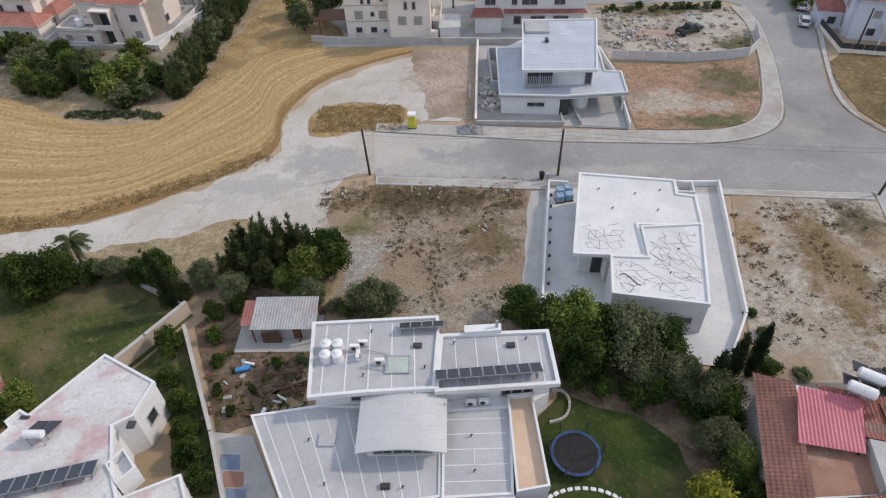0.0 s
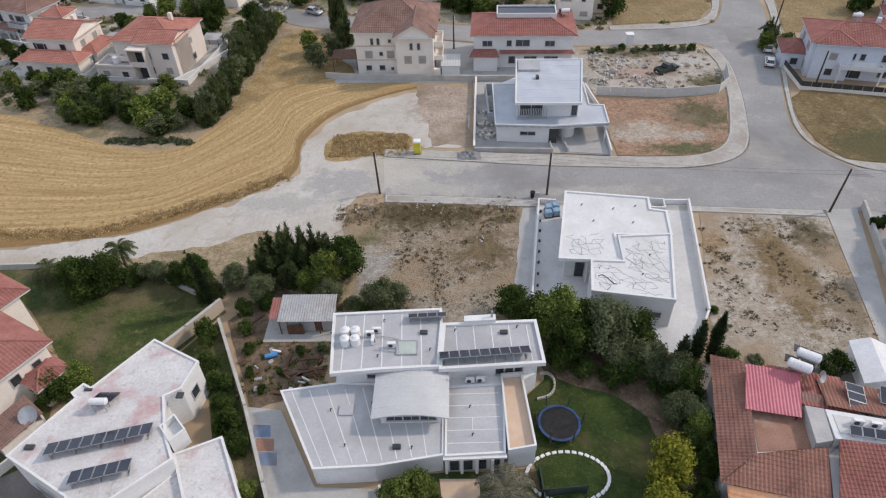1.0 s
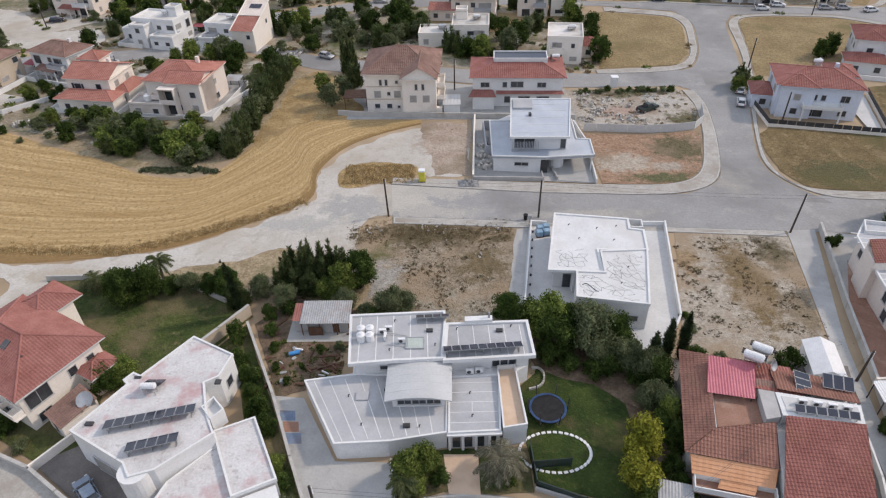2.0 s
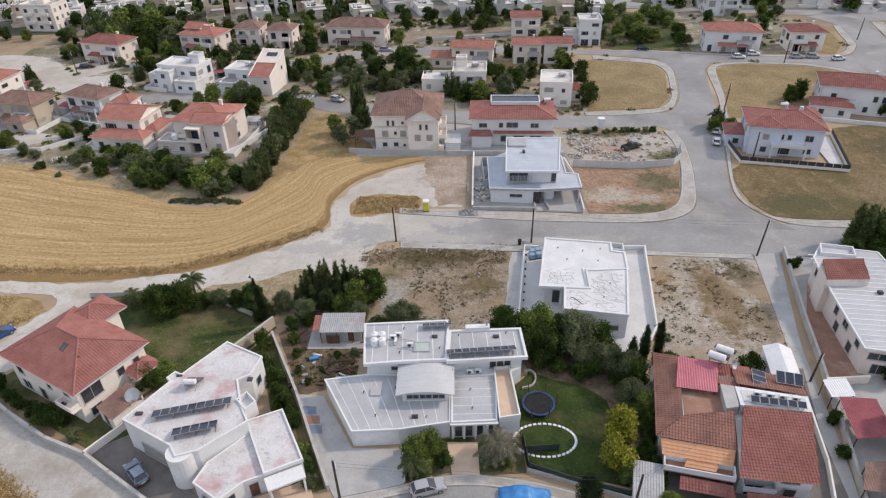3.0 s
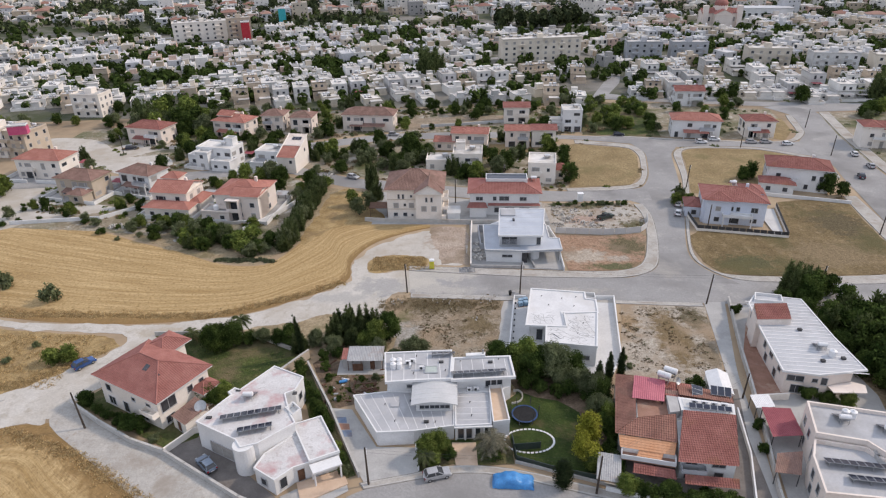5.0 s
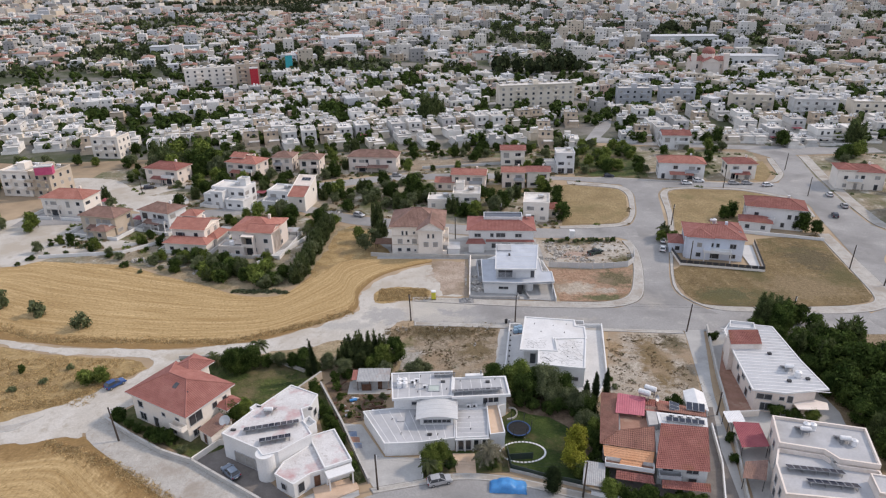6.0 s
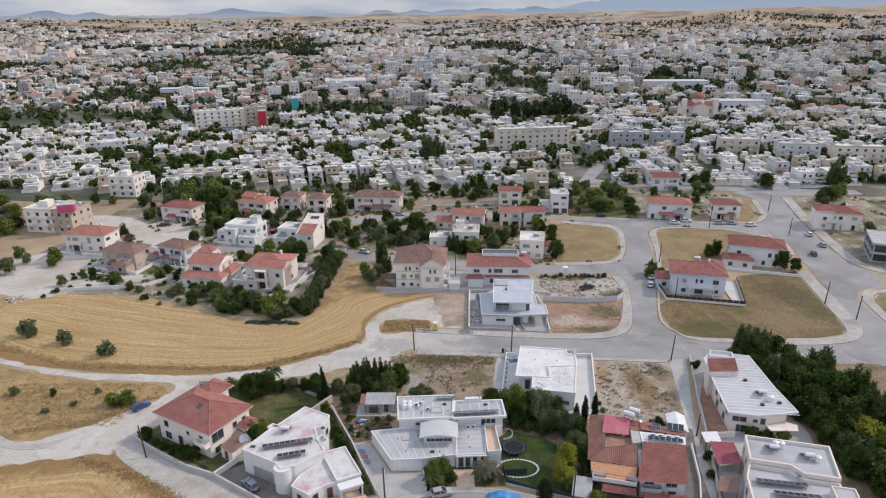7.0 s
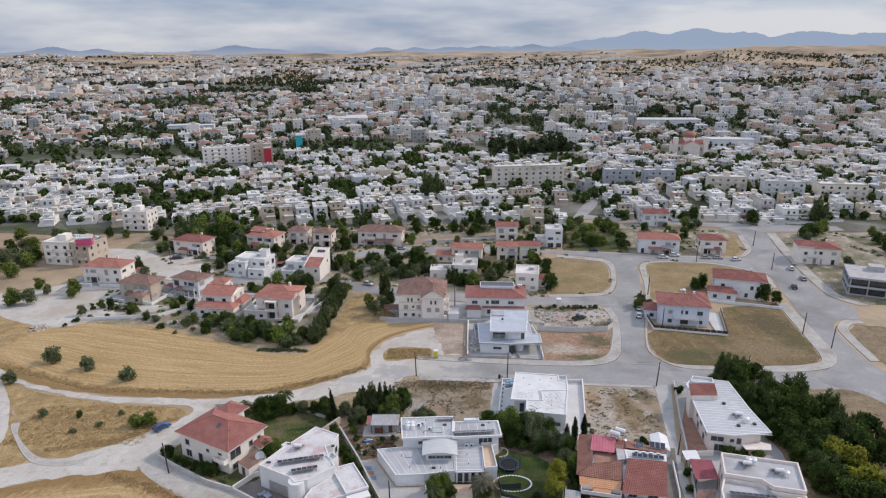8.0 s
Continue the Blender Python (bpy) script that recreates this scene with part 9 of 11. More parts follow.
TREES = {
    # kind: leaf material, label, category, crown base, crown height, lobes, leaves, leaf size
    "citrus": ("lf_dark", "dense dark green citrus tree in leaf", "tree", 0.3, 3.1, 36, 9000, 0.11),
    "green": ("lf_green", "leafy mid-green garden tree in full leaf", "tree", 0.35, 3.3, 36, 9000, 0.11),
    "olive": ("lf_olive", "grey-green olive tree with loose crown", "tree", 0.4, 2.8, 32, 9000, 0.095),
    "pine": ("lf_pine", "dark feathery conifer with loose crown", "tree", 0.3, 3.9, 40, 9000, 0.12),
    "yellow": ("lf_yellow", "yellow-green flowering garden tree", "tree", 0.5, 3.0, 24, 6000, 0.115),
    "bush": ("lf_dark", "rounded dark green garden shrub", "shrub", 0.05, 1.4, 12, 2200, 0.10),
    "greybush": ("lf_olive", "low grey-green garden shrub", "shrub", 0.05, 1.3, 12, 2200, 0.10),
}


_cloud = {}


def tree_proto(kind, var, far):
    key = ("tree", kind, var, far)
    if key in _proto:
        return _proto[key], False
    lf, label, cat, base, high, nl, n, size = TREES[kind]
    rg = random.Random(hash_of(kind) + var * 17)
    T = thing("shrub" if cat == "shrub" else "tree", 0, 0, label, cat, "shrubs" if cat == "shrub" else "trees")
    wide = 1.0 if cat == "shrub" else 1.55
    skew = (rg.uniform(-0.25, 0.25), rg.uniform(-0.25, 0.25))
    lobes = []
    for i in range(nl):
        a, q, t = rg.uniform(0, 6.28), math.sqrt(rg.random()), rg.random()
        env = math.sin(math.pi * (0.16 + 0.74 * t)) ** 0.6
        r = rg.uniform(0.22, 0.70) * (1.0 if cat == "tree" else 0.62)
        x, y = q * wide * env * 0.82 * math.cos(a) + skew[0] * t, q * wide * env * 0.82 * math.sin(a) + skew[1] * t
        lobes.append((x, y, base + r * 0.6 + t * (high - r * 1.3), r, rg.uniform(0.75, 1.05)))
    if kind == "pine":
        # several upright leaders of uneven height instead of one dome
        lobes = []
        for i in range(7):
            a, q, h = i * 0.9 + rg.uniform(-0.3, 0.3), (0.0 if i == 0 else rg.uniform(0.5, 1.05)), high * (1.0 if i == 0 else rg.uniform(0.55, 0.98))
            for k in range(7):
                t = k / 6
                out = q * (1 + 0.35 * t) + rg.uniform(-0.1, 0.1)
                lobes.append((out * math.cos(a + 0.2 * t), out * math.sin(a + 0.2 * t), base + 0.3 + (h - 0.4) * t, (0.62 - 0.46 * t) * rg.uniform(0.8, 1.15), 1.15))
    v, f = leaf_cloud(rg, lobes, n // 4 if far else n, size * (1.7 if far else 1.0), spray=kind == "pine")
    _cloud[key[1:3]] = (v, f)
    part("trunk", trunk_mesh(rg, base + high * 0.45, 0.13 if cat == "tree" else 0.05, 5, 0.8 if cat == "tree" else 0.4), M["bark"], T)
    part("crown", mesh_of("crown", v, f, M[lf]), None, T)
    _proto[key] = T
    return T, True


def hash_of(s):
    return sum(ord(c) * (i + 3) for i, c in enumerate(s))


LATER = {}


def tree(kind, x, y, size=1.0, tall=1.0, rz=None, z=0.0):
    """size 1 is a crown about 3.6 m across and 4 m high."""
    var = (int(abs(x * 7 + y * 3)) % 3)
    if y > 140:
        LATER.setdefault(kind, []).append((x, y, size, tall, (x * 57 + y * 31) % 6.28, var))
        return None
    T, first = tree_proto(kind, var, y > 84 or abs(x) > 72)
    m = pose(x, y, z, 0, 0, (x * 57 + y * 31) % 360 if rz is None else rz) @ Matrix.Diagonal((size, size, size * tall, 1))
    if first:
        T.matrix_basis = m
        return T
    made = copy_thing(T, m)
    made.matrix_basis = m
    return made


def cypress(x, y, h=7.0, r=0.7, lean=0.0):
    rg = random.Random(int(abs(x * 10 + y)))
    T = thing("cypress", x, y, "slim dark green cypress tree", "tree", "cypresses")
    n = 16
    lobes = [(lean * (i / n) ** 2 + rg.uniform(-0.1, 0.1), rg.uniform(-0.1, 0.1), 0.5 + (h - 0.9) * i / n, r * (math.sin(math.pi * (0.16 + 0.8 * i / n)) * 0.8 + 0.15), 1.3) for i in range(n + 1)]
    v, f = leaf_cloud(rg, lobes, int(900 * h * r), 0.10, core=0.85, spray=True)
    part("trunk", tube(B(), (0, 0, -0.1), (lean * 0.3, 0, h * 0.5), 0.12, 8, 0.06), M["bark"], T)
    part("crown", mesh_of("crown", v, f, M["lf_cypress"]), None, T)
    return T


def palm(x, y, h=3.5, fronds=26, length=2.6, mat_name="lf_palm", label="fan of arching palm fronds on a short trunk"):
    rg = random.Random(int(abs(x * 13 + y * 5)))
    T = thing("palm_tree", x, y, label, "palm", "palms")
    bm = B()
    for i in range(8):
        tube(bm, (0, 0, h * i / 8), (0, 0, h * (i + 1) / 8), 0.24 - 0.008 * i, 10, 0.19 - 0.006 * i)
    part("trunk", bm, M["bark"], T)
    for i in range(fronds):
        a, up = i * 2.4 + rg.uniform(-0.2, 0.2), rg.uniform(-0.25, 1.2)
        bm = B()
        d = Vector((math.cos(a), math.sin(a), 0))
        side = Vector((-d.y, d.x, 0))
        pts = [Vector((0, 0, h)) + d * length * t * (0.75 + 0.25 * math.cos(up)) + Vector((0, 0, length * (up * t - (0.55 + 0.5 * up) * t * t))) for t in (0, 0.15, 0.3, 0.45, 0.6, 0.75, 0.9, 1.0)]
        for k in range(7):
            p, q = pts[k], pts[k + 1]
            for s in (-1, 1):
                for m in (0.0, 0.33, 0.66):
                    b0 = p.lerp(q, m)
                    L = length * 0.22 * math.sin(math.pi * (0.15 + 0.8 * (k + m) / 7))
                    tip = b0 + side * s * L + (q - p).normalized() * L * 0.7 - Vector((0, 0, L * 0.35))
                    w = (q - p).normalized() * 0.07
                    bm.faces.new([bm.verts.new(c) for c in (b0 - w, b0 + w, tip)])
            tube(bm, p, q, 0.03, 4, 0.02, caps=False)
        part("frond", bm, M[mat_name], T)
    return T


def clump_stuff(name, spots, mat_name, label, rg, size=0.18, n=26, category="plants", parent=None):
    """Uncountable low growth in one mesh: spots are (x, y, radius, height)."""
    v, f = [], []
    for x, y, r, h in spots:
        for _ in range(n):
            a, q = rg.uniform(0, 6.28), r * math.sqrt(rg.random())
            bx, by = x + q * math.cos(a), y + q * math.sin(a)
            hh = h * rg.uniform(0.4, 1.1) * (1.1 - q / (r * 1.6))
            t = Vector((rg.gauss(0, 1), rg.gauss(0, 1), 0)).normalized() * size * rg.uniform(0.6, 1.3)
            ln = Vector((rg.gauss(0, 0.3), rg.gauss(0, 0.3), 0)) * h
            k = len(v)
            v += [(bx - t.x, by - t.y, 0.02 + hh * 0.25), (bx + ln.x * 0.5, by + ln.y * 0.5, 0.03), (bx + t.x, by + t.y, 0.02 + hh * 0.35), (bx + ln.x, by + ln.y, 0.05 + hh)]
            f.append((k, k + 1, k + 2, k + 3))
    return tagged(new(name, mesh_of(name, v, f, M[mat_name])), label, category, kind="stuff")


# round the vacant plot and the white house
for k, x, y, s, t in (("pine", -23.0, 54.0, 1.4, 1.15), ("pine", -25.2, 52.6, 1.3, 1.0), ("pine", -20.4, 53.4, 1.35, 1.25), ("pine", -17.8, 52.8, 1.2, 1.3), ("pine", -21.8, 51.2, 1.3, 0.8), ("green", -17.0, 50.6, 1.3, 1.15), ("citrus", -14.6, 52.0, 1.35, 1.35), ("olive", -16.2, 47.8, 1.1, 0.9),
                      ("green", -19.2, 49.6, 1.0, 0.9), ("olive", -9.8, 45.8, 1.45, 1.0), ("olive", -8.4, 46.6, 1.1, 0.9), ("pine", -25.4, 51.6, 1.3, 0.9), ("bush", -12, 46, 1.2, 1.0),
                      ("citrus", 5.6, 45.2, 1.3, 0.85), ("citrus", 8.2, 43.2, 1.4, 1.0), ("green", 10.4, 41.2, 1.7, 1.1), ("citrus", 11.6, 38.6, 1.6, 1.05), ("olive", 15.0, 39.2, 1.9, 1.1),
                      ("olive", 16.6, 37.2, 1.4, 1.0), ("citrus", 19.2, 39.6, 1.4, 1.05), ("bush", 12.6, 36.4, 1.5, 1.0), ("green", 22.4, 27.6, 0.9, 1.2), ("citrus", 22.6, 24.4, 1.0, 1.1),):
    tree(k, x, y, s, t)
for k, x, y, s, t in (("olive", 19.6, 36.2, 1.4, 1.0), ("olive", 21.8, 34.4, 1.2, 1.3), ("citrus", 22.6, 32.6, 1.2, 1.2), ("bush", 17.8, 35.4, 1.7, 1.3), ("olive", 23.2, 29.0, 1.0, 1.2), ("citrus", 13.6, 41.0, 1.5, 1.1), ("bush", 10.2, 37.4, 1.6, 1.3), ("bush", 22.0, 26.2, 1.4, 1.4), ("bush", 21.6, 19.4, 1.3, 1.3)):
    tree(k, x, y, s, t)
for k, x, y, s, t in (("olive", 21.6, 30.0, 1.2, 1.0), ("bush", 20.6, 33.6, 1.5, 1.3), ("bush", 21.4, 21.6, 1.3, 1.2), ("bush", 15.6, 34.6, 1.4, 1.2), ("yellow", 18.2, 23.4, 1.5, 1.15),
                      ("yellow", 17.8, 20.2, 1.4, 0.95), ("green", 18.4, 18.2, 0.9, 0.9), ("green", -6.4, 20.6, 1.15, 1.05), ("green", -4.6, 21.6, 1.0, 1.1), ("bush", -3.0, 20.4, 1.2, 1.0),
                      ("bush", 3.8, 20.0, 1.1, 1.0), ("green", -5.4, 19.2, 0.8, 0.8), ("bush", 5.4, 22.2, 0.9, 1.0), ("citrus", -44.0, 33.4, 1.2, 0.95), ("green", -42.0, 34.4, 1.1, 0.9),
                      ("citrus", -47.2, 49.2, 1.5, 1.1), ("citrus", -45.0, 50.6, 1.4, 1.1), ("citrus", -49.4, 51.0, 1.3, 1.0), ("citrus", -33.6, 50.6, 1.3, 1.0), ("pine", -31.6, 48.6, 1.2, 0.85),):
    tree(k, x, y, s, t)
for k, x, y, s, t in (("citrus", -36.0, 51.4, 1.1, 0.8), ("olive", -28.6, 50.2, 1.2, 0.9), ("olive", -39.0, 51.8, 1.2, 0.8), ("bush", -42.0, 51.8, 1.6, 1.0), ("olive", -25.0, 48.4, 1.2, 0.9),
                      ("bush", -29.8, 41.4, 1.5, 1.4), ("bush", -28.4, 37.4, 1.3, 1.2), ("bush", -26.4, 34.6, 1.4, 1.2), ("citrus", -25.4, 31.6, 0.75, 0.9), ("bush", -24.2, 29.4, 1.4, 1.2),
                      ("bush", -22.8, 26.6, 1.3, 1.2), ("bush", -19.8, 19.6, 1.1, 1.0), ("greybush", -18.6, 17.6, 1.0, 1.0), ("green", -20.6, 22, 0.6, 0.9), ("bush", -65.4, 33.6, 1.5, 1.2),
                      ("bush", -55.4, 27.4, 1.6, 1.2), ("bush", -53.2, 26.6, 1.7, 1.2), ("bush", -57.6, 28.8, 1.3, 1.0), ("bush", -60.2, 30.2, 1.2, 0.9), ("greybush", -50.2, 24.6, 1.0, 0.7),):
    tree(k, x, y, s, t)
for k, x, y, s, t in (("bush", -62.6, 31.6, 1.1, 0.8), ("bush", -65.0, 33.4, 1.2, 0.9), ("green", -75.2, 46.4, 1.25, 0.75), ("green", -77.6, 45.6, 1.2, 0.7), ("greybush", -117.6, 78.6, 2.6, 1.3),
                      ("greybush", -105, 75, 2.4, 1.3), ("greybush", -90.4, 68.4, 2.1, 1.3), ("olive", -121.6, 67, 1.3, 0.9), ("olive", -102.8, 49.8, 0.8, 0.8), ("bush", -93.8, 49.8, 1.0, 1.2),
                      ("greybush", -84, 50.8, 0.9, 1.2), ("greybush", -87, 46, 1.1, 0.7), ("greybush", -92, 43, 1.0, 0.6), ("bush", 29.6, 45, 0.7, 0.8), ("greybush", 30.2, 42.4, 0.8, 0.8),
                      ("bush", 39.4, 36.0, 1.6, 1.2), ("bush", 29.0, 38.2, 1.3, 0.8), ("greybush", 32, 37.4, 1.0, 0.7), ("bush", 57.6, 33.2, 1.5, 1.2), ("bush", 60.2, 32.2, 1.5, 1.0),):
    tree(k, x, y, s, t)
for k, x, y, s, t in (("green", 63.4, 31.8, 0.9, 0.8), ("bush", 46.6, 26.4, 1.1, 1.0), ("bush", 45.2, 21.4, 1.1, 1.0), ("bush", 56.2, 60.2, 1.3, 1.2), ("green", 50.4, 26.6, 0.6, 0.9),
                      ("bush", 24.6, 12.6, 1.5, 1.2), ("bush", 26.8, 12.2, 1.6, 1.1), ("bush", 29.2, 11.8, 1.5, 1.2), ("bush", 31.8, 11.2, 1.6, 1.1), ("bush", 34.2, 10.8, 1.5, 1.2),
                      ("bush", 36.4, 10.4, 1.4, 1.1), ("green", 22.4, 13.2, 1.0, 1.0), ("citrus", 28.0, 12.8, 0.8, 1.0), ("bush", 22.0, 17.6, 1.3, 1.2), ("bush", 33.0, 12.6, 1.1, 1.0),):
    tree(k, x, y, s, t)
cypress(22.6, 35.4, 7.0, 0.62)
cypress(24.6, 36.6, 8.0, 0.6)
cypress(26.8, 37.4, 8.4, 0.56)
cypress(-30.6, 46.2, 10.0, 0.46, -0.8)
cypress(13.4, 14.6, 5.0, 1.2)
palm(-44.0, 53.6, 4.2, 30, 2.3)
palm(-53.6, 52.6, 1.6, 20, 2.6, "lf_palm", "low spreading palm with arching fronds")
palm(3.4, 21.0, 3.2, 34, 3.0, "lf_greypalm", "dusty grey palm with drooping fronds")
palm(-6.6, 18.8, 2.4, 22, 1.9)

# the dense grove beyond the beige houses
rg = random.Random(3)
for i in range(150):
    x = rg.uniform(70, 104)
    y = rg.uniform(-6, 70)
    if x > 92 + 0.3 * max(0, 36 - y) - 0.5 * max(0, y - 42) or (y < 20 and x < 73):
        continue
    tree(rg.choice(("citrus", "citrus", "citrus", "pine", "pine", "citrus")), x, y, rg.uniform(1.4, 2.1), rg.uniform(0.9, 1.15))
for x, y in ((80, 26), (78, 28.6), (79, 20)):
    tree("yellow", x, y, 1.9, 1.05)
for x, y in ((68.6, 58), (70, 52), (69.8, 46), (70.4, 40), (66, 61.6), (72, 64), (76, 67), (79, 67.6), (74, 30), (73, 25), (76, 22), (75, 34), (72.4, 36)):
    tree("citrus", x, y, 1.4, 0.95)

# hedge and scrub between the far gardens and the field
for i in range(64):
    t = i / 63
    p = Vector((-44.6, 92)).lerp(Vector((-42.4, 133)), t)
    tree(("pine", "olive", "pine")[i % 3], p.x + rg.uniform(-1.2, 1.2), p.y, rg.uniform(0.9, 1.3), rg.uniform(1.0, 1.4))
for i in range(46):
    t = i / 45
    p = Vector((-80, 101)).lerp(Vector((-49, 89)), t) + Vector((rg.uniform(-3, 3), rg.uniform(-2.5, 6.5)))
    tree(("citrus", "olive", "green", "pine")[i % 4], p.x, p.y, rg.uniform(0.9, 1.5), rg.uniform(0.7, 1.0))
for x, y in ((-96, 103), (-93, 106), (-88, 104), (-85, 101), (-90, 99), (-100, 108), (-104, 110), (-64, 104), (-58, 106), (-70, 106), (-54, 103)):
    tree(rg.choice(("greybush", "bush", "olive")), x, y, rg.uniform(0.9, 1.4), 0.8)
for x, y, k, s in ((-28, 113.4, "olive", 1.5), (-25.6, 118, "olive", 1.4), (-30.6, 120, "green", 1.2), (-24.2, 124, "pine", 1.3), (-45, 133, "citrus", 1.7), (-21, 150, "pine", 1.3), (-16.6, 164, "citrus", 2.2), (-14, 161, "citrus", 1.9), (-1.6, 145.4, "pine", 1.4), (13, 144, "olive", 1.8), (16, 148, "citrus", 1.8), (12, 153, "citrus", 1.6), (18, 154, "olive", 1.6), (9, 160, "citrus", 1.3), (34.6, 136, "citrus", 1.7), (34, 146, "citrus", 1.5), (36, 158, "citrus", 1.4), (33, 166, "citrus", 1.2), (61.4, 117, "green", 1.0), (63.4, 121, "pine", 1.1), (64, 115, "green", 1.1), (91, 138, "citrus", 1.4), (88, 136, "citrus", 1.2), (107.4, 124.6, "citrus", 1.7), (111, 122, "citrus", 1.2)):
    tree(k, x, y, s, 1.1)
tree("pine", -26.4, 132.4, 1.2, 2.0)
for i in range(14):
    tree(("greybush", "bush", "greybush")[i % 3], 27.5 + i * 1.5 + rg.uniform(-0.5, 0.5), 118.4 + rg.uniform(-0.8, 0.6), rg.uniform(0.7, 1.1), 0.9)
palm(62.4, 119.6, 3.4, 22, 2.2)
palm(-48, 124, 3.0, 20, 2.2)
palm(-117, 131.6, 3.4, 22, 2.6)
palm(-57, 143, 4.0, 20, 2.2)
# olive grove between the back roads
for i in range(26):
    tree(rg.choice(("olive", "citrus", "olive")), rg.uniform(-46, -10), rg.uniform(146, 174), rg.uniform(1.0, 1.6), 0.9)
for i in range(34):
    x, y = rg.uniform(50, 80), rg.uniform(188, 234)
    if x < 50 + (y - 188) * 0.2:
        continue
    tree(rg.choice(("citrus", "green", "olive", "green")), x, y, rg.uniform(1.0, 1.7), 0.9)
for i in range(30):
    tree(rg.choice(("pine", "green", "olive", "citrus")), rg.uniform(-132, -94), rg.uniform(190, 216), rg.uniform(1.6, 2.6), 1.1)
for i in range(24):
    tree(rg.choice(("olive", "green", "olive")), rg.uniform(-200, -176), rg.uniform(150, 178), rg.uniform(1.4, 2.2), 0.9)
for i in range(14):
    tree("citrus", rg.uniform(-70, 50), rg.uniform(207, 232), rg.uniform(1.0, 1.6), 1.0)
for x, y in ((-92, 170), (-90, 175), (-66, 168), (-48, 164), (-44, 170), (-50, 190), (-20, 196), (-96, 184), (-100, 176), (-56, 140), (-68, 142), (-72, 166)):
    tree(rg.choice(("citrus", "green", "pine")), x, y, rg.uniform(1.2, 1.8), 1.1)
for x, y, s in ((-14, 290, 4.0), (-10, 294, 3.4), (185, 232, 3.2), (-128, 232, 2.0), (104, 236, 1.8), (118, 236, 1.6), (124, 238, 2.0), (150, 228, 2.2)):
    tree("pine" if s > 3 else "citrus", x, y, s, 1.0)


def scatter(n, x0, x1, y0, y1, kinds, lo, hi, seed, thr=-0.15):
    """Garden trees and shrubs on free ground among the houses, too many to count: one mesh a kind."""
    r = random.Random(seed)
    got = {}
    for _ in range(n):
        x, y = r.uniform(x0, x1), r.uniform(y0, y1)
        if noise.noise((x / 16, y / 16, seed)) < thr or any(math.hypot(x - a, y - b) < c for a, b, c in BUSY2) or any(inside(x + dx, y + dy, p) for p in ROADS for dx, dy in ((0, 0), (1.4, 0), (-1.4, 0), (0, 1.4), (0, -1.4))):
            continue
        got.setdefault(r.choice(kinds), []).append((x, y, r.uniform(lo, hi), r.uniform(0.8, 1.15), r.uniform(0, 6.28), r.randrange(3)))
    plant(got)


def plant(got, name="garden_trees", label="garden trees and shrubs crowding between houses"):
    for kind, spots in got.items():
        v, f = [], []
        for x, y, s, t, a, var in spots:
            if ("tree", kind, var, True) not in _proto:
                tree_proto(kind, var, True)[0].location = (-130 - 5 * var, 140 - hash_of(kind) % 40, 0)
            pv, pf = _cloud[(kind, var)]
            c, sn, k = math.cos(a) * s, math.sin(a) * s, len(v)
            v += [(x + c * px - sn * py, y + sn * px + c * py, pz * s * t) for px, py, pz in pv]
            f += [tuple(i + k for i in q) for q in pf]
        tagged(new(name, mesh_of(name, v, f, M[TREES[kind][0]])), label, "trees", kind="stuff")


plant(LATER)
scatter(420, -150, 52, 134, 232, ("citrus", "green", "olive", "citrus", "pine", "bush"), 0.8, 1.7, 31)
scatter(120, -130, -44, 104, 138, ("citrus", "green", "bush", "olive", "bush"), 0.6, 1.2, 32)
scatter(150, 72, 230, 130, 238, ("citrus", "green", "olive", "citrus"), 0.9, 1.7, 33, -0.05)
scatter(90, -215, -130, 120, 215, ("citrus", "green", "olive"), 1.0, 1.9, 34, -0.05)


def undergrowth(name, n, x0, x1, y0, y1, mat_name, label, seed, thr, lo=0.5, hi=1.5):
    """Low shrubs and weeds on free garden ground."""
    r = random.Random(seed)
    spots = []
    for _ in range(n):
        x, y = r.uniform(x0, x1), r.uniform(y0, y1)
        if (y < 134 and -43 < x < 24) or y < 96 + abs(x + 48) * 0.3 or noise.noise((x / 11, y / 11, seed)) < thr or any(math.hypot(x - a, y - b) < c * 0.8 for a, b, c in BUSY2) or any(inside(x, y, p) for p in ROADS):
            continue
        spots.append((x, y, r.uniform(lo, hi), r.uniform(0.3, 1.3)))
    clump_stuff(name, spots, mat_name, label, r, 0.24, 34)


undergrowth("garden_shrubs", 1500, -130, 50, 100, 232, "lf_green", "low green shrubs in gardens between houses", 51, 0.0)
undergrowth("garden_shrubs", 1200, -130, 50, 100, 232, "lf_olive", "low grey-green shrubs in gardens between houses", 52, 0.0)
undergrowth("garden_weeds", 1400, -130, 60, 100, 232, "lf_weed", "dry weeds on open ground between houses", 53, -0.05, 0.4, 1.2)
undergrowth("garden_shrubs", 700, 70, 200, 100, 240, "lf_olive", "low grey-green shrubs beside the far roads", 54, 0.05)


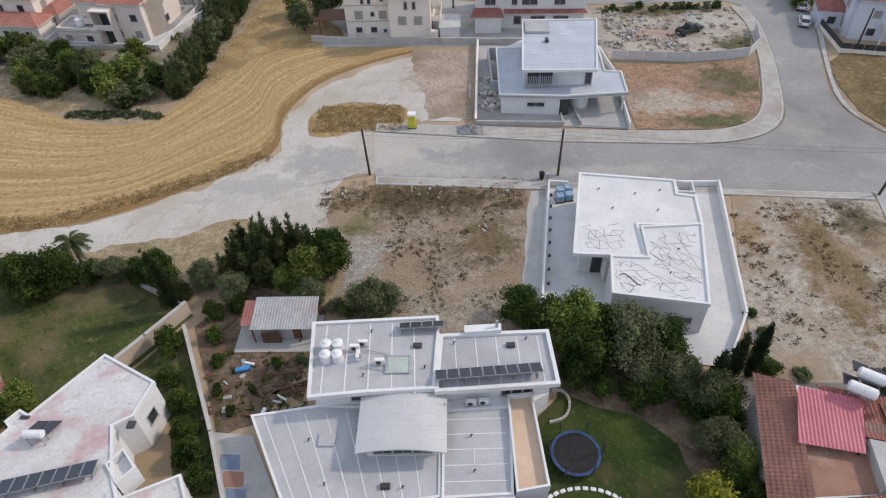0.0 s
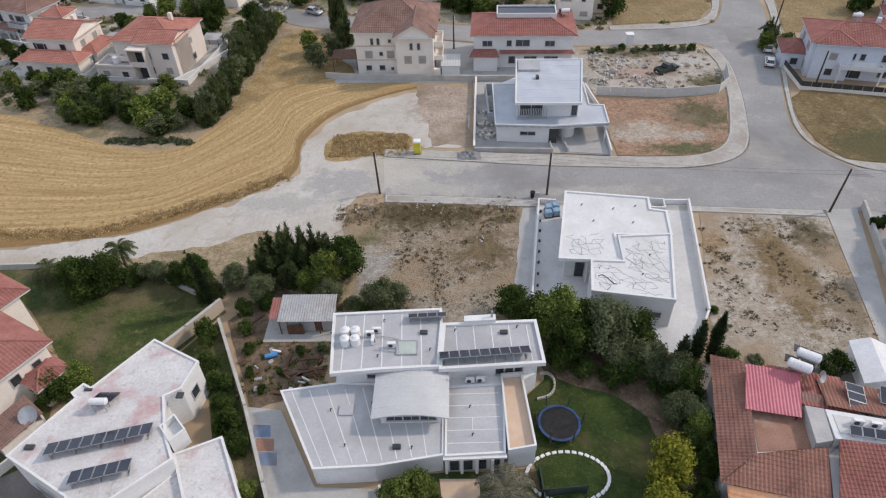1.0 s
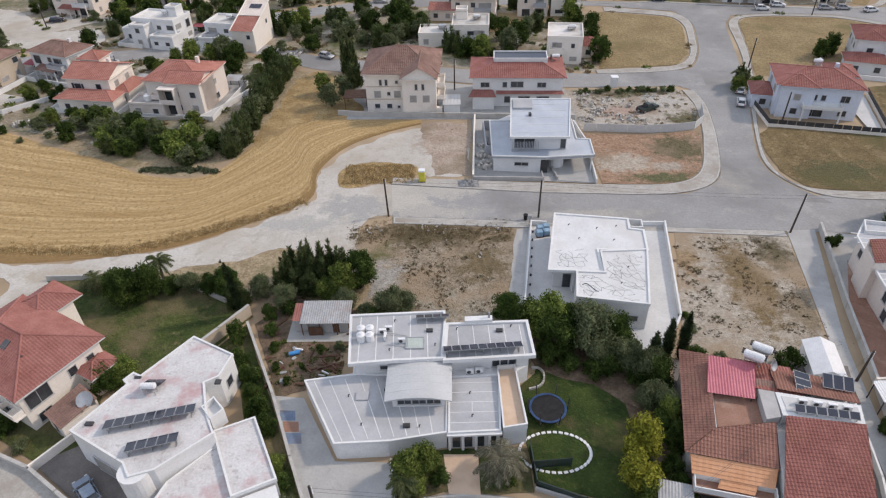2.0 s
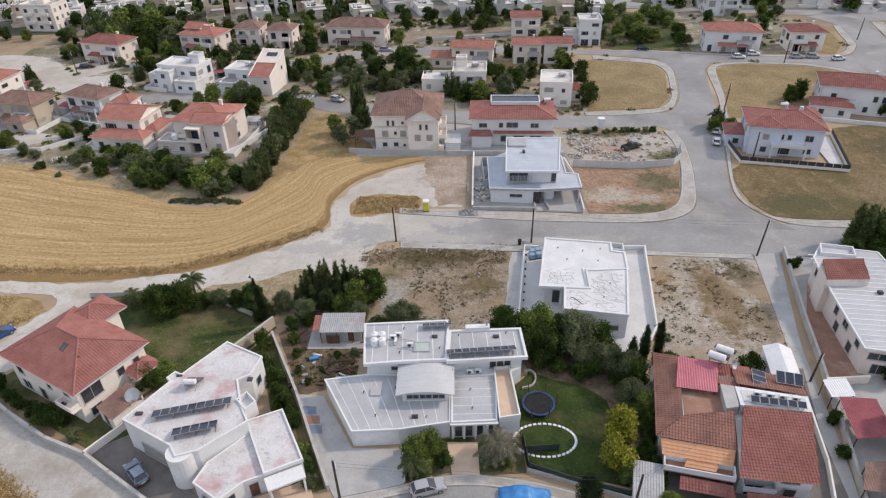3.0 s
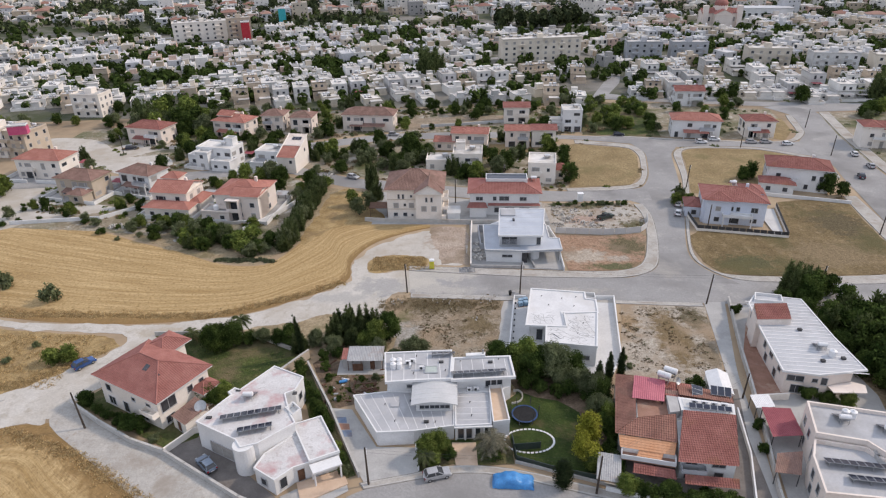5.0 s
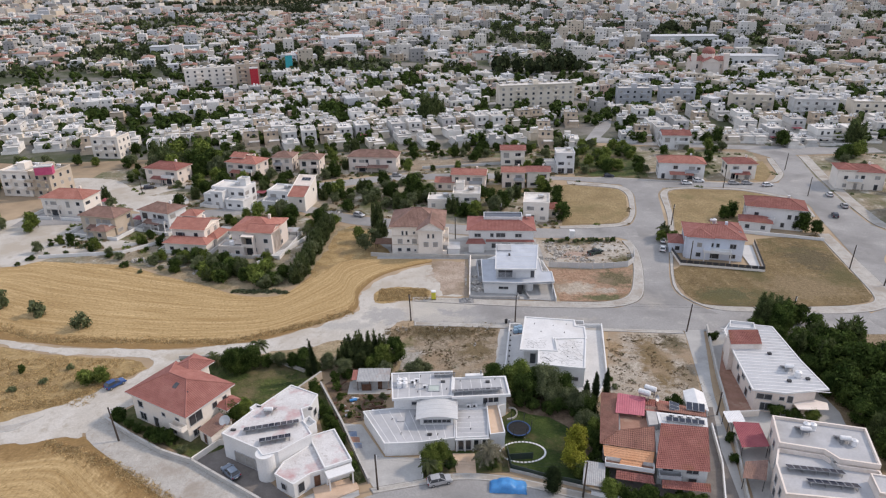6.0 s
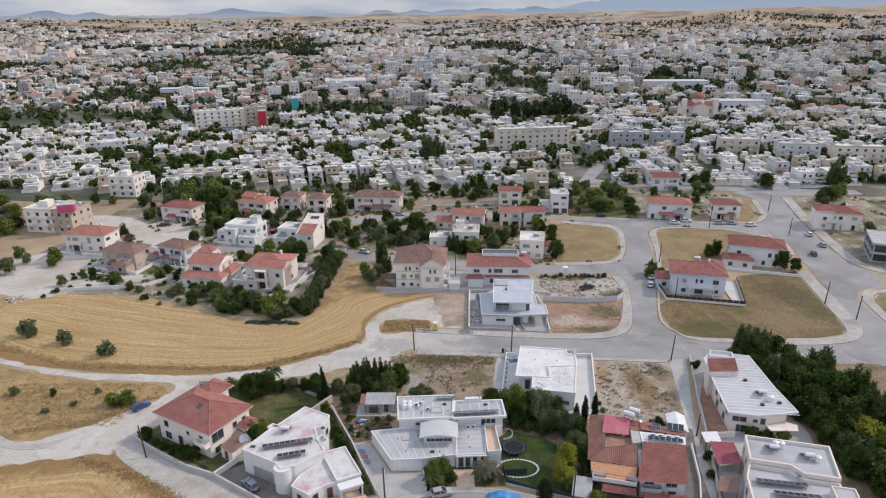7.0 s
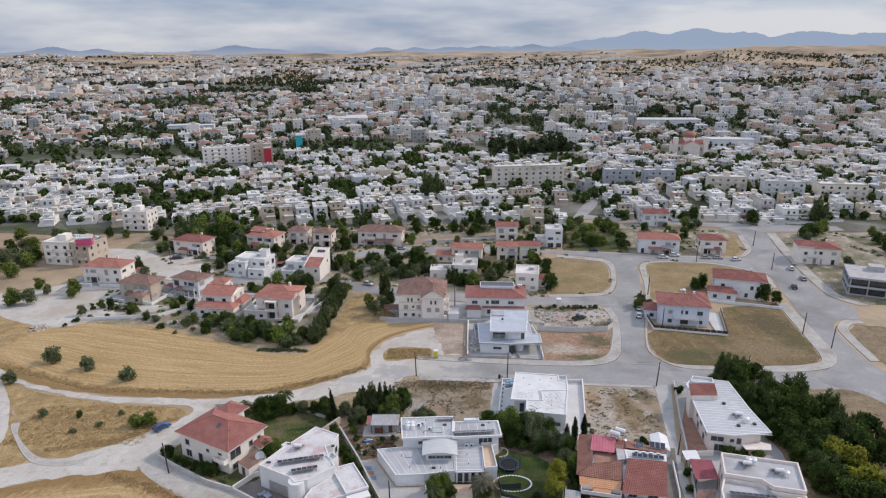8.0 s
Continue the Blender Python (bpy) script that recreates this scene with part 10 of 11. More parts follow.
def far_trees(name, places, mat_name, label, rg, n=24):
    """Far trees, each a lumpy cluster of leaf clumps, joined."""
    v, f = [], []
    for x, y, s, tall in places:
        z0 = relief(x, y)
        for _ in range(n):
            d = Vector((rg.gauss(0, 1), rg.gauss(0, 1), rg.gauss(0, 1))).normalized()
            q = s * rg.uniform(0.35, 0.95)
            c = Vector((x + d.x * q, y + d.y * q, z0 + s * (0.9 * tall) + d.z * q * tall))
            t = d.orthogonal().normalized()
            t.rotate(Matrix.Rotation(rg.uniform(0, 6.28), 3, d))
            b = d.cross(t)
            e = s * rg.uniform(0.3, 0.62)
            k = len(v)
            v += [tuple(c + t * e), tuple(c + b * e * 0.8 + d * e * 0.2), tuple(c - t * e), tuple(c - b * e * 0.8 + d * e * 0.25)]
            f.append((k, k + 1, k + 2, k + 3))
    return tagged(new(name, mesh_of(name, v, f, M[mat_name])), label, "trees", kind="stuff")


rg = random.Random(77)
lots = []
for x, y in fan(1500, 236, 480, rg, 0.78, 1.4):
    if noise.noise((x / 40, y / 40, 9.0)) > -0.3:
        lots.append((x, y, rg.uniform(1.4, 3.0), rg.uniform(0.9, 1.3)))
lots += [(x, y, rg.uniform(1.4, 3.0), rg.uniform(0.8, 1.2)) for x, y in GARDENS]
far_trees("town_trees", lots, "lf_dark", "garden trees between the terrace houses", rg, 40)
lots = [(x, y, rg.uniform(1.8, 4.0), rg.uniform(0.8, 1.2)) for x, y in fan(14500, 470, 1250, rg, 0.8, 1.7) if noise.noise((x / 70, y / 70, 4.0)) > -0.25 or noise.noise((x / 34, y / 34, 2.7)) < -0.3]
far_trees("town_trees", lots[::3], "lf_pine", "trees scattered through the town", rg, 15)
far_trees("town_trees", [q for i, q in enumerate(lots) if i % 3], "lf_far", "dark trees scattered through the town", rg, 15)
lots = [(rg.uniform(34, 100), rg.uniform(452, 486), rg.uniform(3.0, 4.6), rg.uniform(1.4, 2.4)) for _ in range(46)]
lots += [(rg.uniform(180, 420), rg.uniform(790, 860), rg.uniform(4, 6), 0.9) for _ in range(150)]
lots += [(rg.uniform(-180, -100), rg.uniform(560, 640), rg.uniform(3, 5), 0.9) for _ in range(40)]
far_trees("conifer_grove", lots, "lf_far", "grove of tall dark conifers", rg, 40)
lots = [(x, y, rg.uniform(3, 7), rg.uniform(0.6, 1.0)) for x, y in fan(17000, 1200, 2800, rg, 0.82, 1.6) if noise.noise((x / 160, y / 160, 2.0)) > -0.3]
lots += [(x, y, rg.uniform(6, 12), 0.6) for x, y in fan(2600, 2500, 3900, rg, 0.82, 1.4) if x < 0.26 * y and noise.noise((x / 300, y / 200, 8.0)) > 0.0]
far_trees("far_trees", lots, "lf_far", "dark trees of the far town", rg, 8)

# low growth
rg = random.Random(8)
spots = [(rg.uniform(-18, 8), 65.4 + rg.gauss(0, 1.4) + 0.05 * rg.uniform(-18, 8), rg.uniform(0.2, 0.9), rg.uniform(0.06, 0.3)) for _ in range(620)]
spots += [(rg.uniform(-11, 7), rg.uniform(43.5, 62), rg.uniform(0.5, 1.8), rg.uniform(0.05, 0.2)) for _ in range(330)]
spots += [(rg.uniform(36, 48), rg.uniform(39, 62), rg.uniform(0.8, 2.4), rg.uniform(0.06, 0.2)) for _ in range(160)]
spots += [(rg.uniform(28, 45), rg.uniform(80, 97), rg.uniform(0.8, 2.4), rg.uniform(0.06, 0.2)) for _ in range(150)]
spots += [(rg.uniform(26, 50), rg.uniform(101, 119), rg.uniform(0.3, 0.8), rg.uniform(0.2, 0.6)) for _ in range(120)]
clump_stuff("dry_weeds", spots, "lf_weed", "dry brown weeds on bare plots", rg, 0.09, 24)
rb = random.Random(77)
spots = []
for x0, x1, y0, y1, n in ((-9.5, 5.5, 46, 66, 900), (31, 47, 41, 63, 1000)):
    for _ in range(n):
        x, y = rb.uniform(x0, x1), rb.uniform(y0, y1)
        if noise.noise((x / 2.2, y / 2.2, 6.0)) + 0.6 * noise.noise((x / 6, y / 6, 1.0)) > 0.12:
            spots.append((x, y, rb.uniform(0.15, 0.45), rb.uniform(0.06, 0.28)))
clump_stuff("dead_brush", spots, "lf_brush", "tufts of dead brown brush on bare plots", rb, 0.08, 18)
clump_stuff("green_weeds", [(x + 0.6, y + 0.4, r, h) for x, y, r, h in spots[::9]], "lf_olive", "scattered grey-green weeds on bare plots", rb, 0.08, 18)
spots = []
for a, b in (((-96, 61.9), (-53, 60.6)), ((-53, 60.6), (-35, 68.9)), ((-35, 68.9), (-27, 74.4)), ((-130, 76), (-96, 61.9)), ((-76, 28), (-61, 22.4)), ((-61, 22.4), (-40, 9)), ((-94, 35.5), (-80, 38)), ((-80, 38.4), (-70, 48.4))):
    for i in range(int(math.dist(a, b) * 16)):
        p = Vector(a).lerp(Vector(b), rg.random())
        spots.append((p.x + rg.gauss(0, 0.5), p.y + abs(rg.gauss(0.2, 1.1)) * (1 if a[1] > 50 else -1 if a[1] < 30 else 1), rg.uniform(0.3, 0.8), rg.uniform(0.12, 0.38)))
spots += [(-8.6 - 12.6 * rg.random(), 80.6 + 6.6 * rg.random(), rg.uniform(0.3, 0.7), rg.uniform(0.15, 0.45)) for _ in range(900)]
spots += [(rg.uniform(-106, -74), rg.uniform(38, 55), rg.uniform(0.3, 0.8), rg.uniform(0.1, 0.35)) for _ in range(1300)]
clump_stuff("straw_tufts", spots, "lf_straw", "tall straw along the field and track edges", rg, 0.10, 14)
spots = [(-60 + i * 0.32 + rg.uniform(-0.3, 0.3), 86.6 - i * 0.01 + rg.uniform(-0.8, 0.8), 0.5, 0.8) for i in range(46)]
clump_stuff("cactus_hedge", spots, "lf_agave", "low grey-green prickly hedge by the field", rg, 0.28, 26)
spots = [(rg.uniform(-62, -30), rg.uniform(38, 54), rg.uniform(0.3, 0.6), rg.uniform(0.05, 0.16)) for _ in range(300)]
spots += [(rg.uniform(7, 23), rg.uniform(19, 39), rg.uniform(0.3, 0.6), rg.uniform(0.03, 0.08)) for _ in range(500)]
clump_stuff("grass_tufts", [s for s in spots if s[0] > 0 or (s[0] + 34 < 0.6 * (s[1] - 34) + 2 and s[0] > -62 + (52 - s[1]) * 0.8)], "lf_green", "short uneven grass tufts on lawns", rg, 0.13, 14)

# ---- cars ----


def car(x, y, rz, paint, label, kind="hatch", group="parked cars", z=0.08):
    key = ("car", paint, kind)
    m = pose(x, y, z, 0, 0, rz)
    if key in _proto:
        c = copy_thing(_proto[key], m)
        return tagged(c, label)
    T = thing("car", 0, 0, label, "car", group)
    L, Wd = (4.1, 1.75) if kind == "hatch" else (4.6, 1.8)
    low = {"hatch": [(-2.02, 0.32), (-2.05, 0.75), (-1.95, 0.95), (0.75, 0.95), (1.85, 0.78), (2.03, 0.6), (2.0, 0.3)],
           "pickup": [(-2.5, 0.45), (-2.5, 1.0), (-0.6, 1.0), (1.2, 1.02), (2.3, 0.95), (2.5, 0.75), (2.45, 0.45)]}[kind]
    top = {"hatch": [(-1.9, 0.94), (-1.55, 1.42), (-0.9, 1.5), (0.1, 1.47), (0.95, 0.95)],
           "pickup": [(-0.75, 1.0), (-0.6, 1.65), (0.4, 1.68), (1.15, 1.02)]}[kind]

    def loft(prof, w0, w1):
        bm = B()
        n = len(prof)
        zs = [p[1] for p in prof]
        lo, hi = min(zs), max(zs)
        sides = []
        for s in (-1, 1):
            sides.append([bm.verts.new((px, s * (w0 + (w1 - w0) * (pz - lo) / (hi - lo)) / 2, pz)) for px, pz in prof])
        for i in range(n):
            j = (i + 1) % n
            bm.faces.new((sides[0][i], sides[0][j], sides[1][j], sides[1][i]))
        bm.faces.new(sides[0])
        bm.faces.new(sides[1][::-1])
        bmesh.ops.recalc_face_normals(bm, faces=bm.faces)
        return bm
    bm = loft(low, Wd, Wd * 0.97)
    bmesh.ops.bevel(bm, geom=bm.edges[:], offset=0.06, segments=2, affect="EDGES")
    part("body", bm, M[paint], T)
    bm = loft(top, Wd * 0.92, Wd * 0.72)
    bmesh.ops.bevel(bm, geom=bm.edges[:], offset=0.05, segments=2, affect="EDGES")
    cab = part("cabin", bm, M["glass"], T)
    rx0, rx1, rz1 = (-1.5, 0.05, 1.5) if kind == "hatch" else (-0.58, 0.38, 1.68)
    bm = B()
    box(bm, rx0, -Wd * 0.36, rz1 - 0.05, rx1, Wd * 0.36, rz1 + 0.025)
    bmesh.ops.bevel(bm, geom=bm.edges[:], offset=0.03, segments=1, affect="EDGES")
    part("roof", bm, M[paint], cab)
    for s in (-1, 1):
        for (ax, az), (bx, bz) in ((top[-1], top[-2]), (top[0], top[1]), ((-0.35, 0.95), (-0.4, 1.45))):
            part("pillar", tube(B(), (ax, s * Wd * 0.455, az), (bx, s * Wd * 0.37, bz - 0.02), 0.05, 6), M[paint], cab)
    axles = (-1.28, 1.28) if kind == "hatch" else (-1.5, 1.6)
    for ax in axles:
        for s in (-1, 1):
            wl_ = part("wheel", tube(B(), (ax, s * (Wd / 2 - 0.2), 0.31), (ax, s * (Wd / 2 + 0.01), 0.31), 0.31, 16), M["black"], T)
            part("rim", tube(B(), (ax, s * (Wd / 2 + 0.005), 0.31), (ax, s * (Wd / 2 + 0.025), 0.31), 0.19, 12), M["steel"], wl_)
    for s in (-1, 1):
        part("headlamp", box(B(), low[-2][0] - 0.12, s * 0.62 - 0.17, 0.6, low[-2][0] + 0.01, s * 0.62 + 0.17, 0.74), M["lamp"], T)
        part("tail_lamp", box(B(), low[1][0] - 0.015, s * 0.7 - 0.12, 0.65, low[1][0] + 0.1, s * 0.7 + 0.12, 0.88), M["taillamp"], T)
        part("mirror", box(B(), 0.62, s * (Wd / 2 + 0.08) - 0.09, 0.92, 0.76, s * (Wd / 2 + 0.08) + 0.09, 1.05), M[paint], T)
    for bx in (low[0][0] - 0.03, low[-1][0] - 0.02):
        part("bumper", box(B(), bx, -Wd * 0.46, 0.34, bx + 0.08, Wd * 0.46, 0.52), M["darkmetal"], T)
    part("plate", box(B(), low[1][0] - 0.05, -0.26, 0.52, low[1][0] + 0.0, 0.26, 0.63), M["tank"], T)
    if kind == "pickup":
        part("bed", ring(B(), [(-2.45, -0.82), (-0.8, -0.82), (-0.8, 0.82), (-2.45, 0.82)], 0.08, 0.95, 1.12), M[paint], T)
        part("bed_floor", box(B(), -2.4, -0.76, 0.98, -0.82, 0.76, 1.02), M["black"], T)
    T.matrix_basis = m
    _proto[key] = T
    return T


car(-4.8, 16.6, 16, "cl_silver", "silver hatchback parked before the white house", z=0.09)
car(-71.4, 44.6, 54, "cl_blue", "blue hatchback parked beside the chalk track", z=0.06)
car(-39.8, 18.9, 135, "cl_bluegrey", "blue-grey hatchback parked in a paved drive", z=0.11)
car(60.2, 110.8, 70, "cl_white", "white car parked along the street")
car(62.2, 117.2, 70, "cl_white", "white car parked along the street")
car(39.8, 108.6, 30, "cl_green", "dark green pickup truck in the builders' yard", "pickup")
for x, y, rz, c, lab in ((88.4, 173.6, -8, "cl_white", "white van-like car on the back road"), (94, 176.4, -8, "cl_white", "white car parked on the back road"), (106, 172.8, -6, "cl_silver", "silver car parked on the back road"), (111, 172.6, -6, "cl_silver", "silver car parked on the back road"), (117.6, 170, 10, "cl_white", "white car driving bend of the back road"), (61, 184, -8, "cl_navy", "dark car on the back road"), (134.4, 158, 76, "cl_white", "white car on the wide road"), (133, 146, 76, "cl_silver", "silver car on the wide road"), (-33.6, 142.4, -30, "cl_silver", "silver car parked beside the grove"), (-24, 188.4, -6, "cl_silver", "silver car on the back road"), (125, 137, 70, "cl_navy", "dark car parked beside a villa"), (-120, 176, 20, "cl_navy", "dark car parked in a chalk yard"), (-102, 152, 150, "cl_blue", "blue car parked by the villas")):
    car(x, y, rz, c, lab)


def tarp_car():
    """A car under a blue tarpaulin."""
    T = thing("covered_car", 6.3, 15.4, "car covered with a crumpled blue tarpaulin", "car cover", z=0.1, rz=-4)
    nx, ny = 34, 18
    verts, faces = [], []
    for i in range(nx + 1):
        for j in range(ny + 1):
            u, v = i / nx * 2 - 1, j / ny * 2 - 1
            x, y = u * 3.0, v * 1.35
            shell = max(0.0, 1 - abs(u) ** 5) ** 0.5 * max(0.0, 1 - abs(v) ** 4) ** 0.5
            cab = math.exp(-((u + 0.12) / 0.42) ** 4)
            z = shell * (0.92 + 0.5 * cab) + 0.07 * noise.noise((x * 1.6, y * 1.6, 0)) * (0.4 + shell)
            spread = 1 + 0.08 * (1 - shell) * noise.noise((x * 2, y * 2, 5))
            verts.append((x * spread, y * spread, max(z, 0.02)))
    for i in range(nx):
        for j in range(ny):
            a = i * (ny + 1) + j
            faces.append((a, a + ny + 1, a + ny + 2, a + 1))
    me = mesh_of("cover", verts, faces, M["tarp"])
    me.shade_smooth()
    part("cover", me, None, T)
    for sx in (-1.7, 1.7):
        for sy in (-0.8, 0.8):
            part("tyre", tube(B(), (sx, sy - 0.1, 0.3), (sx, sy + 0.1, 0.3), 0.3, 12), M["black"], T)


tarp_car()

# ---- poles, yard things and clutter ----


def pole(x, y, h=7.2, lean=(0.0, 0.0), arms=True, rz=0.0):
    T = thing("utility_pole", x, y, "dark timber utility pole", "utility pole", "utility poles")
    tp = (lean[0], lean[1], h)
    part("shaft", tube(B(), (0, 0, -0.1), tp, 0.17, 10, 0.12), M["timber"], T)
    if arms:
        c, s = math.cos(radians(rz)), math.sin(radians(rz))
        for k in range(4):
            z = h - 0.25 - 0.3 * k
            f = z / h
            b = part("bracket", tube(B(), (lean[0] * f - 0.22 * c, lean[1] * f - 0.22 * s, z), (lean[0] * f + 0.22 * c, lean[1] * f + 0.22 * s, z), 0.03, 6), M["steel"], T)
            part("insulator", tube(B(), (lean[0] * f + 0.22 * c, lean[1] * f + 0.22 * s, z - 0.07), (lean[0] * f + 0.22 * c, lean[1] * f + 0.22 * s, z + 0.09), 0.06, 8), M["tank"], b)
    return T


for x, y, lean in ((-12.2, 70.2, (-0.25, 0)), (12.6, 69.2, (0.1, 0)), (51.5, 64.0, (0.4, 0)), (76.3, 67.2, (0.5, 0)), (69, 130.8, (0.2, 0)), (100.1, 167.9, (0.1, 0)), (134, 190.8, (0.3, 0)), (126.7, 158, (0.2, 0)), (107, 96.5, (0.3, 0)), (64.6, 100.6, (0.1, 0)), (-62.8, 27.6, (-0.6, 0.3)), (-14.8, 15.2, (-0.1, 0)), (-1.0, 121.2, (0, 0)), (14, 134, (0, 0)), (-120, 170, (-0.2, 0)), (18.0, 13.2, (0.2, 0)), (110, 86, (0.3, 0))):
    pole(x, y, 7.2, lean)
pole(46.9, 33.6, 5.2, (0.2, 0))


def wire(a, b, sag=0.5):
    T = thing("cable", a[0], a[1], "thin dark overhead cable between poles", "cable", "overhead cables", a[2])
    bm = B()
    d = Vector(b) - Vector(a)
    side = Vector((-d.y, d.x, 0)).normalized() * 0.012
    loops = []
    for i in range(13):
        t = i / 12
        p = d * t - Vector((0, 0, 4 * sag * t * (1 - t)))
        loops.append([bm.verts.new(p + o) for o in (side, Vector((0, 0, 0.012)), -side, Vector((0, 0, -0.012)))])
    for u, v in zip(loops, loops[1:]):
        for k in range(4):
            bm.faces.new((u[k], u[(k + 1) % 4], v[(k + 1) % 4], v[k]))
    bm.faces.new(loops[0])
    bm.faces.new(loops[-1])
    bmesh.ops.recalc_face_normals(bm, faces=bm.faces)
    part("strand", bm, M["darkmetal"], T)


for a, b in (((-12.4, 70.2), (12.7, 69.2)), ((12.7, 69.2), (51.9, 64)), ((51.9, 64), (76.8, 67.2)), ((-14.8, 15.2), (18.2, 13.2)), ((18.2, 13.2), (47.0, 33.6))):
    for k in range(2):
        wire((*a, 6.9 - 0.6 * k), (*b, (4.9 if b[0] == 47.0 else 6.9) - 0.6 * k))


def trampoline(x, y):
    T = thing("trampoline", x, y, "round trampoline with blue pad, black mat and net poles", "trampoline", z=0.09)
    n = 36
    bm = ring(B(), [(2.16 * math.cos(2 * math.pi * i / n), 2.16 * math.sin(2 * math.pi * i / n)) for i in range(n)], 0.26, 0.78, 0.88)
    part("pad", bm, M["bluepad"], T, "blue edge pad")
    part("jump_mat", tube(B(), (0, 0, 0.80), (0, 0, 0.83), 1.90, 36), M["black"], T, "black jumping mat")
    for i in range(6):
        a = 2 * math.pi * i / 6
        c, s = math.cos(a), math.sin(a)
        bm = B()
        tube(bm, (2.05 * c, 2.05 * s, 0), (2.05 * c, 2.05 * s, 0.8), 0.03, 6)
        tube(bm, (1.7 * c, 1.7 * s, 0.02), (2.05 * c, 2.05 * s, 0.02), 0.03, 6)
        leg = part("leg", bm, M["steel"], T)
        part("net_pole", tube(B(), (2.2 * c, 2.2 * s, 0.3), (2.36 * c, 2.36 * s, 2.5), 0.06, 8), M["darkmetal"], T, "dark foam-sleeved net pole")
    return T


trampoline(9.4, 29.2)
# stepping stones round the oval bed
for i in range(36):
    a = radians(-164 + i * 9.6)
    bm = B()
    box(bm, -0.24, -0.17, 0, 0.24, 0.17, 0.12)
    bmesh.ops.bevel(bm, geom=bm.edges[:], offset=0.05, segments=1, affect="EDGES")
    o = solo("edging_stone", bm, M["tank"], "white stone edging a lawn bed", "stone", "edging stones", at=(9.6 + 3.9 * math.cos(a), 23.8 + 2.6 * math.sin(a), 0.09))
    o.rotation_euler = (0, 0, a + 1.57)
S = thing("screen_fence", 9.0, 21.9, "dark green screen panel on posts in the garden", "fence", rz=5)
part("panel", box(B(), -2.1, -0.03, 0.2, 2.1, 0.03, 1.5), M["cl_green"], S)
for x in (-2.1, 0, 2.1):
    part("post", box(B(), x - 0.05, -0.05, 0, x + 0.05, 0.05, 1.6), M["darkmetal"], S)
run_wall("garden_fence", [(6.9, 24.4), (7.2, 19.6), (12, 17.6), (18.4, 15.6)], 1.2, 0.12, M["cl_green"], "green mesh garden fence above a low wall", posts=2.2)
run_wall("garden_wall", [(7.0, 19.3), (18.6, 15.2), (21.6, 14.2)], 0.5, 0.25, M["wallgrey"], "low pale wall along the cul-de-sac")
run_wall("garden_wall", spline([(8.2, 36.0), (9.0, 36.0), (9.6, 35.2), (9.5, 33.9), (8.8, 33.0), (7.6, 32.6)], 0.35), 0.4, 0.2, M["wallgrey"], "low curved pale wall round a planting bed")
run_wall("garden_wall", [(19.4, 13.8), (29.6, 10.6), (38.4, 8.6)], 0.9, 0.22, M["white"], "white front wall of the twin houses")
run_wall("garden_wall", [(-8.2, 22.6), (-7.6, 17.8)], 0.9, 0.22, M["white"], "white wall beside the drive")
# court of blue and terracotta squares beside the drive
for i, (x, y, c) in enumerate(((-21.0, 29.0, "matblue"), (-20.3, 27.4, "brownfloor"), (-19.7, 25.8, "matblue"))):
    patch("court_mat", [(x - 0.9, y + 0.8), (x + 0.9, y + 0.7), (x + 1.2, y - 0.7), (x - 0.6, y - 0.7)], 0.105, M[c], "flat coloured play mat on the drive", "mat", 0.0, False, kind="")
# garden clutter
rg = random.Random(14)
for i in range(46):
    x, y = rg.uniform(-26, -15.6), rg.uniform(33.4, 44)
    if x < -19.2 - (y - 23) * 0.48 or (x > -23.4 and y > 41):
        continue
    bm = B()
    w, d, h = rg.uniform(0.25, 1.3), rg.uniform(0.15, 0.45), rg.uniform(0.08, 0.4)
    box(bm, -w / 2, -d / 2, 0, w / 2, d / 2, h)
    bmesh.ops.bevel(bm, geom=bm.edges[:], offset=0.05, segments=1, affect="EDGES")
    c = rg.choice(("brownwood", "wallgrey", "brownwood", "tank", "brownwood", "rustroof", "brownwood"))
    o = solo("crate", bm, M[c], {"brownwood": "brown timber offcut in a bare garden", "wallgrey": "grey block lying in a bare garden", "tank": "white plastic crate in a bare garden", "rustroof": "grey metal scrap in a bare garden"}[c], "clutter", "garden clutter", at=(x, y, 0.07))
    o.rotation_euler = (0, 0, rg.uniform(0, 3))
spots = [(rg.uniform(-25, -15), rg.uniform(33.4, 41), rg.uniform(0.2, 0.6), rg.uniform(0.1, 0.5)) for _ in range(90)]
clump_stuff("garden_weeds", spots, "lf_green", "green weeds and seedlings on bare garden soil", rg, 0.1, 20)
for x, y, s in ((-25.8, 42.6, 1.0), (-24.6, 39.6, 0.8), (-23.8, 36.2, 0.7), (-16.2, 39.8, 0.9), (-18.6, 39.2, 0.7), (-20.4, 36.4, 0.5), (-22.0, 34.0, 0.6), (-26.6, 45.6, 1.2), (-24.2, 46.8, 1.3), (-13.6, 46.4, 1.1)):
    tree("bush" if x < -17 else "greybush", x, y, s, 1.1)
for x, y, rz, w in ((-17.4, 38.4, 0.1, 3.0), (-17.2, 37.0, 0.0, 2.8), (-19.8, 38.0, 1.5, 2.4), (-25.0, 44.4, 0.9, 2.6), (-14.6, 42.6, 0.3, 2.2)):
    o = solo("plank", box(B(), -w / 2, -0.12, 0, w / 2, 0.12, 0.14), M["brownwood"], "weathered timber edging in a bare garden", "plank", "timber edging", at=(x, y, 0.07))
    o.rotation_euler = (0, 0, rz)
o = solo("barrel", tube(B(), (-0.7, 0, 0.28), (0.7, 0, 0.28), 0.27, 12), M["tarp"], "blue plastic barrel lying on bare earth", "barrel", at=(-21.9, 38.8, 0.07))
o.rotation_euler = (0, 0, 0.3)
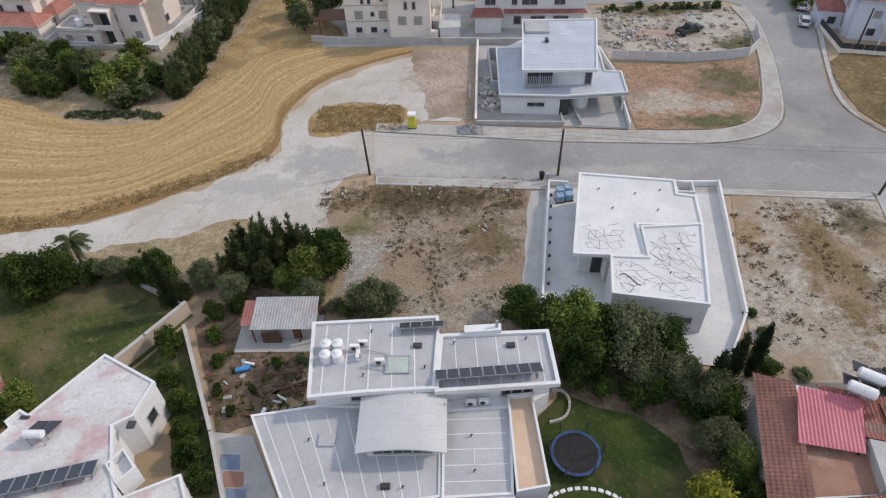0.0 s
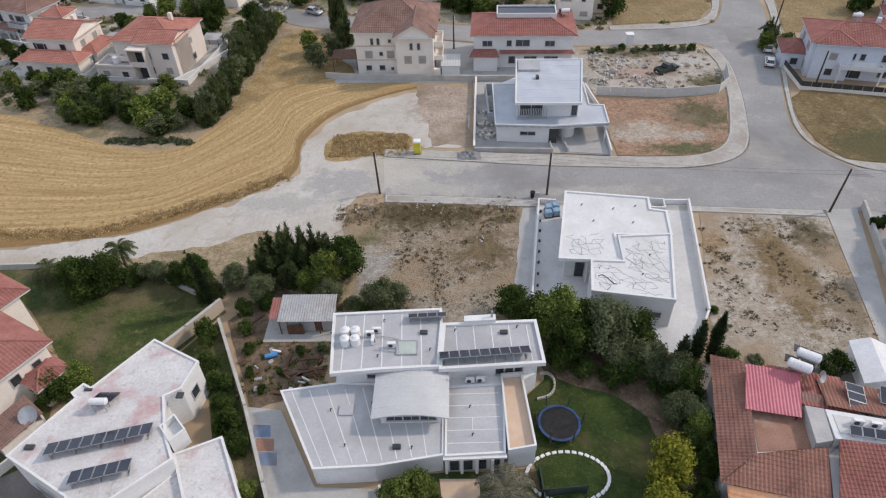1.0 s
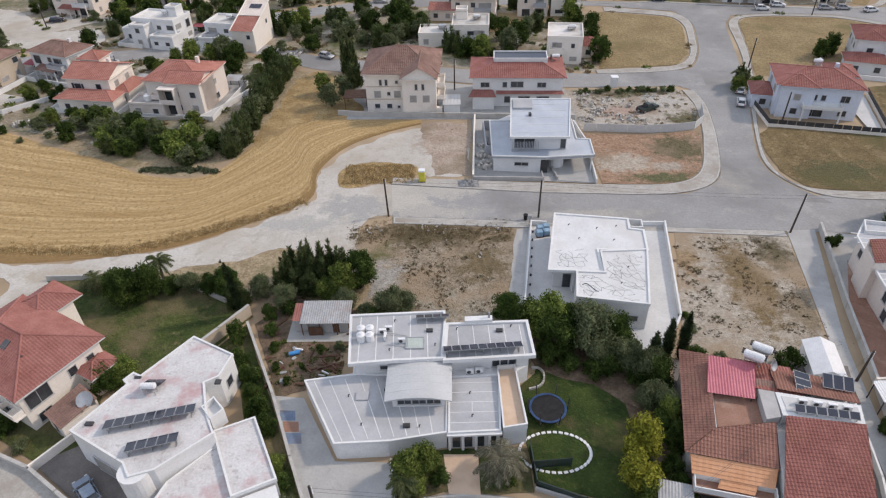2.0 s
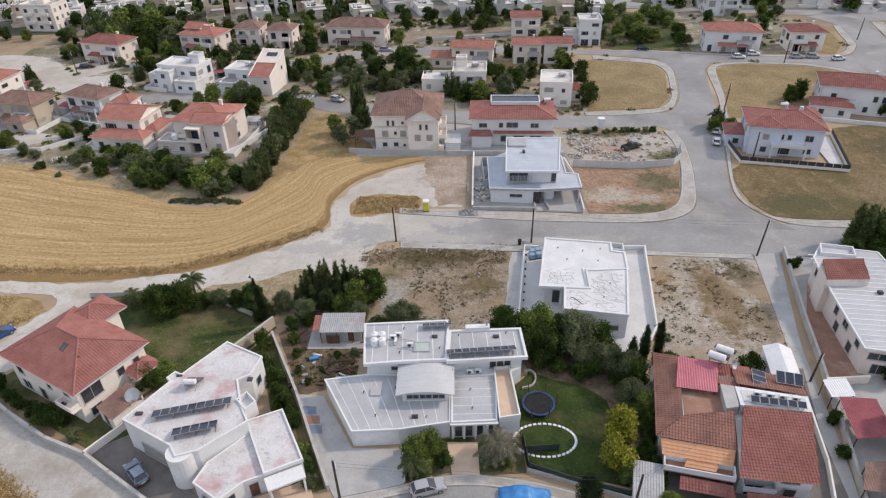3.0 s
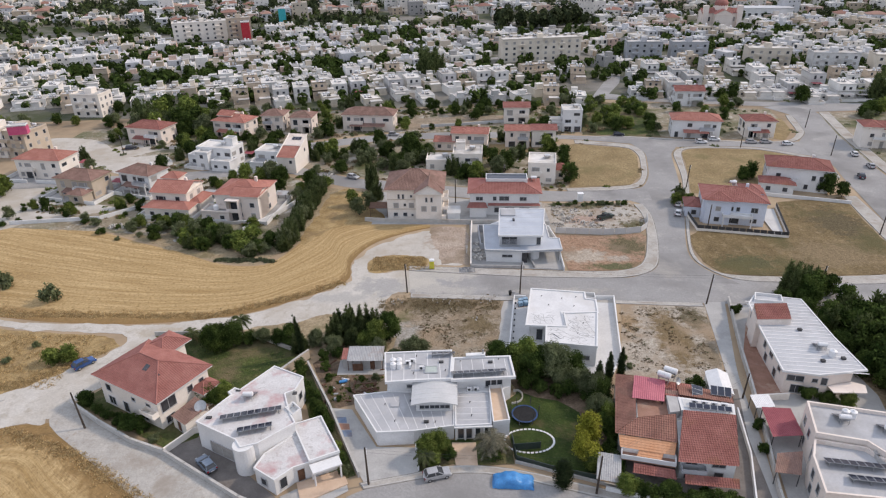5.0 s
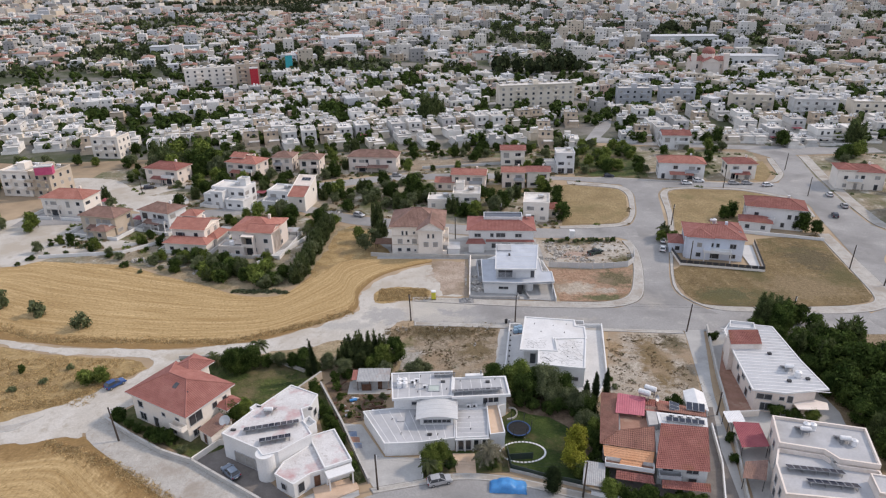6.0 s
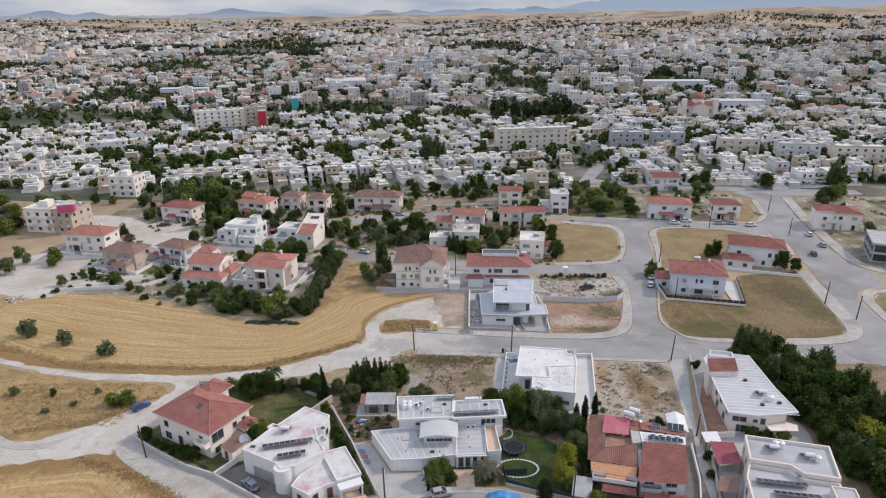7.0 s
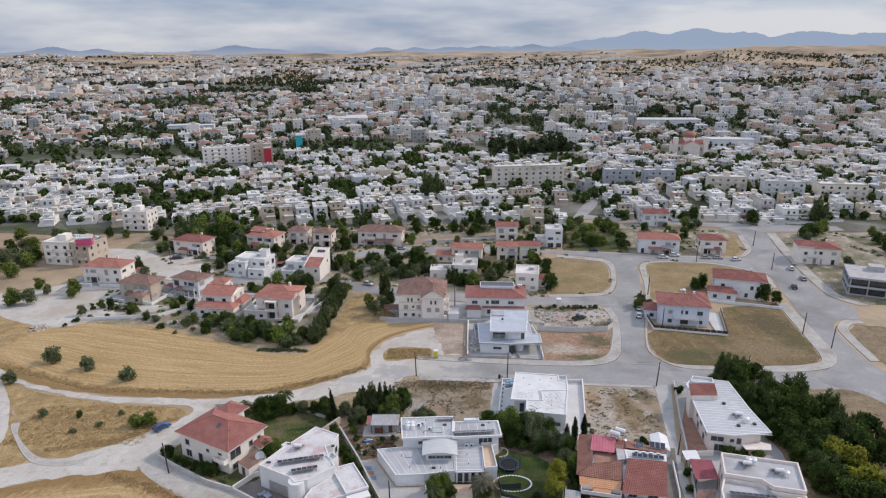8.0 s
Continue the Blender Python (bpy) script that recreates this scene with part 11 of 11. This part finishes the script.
for x, y in ((-16.4, 32.6), (-15.6, 33.4), (-15.2, 32.4)):
    tree("bush", x, y, 0.7, 1.2)
for k in range(5):
    o = solo("plank", box(B(), -1.6, -0.09, 0, 1.6, 0.09, 0.06), M["brownwood"], "weathered plank in a timber stack", "plank", "plank stack", at=(-17.0 + 0.05 * k, 36.0 + 0.22 * k, 0.08))
    o.rotation_euler = (0, 0, 0.1 * k)


def portable_toilet(x, y):
    T = thing("portable_toilet", x, y, "yellow and white portable site toilet", "toilet", z=0.14)
    bm = B()
    box(bm, -0.55, -0.55, 0.1, 0.55, 0.55, 2.0)
    bmesh.ops.bevel(bm, geom=bm.edges[:], offset=0.05, segments=1, affect="EDGES")
    part("cabin", bm, M["yellow"], T)
    bm = B()
    box(bm, -0.6, -0.6, 2.0, 0.6, 0.6, 2.3)
    bmesh.ops.bevel(bm, geom=bm.edges[:], offset=0.1, segments=2, affect="EDGES")
    part("roof", bm, M["tank"], T)
    part("door", box(B(), -0.4, -0.58, 0.15, 0.4, -0.54, 1.9), M["yellow"], T)
    part("base", box(B(), -0.6, -0.6, 0, 0.6, 0.6, 0.1), M["darkmetal"], T)


portable_toilet(-7.0, 81.2)
T = thing("white_booth", 35.2, 121.4, "white site booth beside the builders' yard", "booth")
part("cabin", box(B(), -0.7, -0.7, 0, 0.7, 0.7, 2.3), M["tank"], T)
part("roof", box(B(), -0.8, -0.8, 2.3, 0.8, 0.8, 2.45), M["tank"], T)
T = thing("bin", 10.4, 68.4, "black wheeled rubbish bin", "bin", z=0.12)
part("body", tube(B(), (0, 0, 0.08), (0, 0, 0.95), 0.27, 10, 0.36), M["black"], T)
part("lid", tube(B(), (0, 0, 0.95), (0, 0, 1.05), 0.38, 10), M["black"], T)
for sx in (-0.2, 0.2):
    part("wheel", tube(B(), (sx - 0.03, 0.25, 0.09), (sx + 0.03, 0.25, 0.09), 0.09, 8), M["black"], T)
# electric kiosk and gate post by the street
T = thing("meter_box", 11.0, 67.6, "small grey meter box on a post by the wall", "meter box")
part("post", box(B(), -0.06, -0.06, 0, 0.06, 0.06, 1.2), M["concrete"], T)
part("case", box(B(), -0.3, -0.15, 0.9, 0.3, 0.15, 1.6), M["concrete"], T)


def rubble(name, spots, label, rg, lo=0.12, hi=0.45, mt="rock"):
    """A heap of broken stone in one mesh."""
    bm = B()
    for x, y, r, n in spots:
        for _ in range(n):
            a, q = rg.uniform(0, 6.28), r * math.sqrt(rg.random())
            s = rg.uniform(lo, hi)
            m = Matrix.Translation((x + q * math.cos(a), y + q * math.sin(a), s * 0.4 + (1 - q / r) * r * 0.25)) @ Euler((rg.uniform(0, 3), rg.uniform(0, 3), rg.uniform(0, 3))).to_matrix().to_4x4()
            box(bm, -s, -s * 0.7, -s * 0.5, s, s * 0.7, s * 0.5, m)
    return solo(name, bm, M[mt], label, "rubble", kind="stuff")


rubble("rubble", [(4.4, 86.5, 1.6, 60), (4.2, 90, 1.5, 40), (4.6, 94, 1.2, 24)], "broken concrete blocks along the yard wall", rg)
rubble("rubble", [(30, 108, 2.6, 46), (34.4, 105.4, 2.0, 40), (26.5, 105, 1.6, 30), (28, 112, 1.8, 24), (32, 114, 1.6, 20), (37, 103, 1.8, 26), (27, 116, 2.0, 20), (40, 112, 5.0, 24)], "heaps of building rubble in the builders' yard", rg, 0.07, 0.34)
rubble("rubble", [(-14, 66, 1.4, 16), (-5, 66.8, 1.6, 12), (5, 66.4, 1.6, 16), (-3, 64.6, 3, 10), (2.6, 59.4, 0.8, 7)], "scattered stones and litter among weeds", rg, 0.06, 0.2)
rubble("rubble", [(-94, 107, 2, 30), (-73, 99, 2, 20), (-136, 103, 3, 40), (-42, 145, 2.4, 30)], "pale stones at the edge of a field", rg, 0.1, 0.4)
M["sheeting"] = mat("dark_sheeting", (0.16, 0.16, 0.16), (0.30, 0.30, 0.30), 1.2, 0.6, 0.4)
T = thing("sheeting_heap", 1.3, 80.0, "heap of grey plastic sheeting on the roadside", "sheeting", z=0.14)
nx, ny = 18, 14
vv = [((i / nx * 2 - 1) * 1.9, (j / ny * 2 - 1) * 1.2, max(0.02, (1 - (i / nx * 2 - 1) ** 2) * (1 - (j / ny * 2 - 1) ** 2) * (0.7 + 0.5 * noise.noise((i * 0.6, j * 0.6, 2))))) for i in range(nx + 1) for j in range(ny + 1)]
part("sheet", mesh_of("sheet", vv, [(i * (ny + 1) + j, (i + 1) * (ny + 1) + j, (i + 1) * (ny + 1) + j + 1, i * (ny + 1) + j + 1) for i in range(nx) for j in range(ny)], M["sheeting"]), None, T)
# panel fence of the builders' yard
F = thing("panel_fence", 24.9, 99.6, "fence of pale metal sheet panels round the builders' yard", "fence")
line = [(24.9, 99.8), (30, 99.2), (37, 98.4), (43, 98.8), (47, 99.6), (49.6, 102.6), (51, 108.6)]
for a, b in zip(line, line[1:]):
    n = max(1, round(math.dist(a, b) / 3.0))
    for i in range(n):
        p, q = Vector(a).lerp(Vector(b), i / n), Vector(a).lerp(Vector(b), (i + 0.97) / n)
        p, q = p - Vector((24.9, 99.6)), q - Vector((24.9, 99.6))
        d = (q - p).normalized()
        e = Vector((-d.y, d.x)) * 0.05
        part("panel", prism(B(), [tuple(p - e), tuple(q - e), tuple(q + e), tuple(p + e)], 0.05, 1.75), M["fresh"], F)
# extra things on the far gardens' edge
run_wall("garden_wall", [(-58, 103), (-52, 112), (-46, 126)], 1.3, 0.25, M["white"], "white garden wall climbing to the road")
run_wall("garden_wall", [(-125, 109.6), (-101, 112.4), (-92, 121)], 1.1, 0.25, M["white"], "white garden wall of the villas")
run_wall("garden_wall", [(-92, 106), (-76, 108.4), (-58, 108)], 0.9, 0.25, M["wallgrey"], "pale garden wall above the scrub")
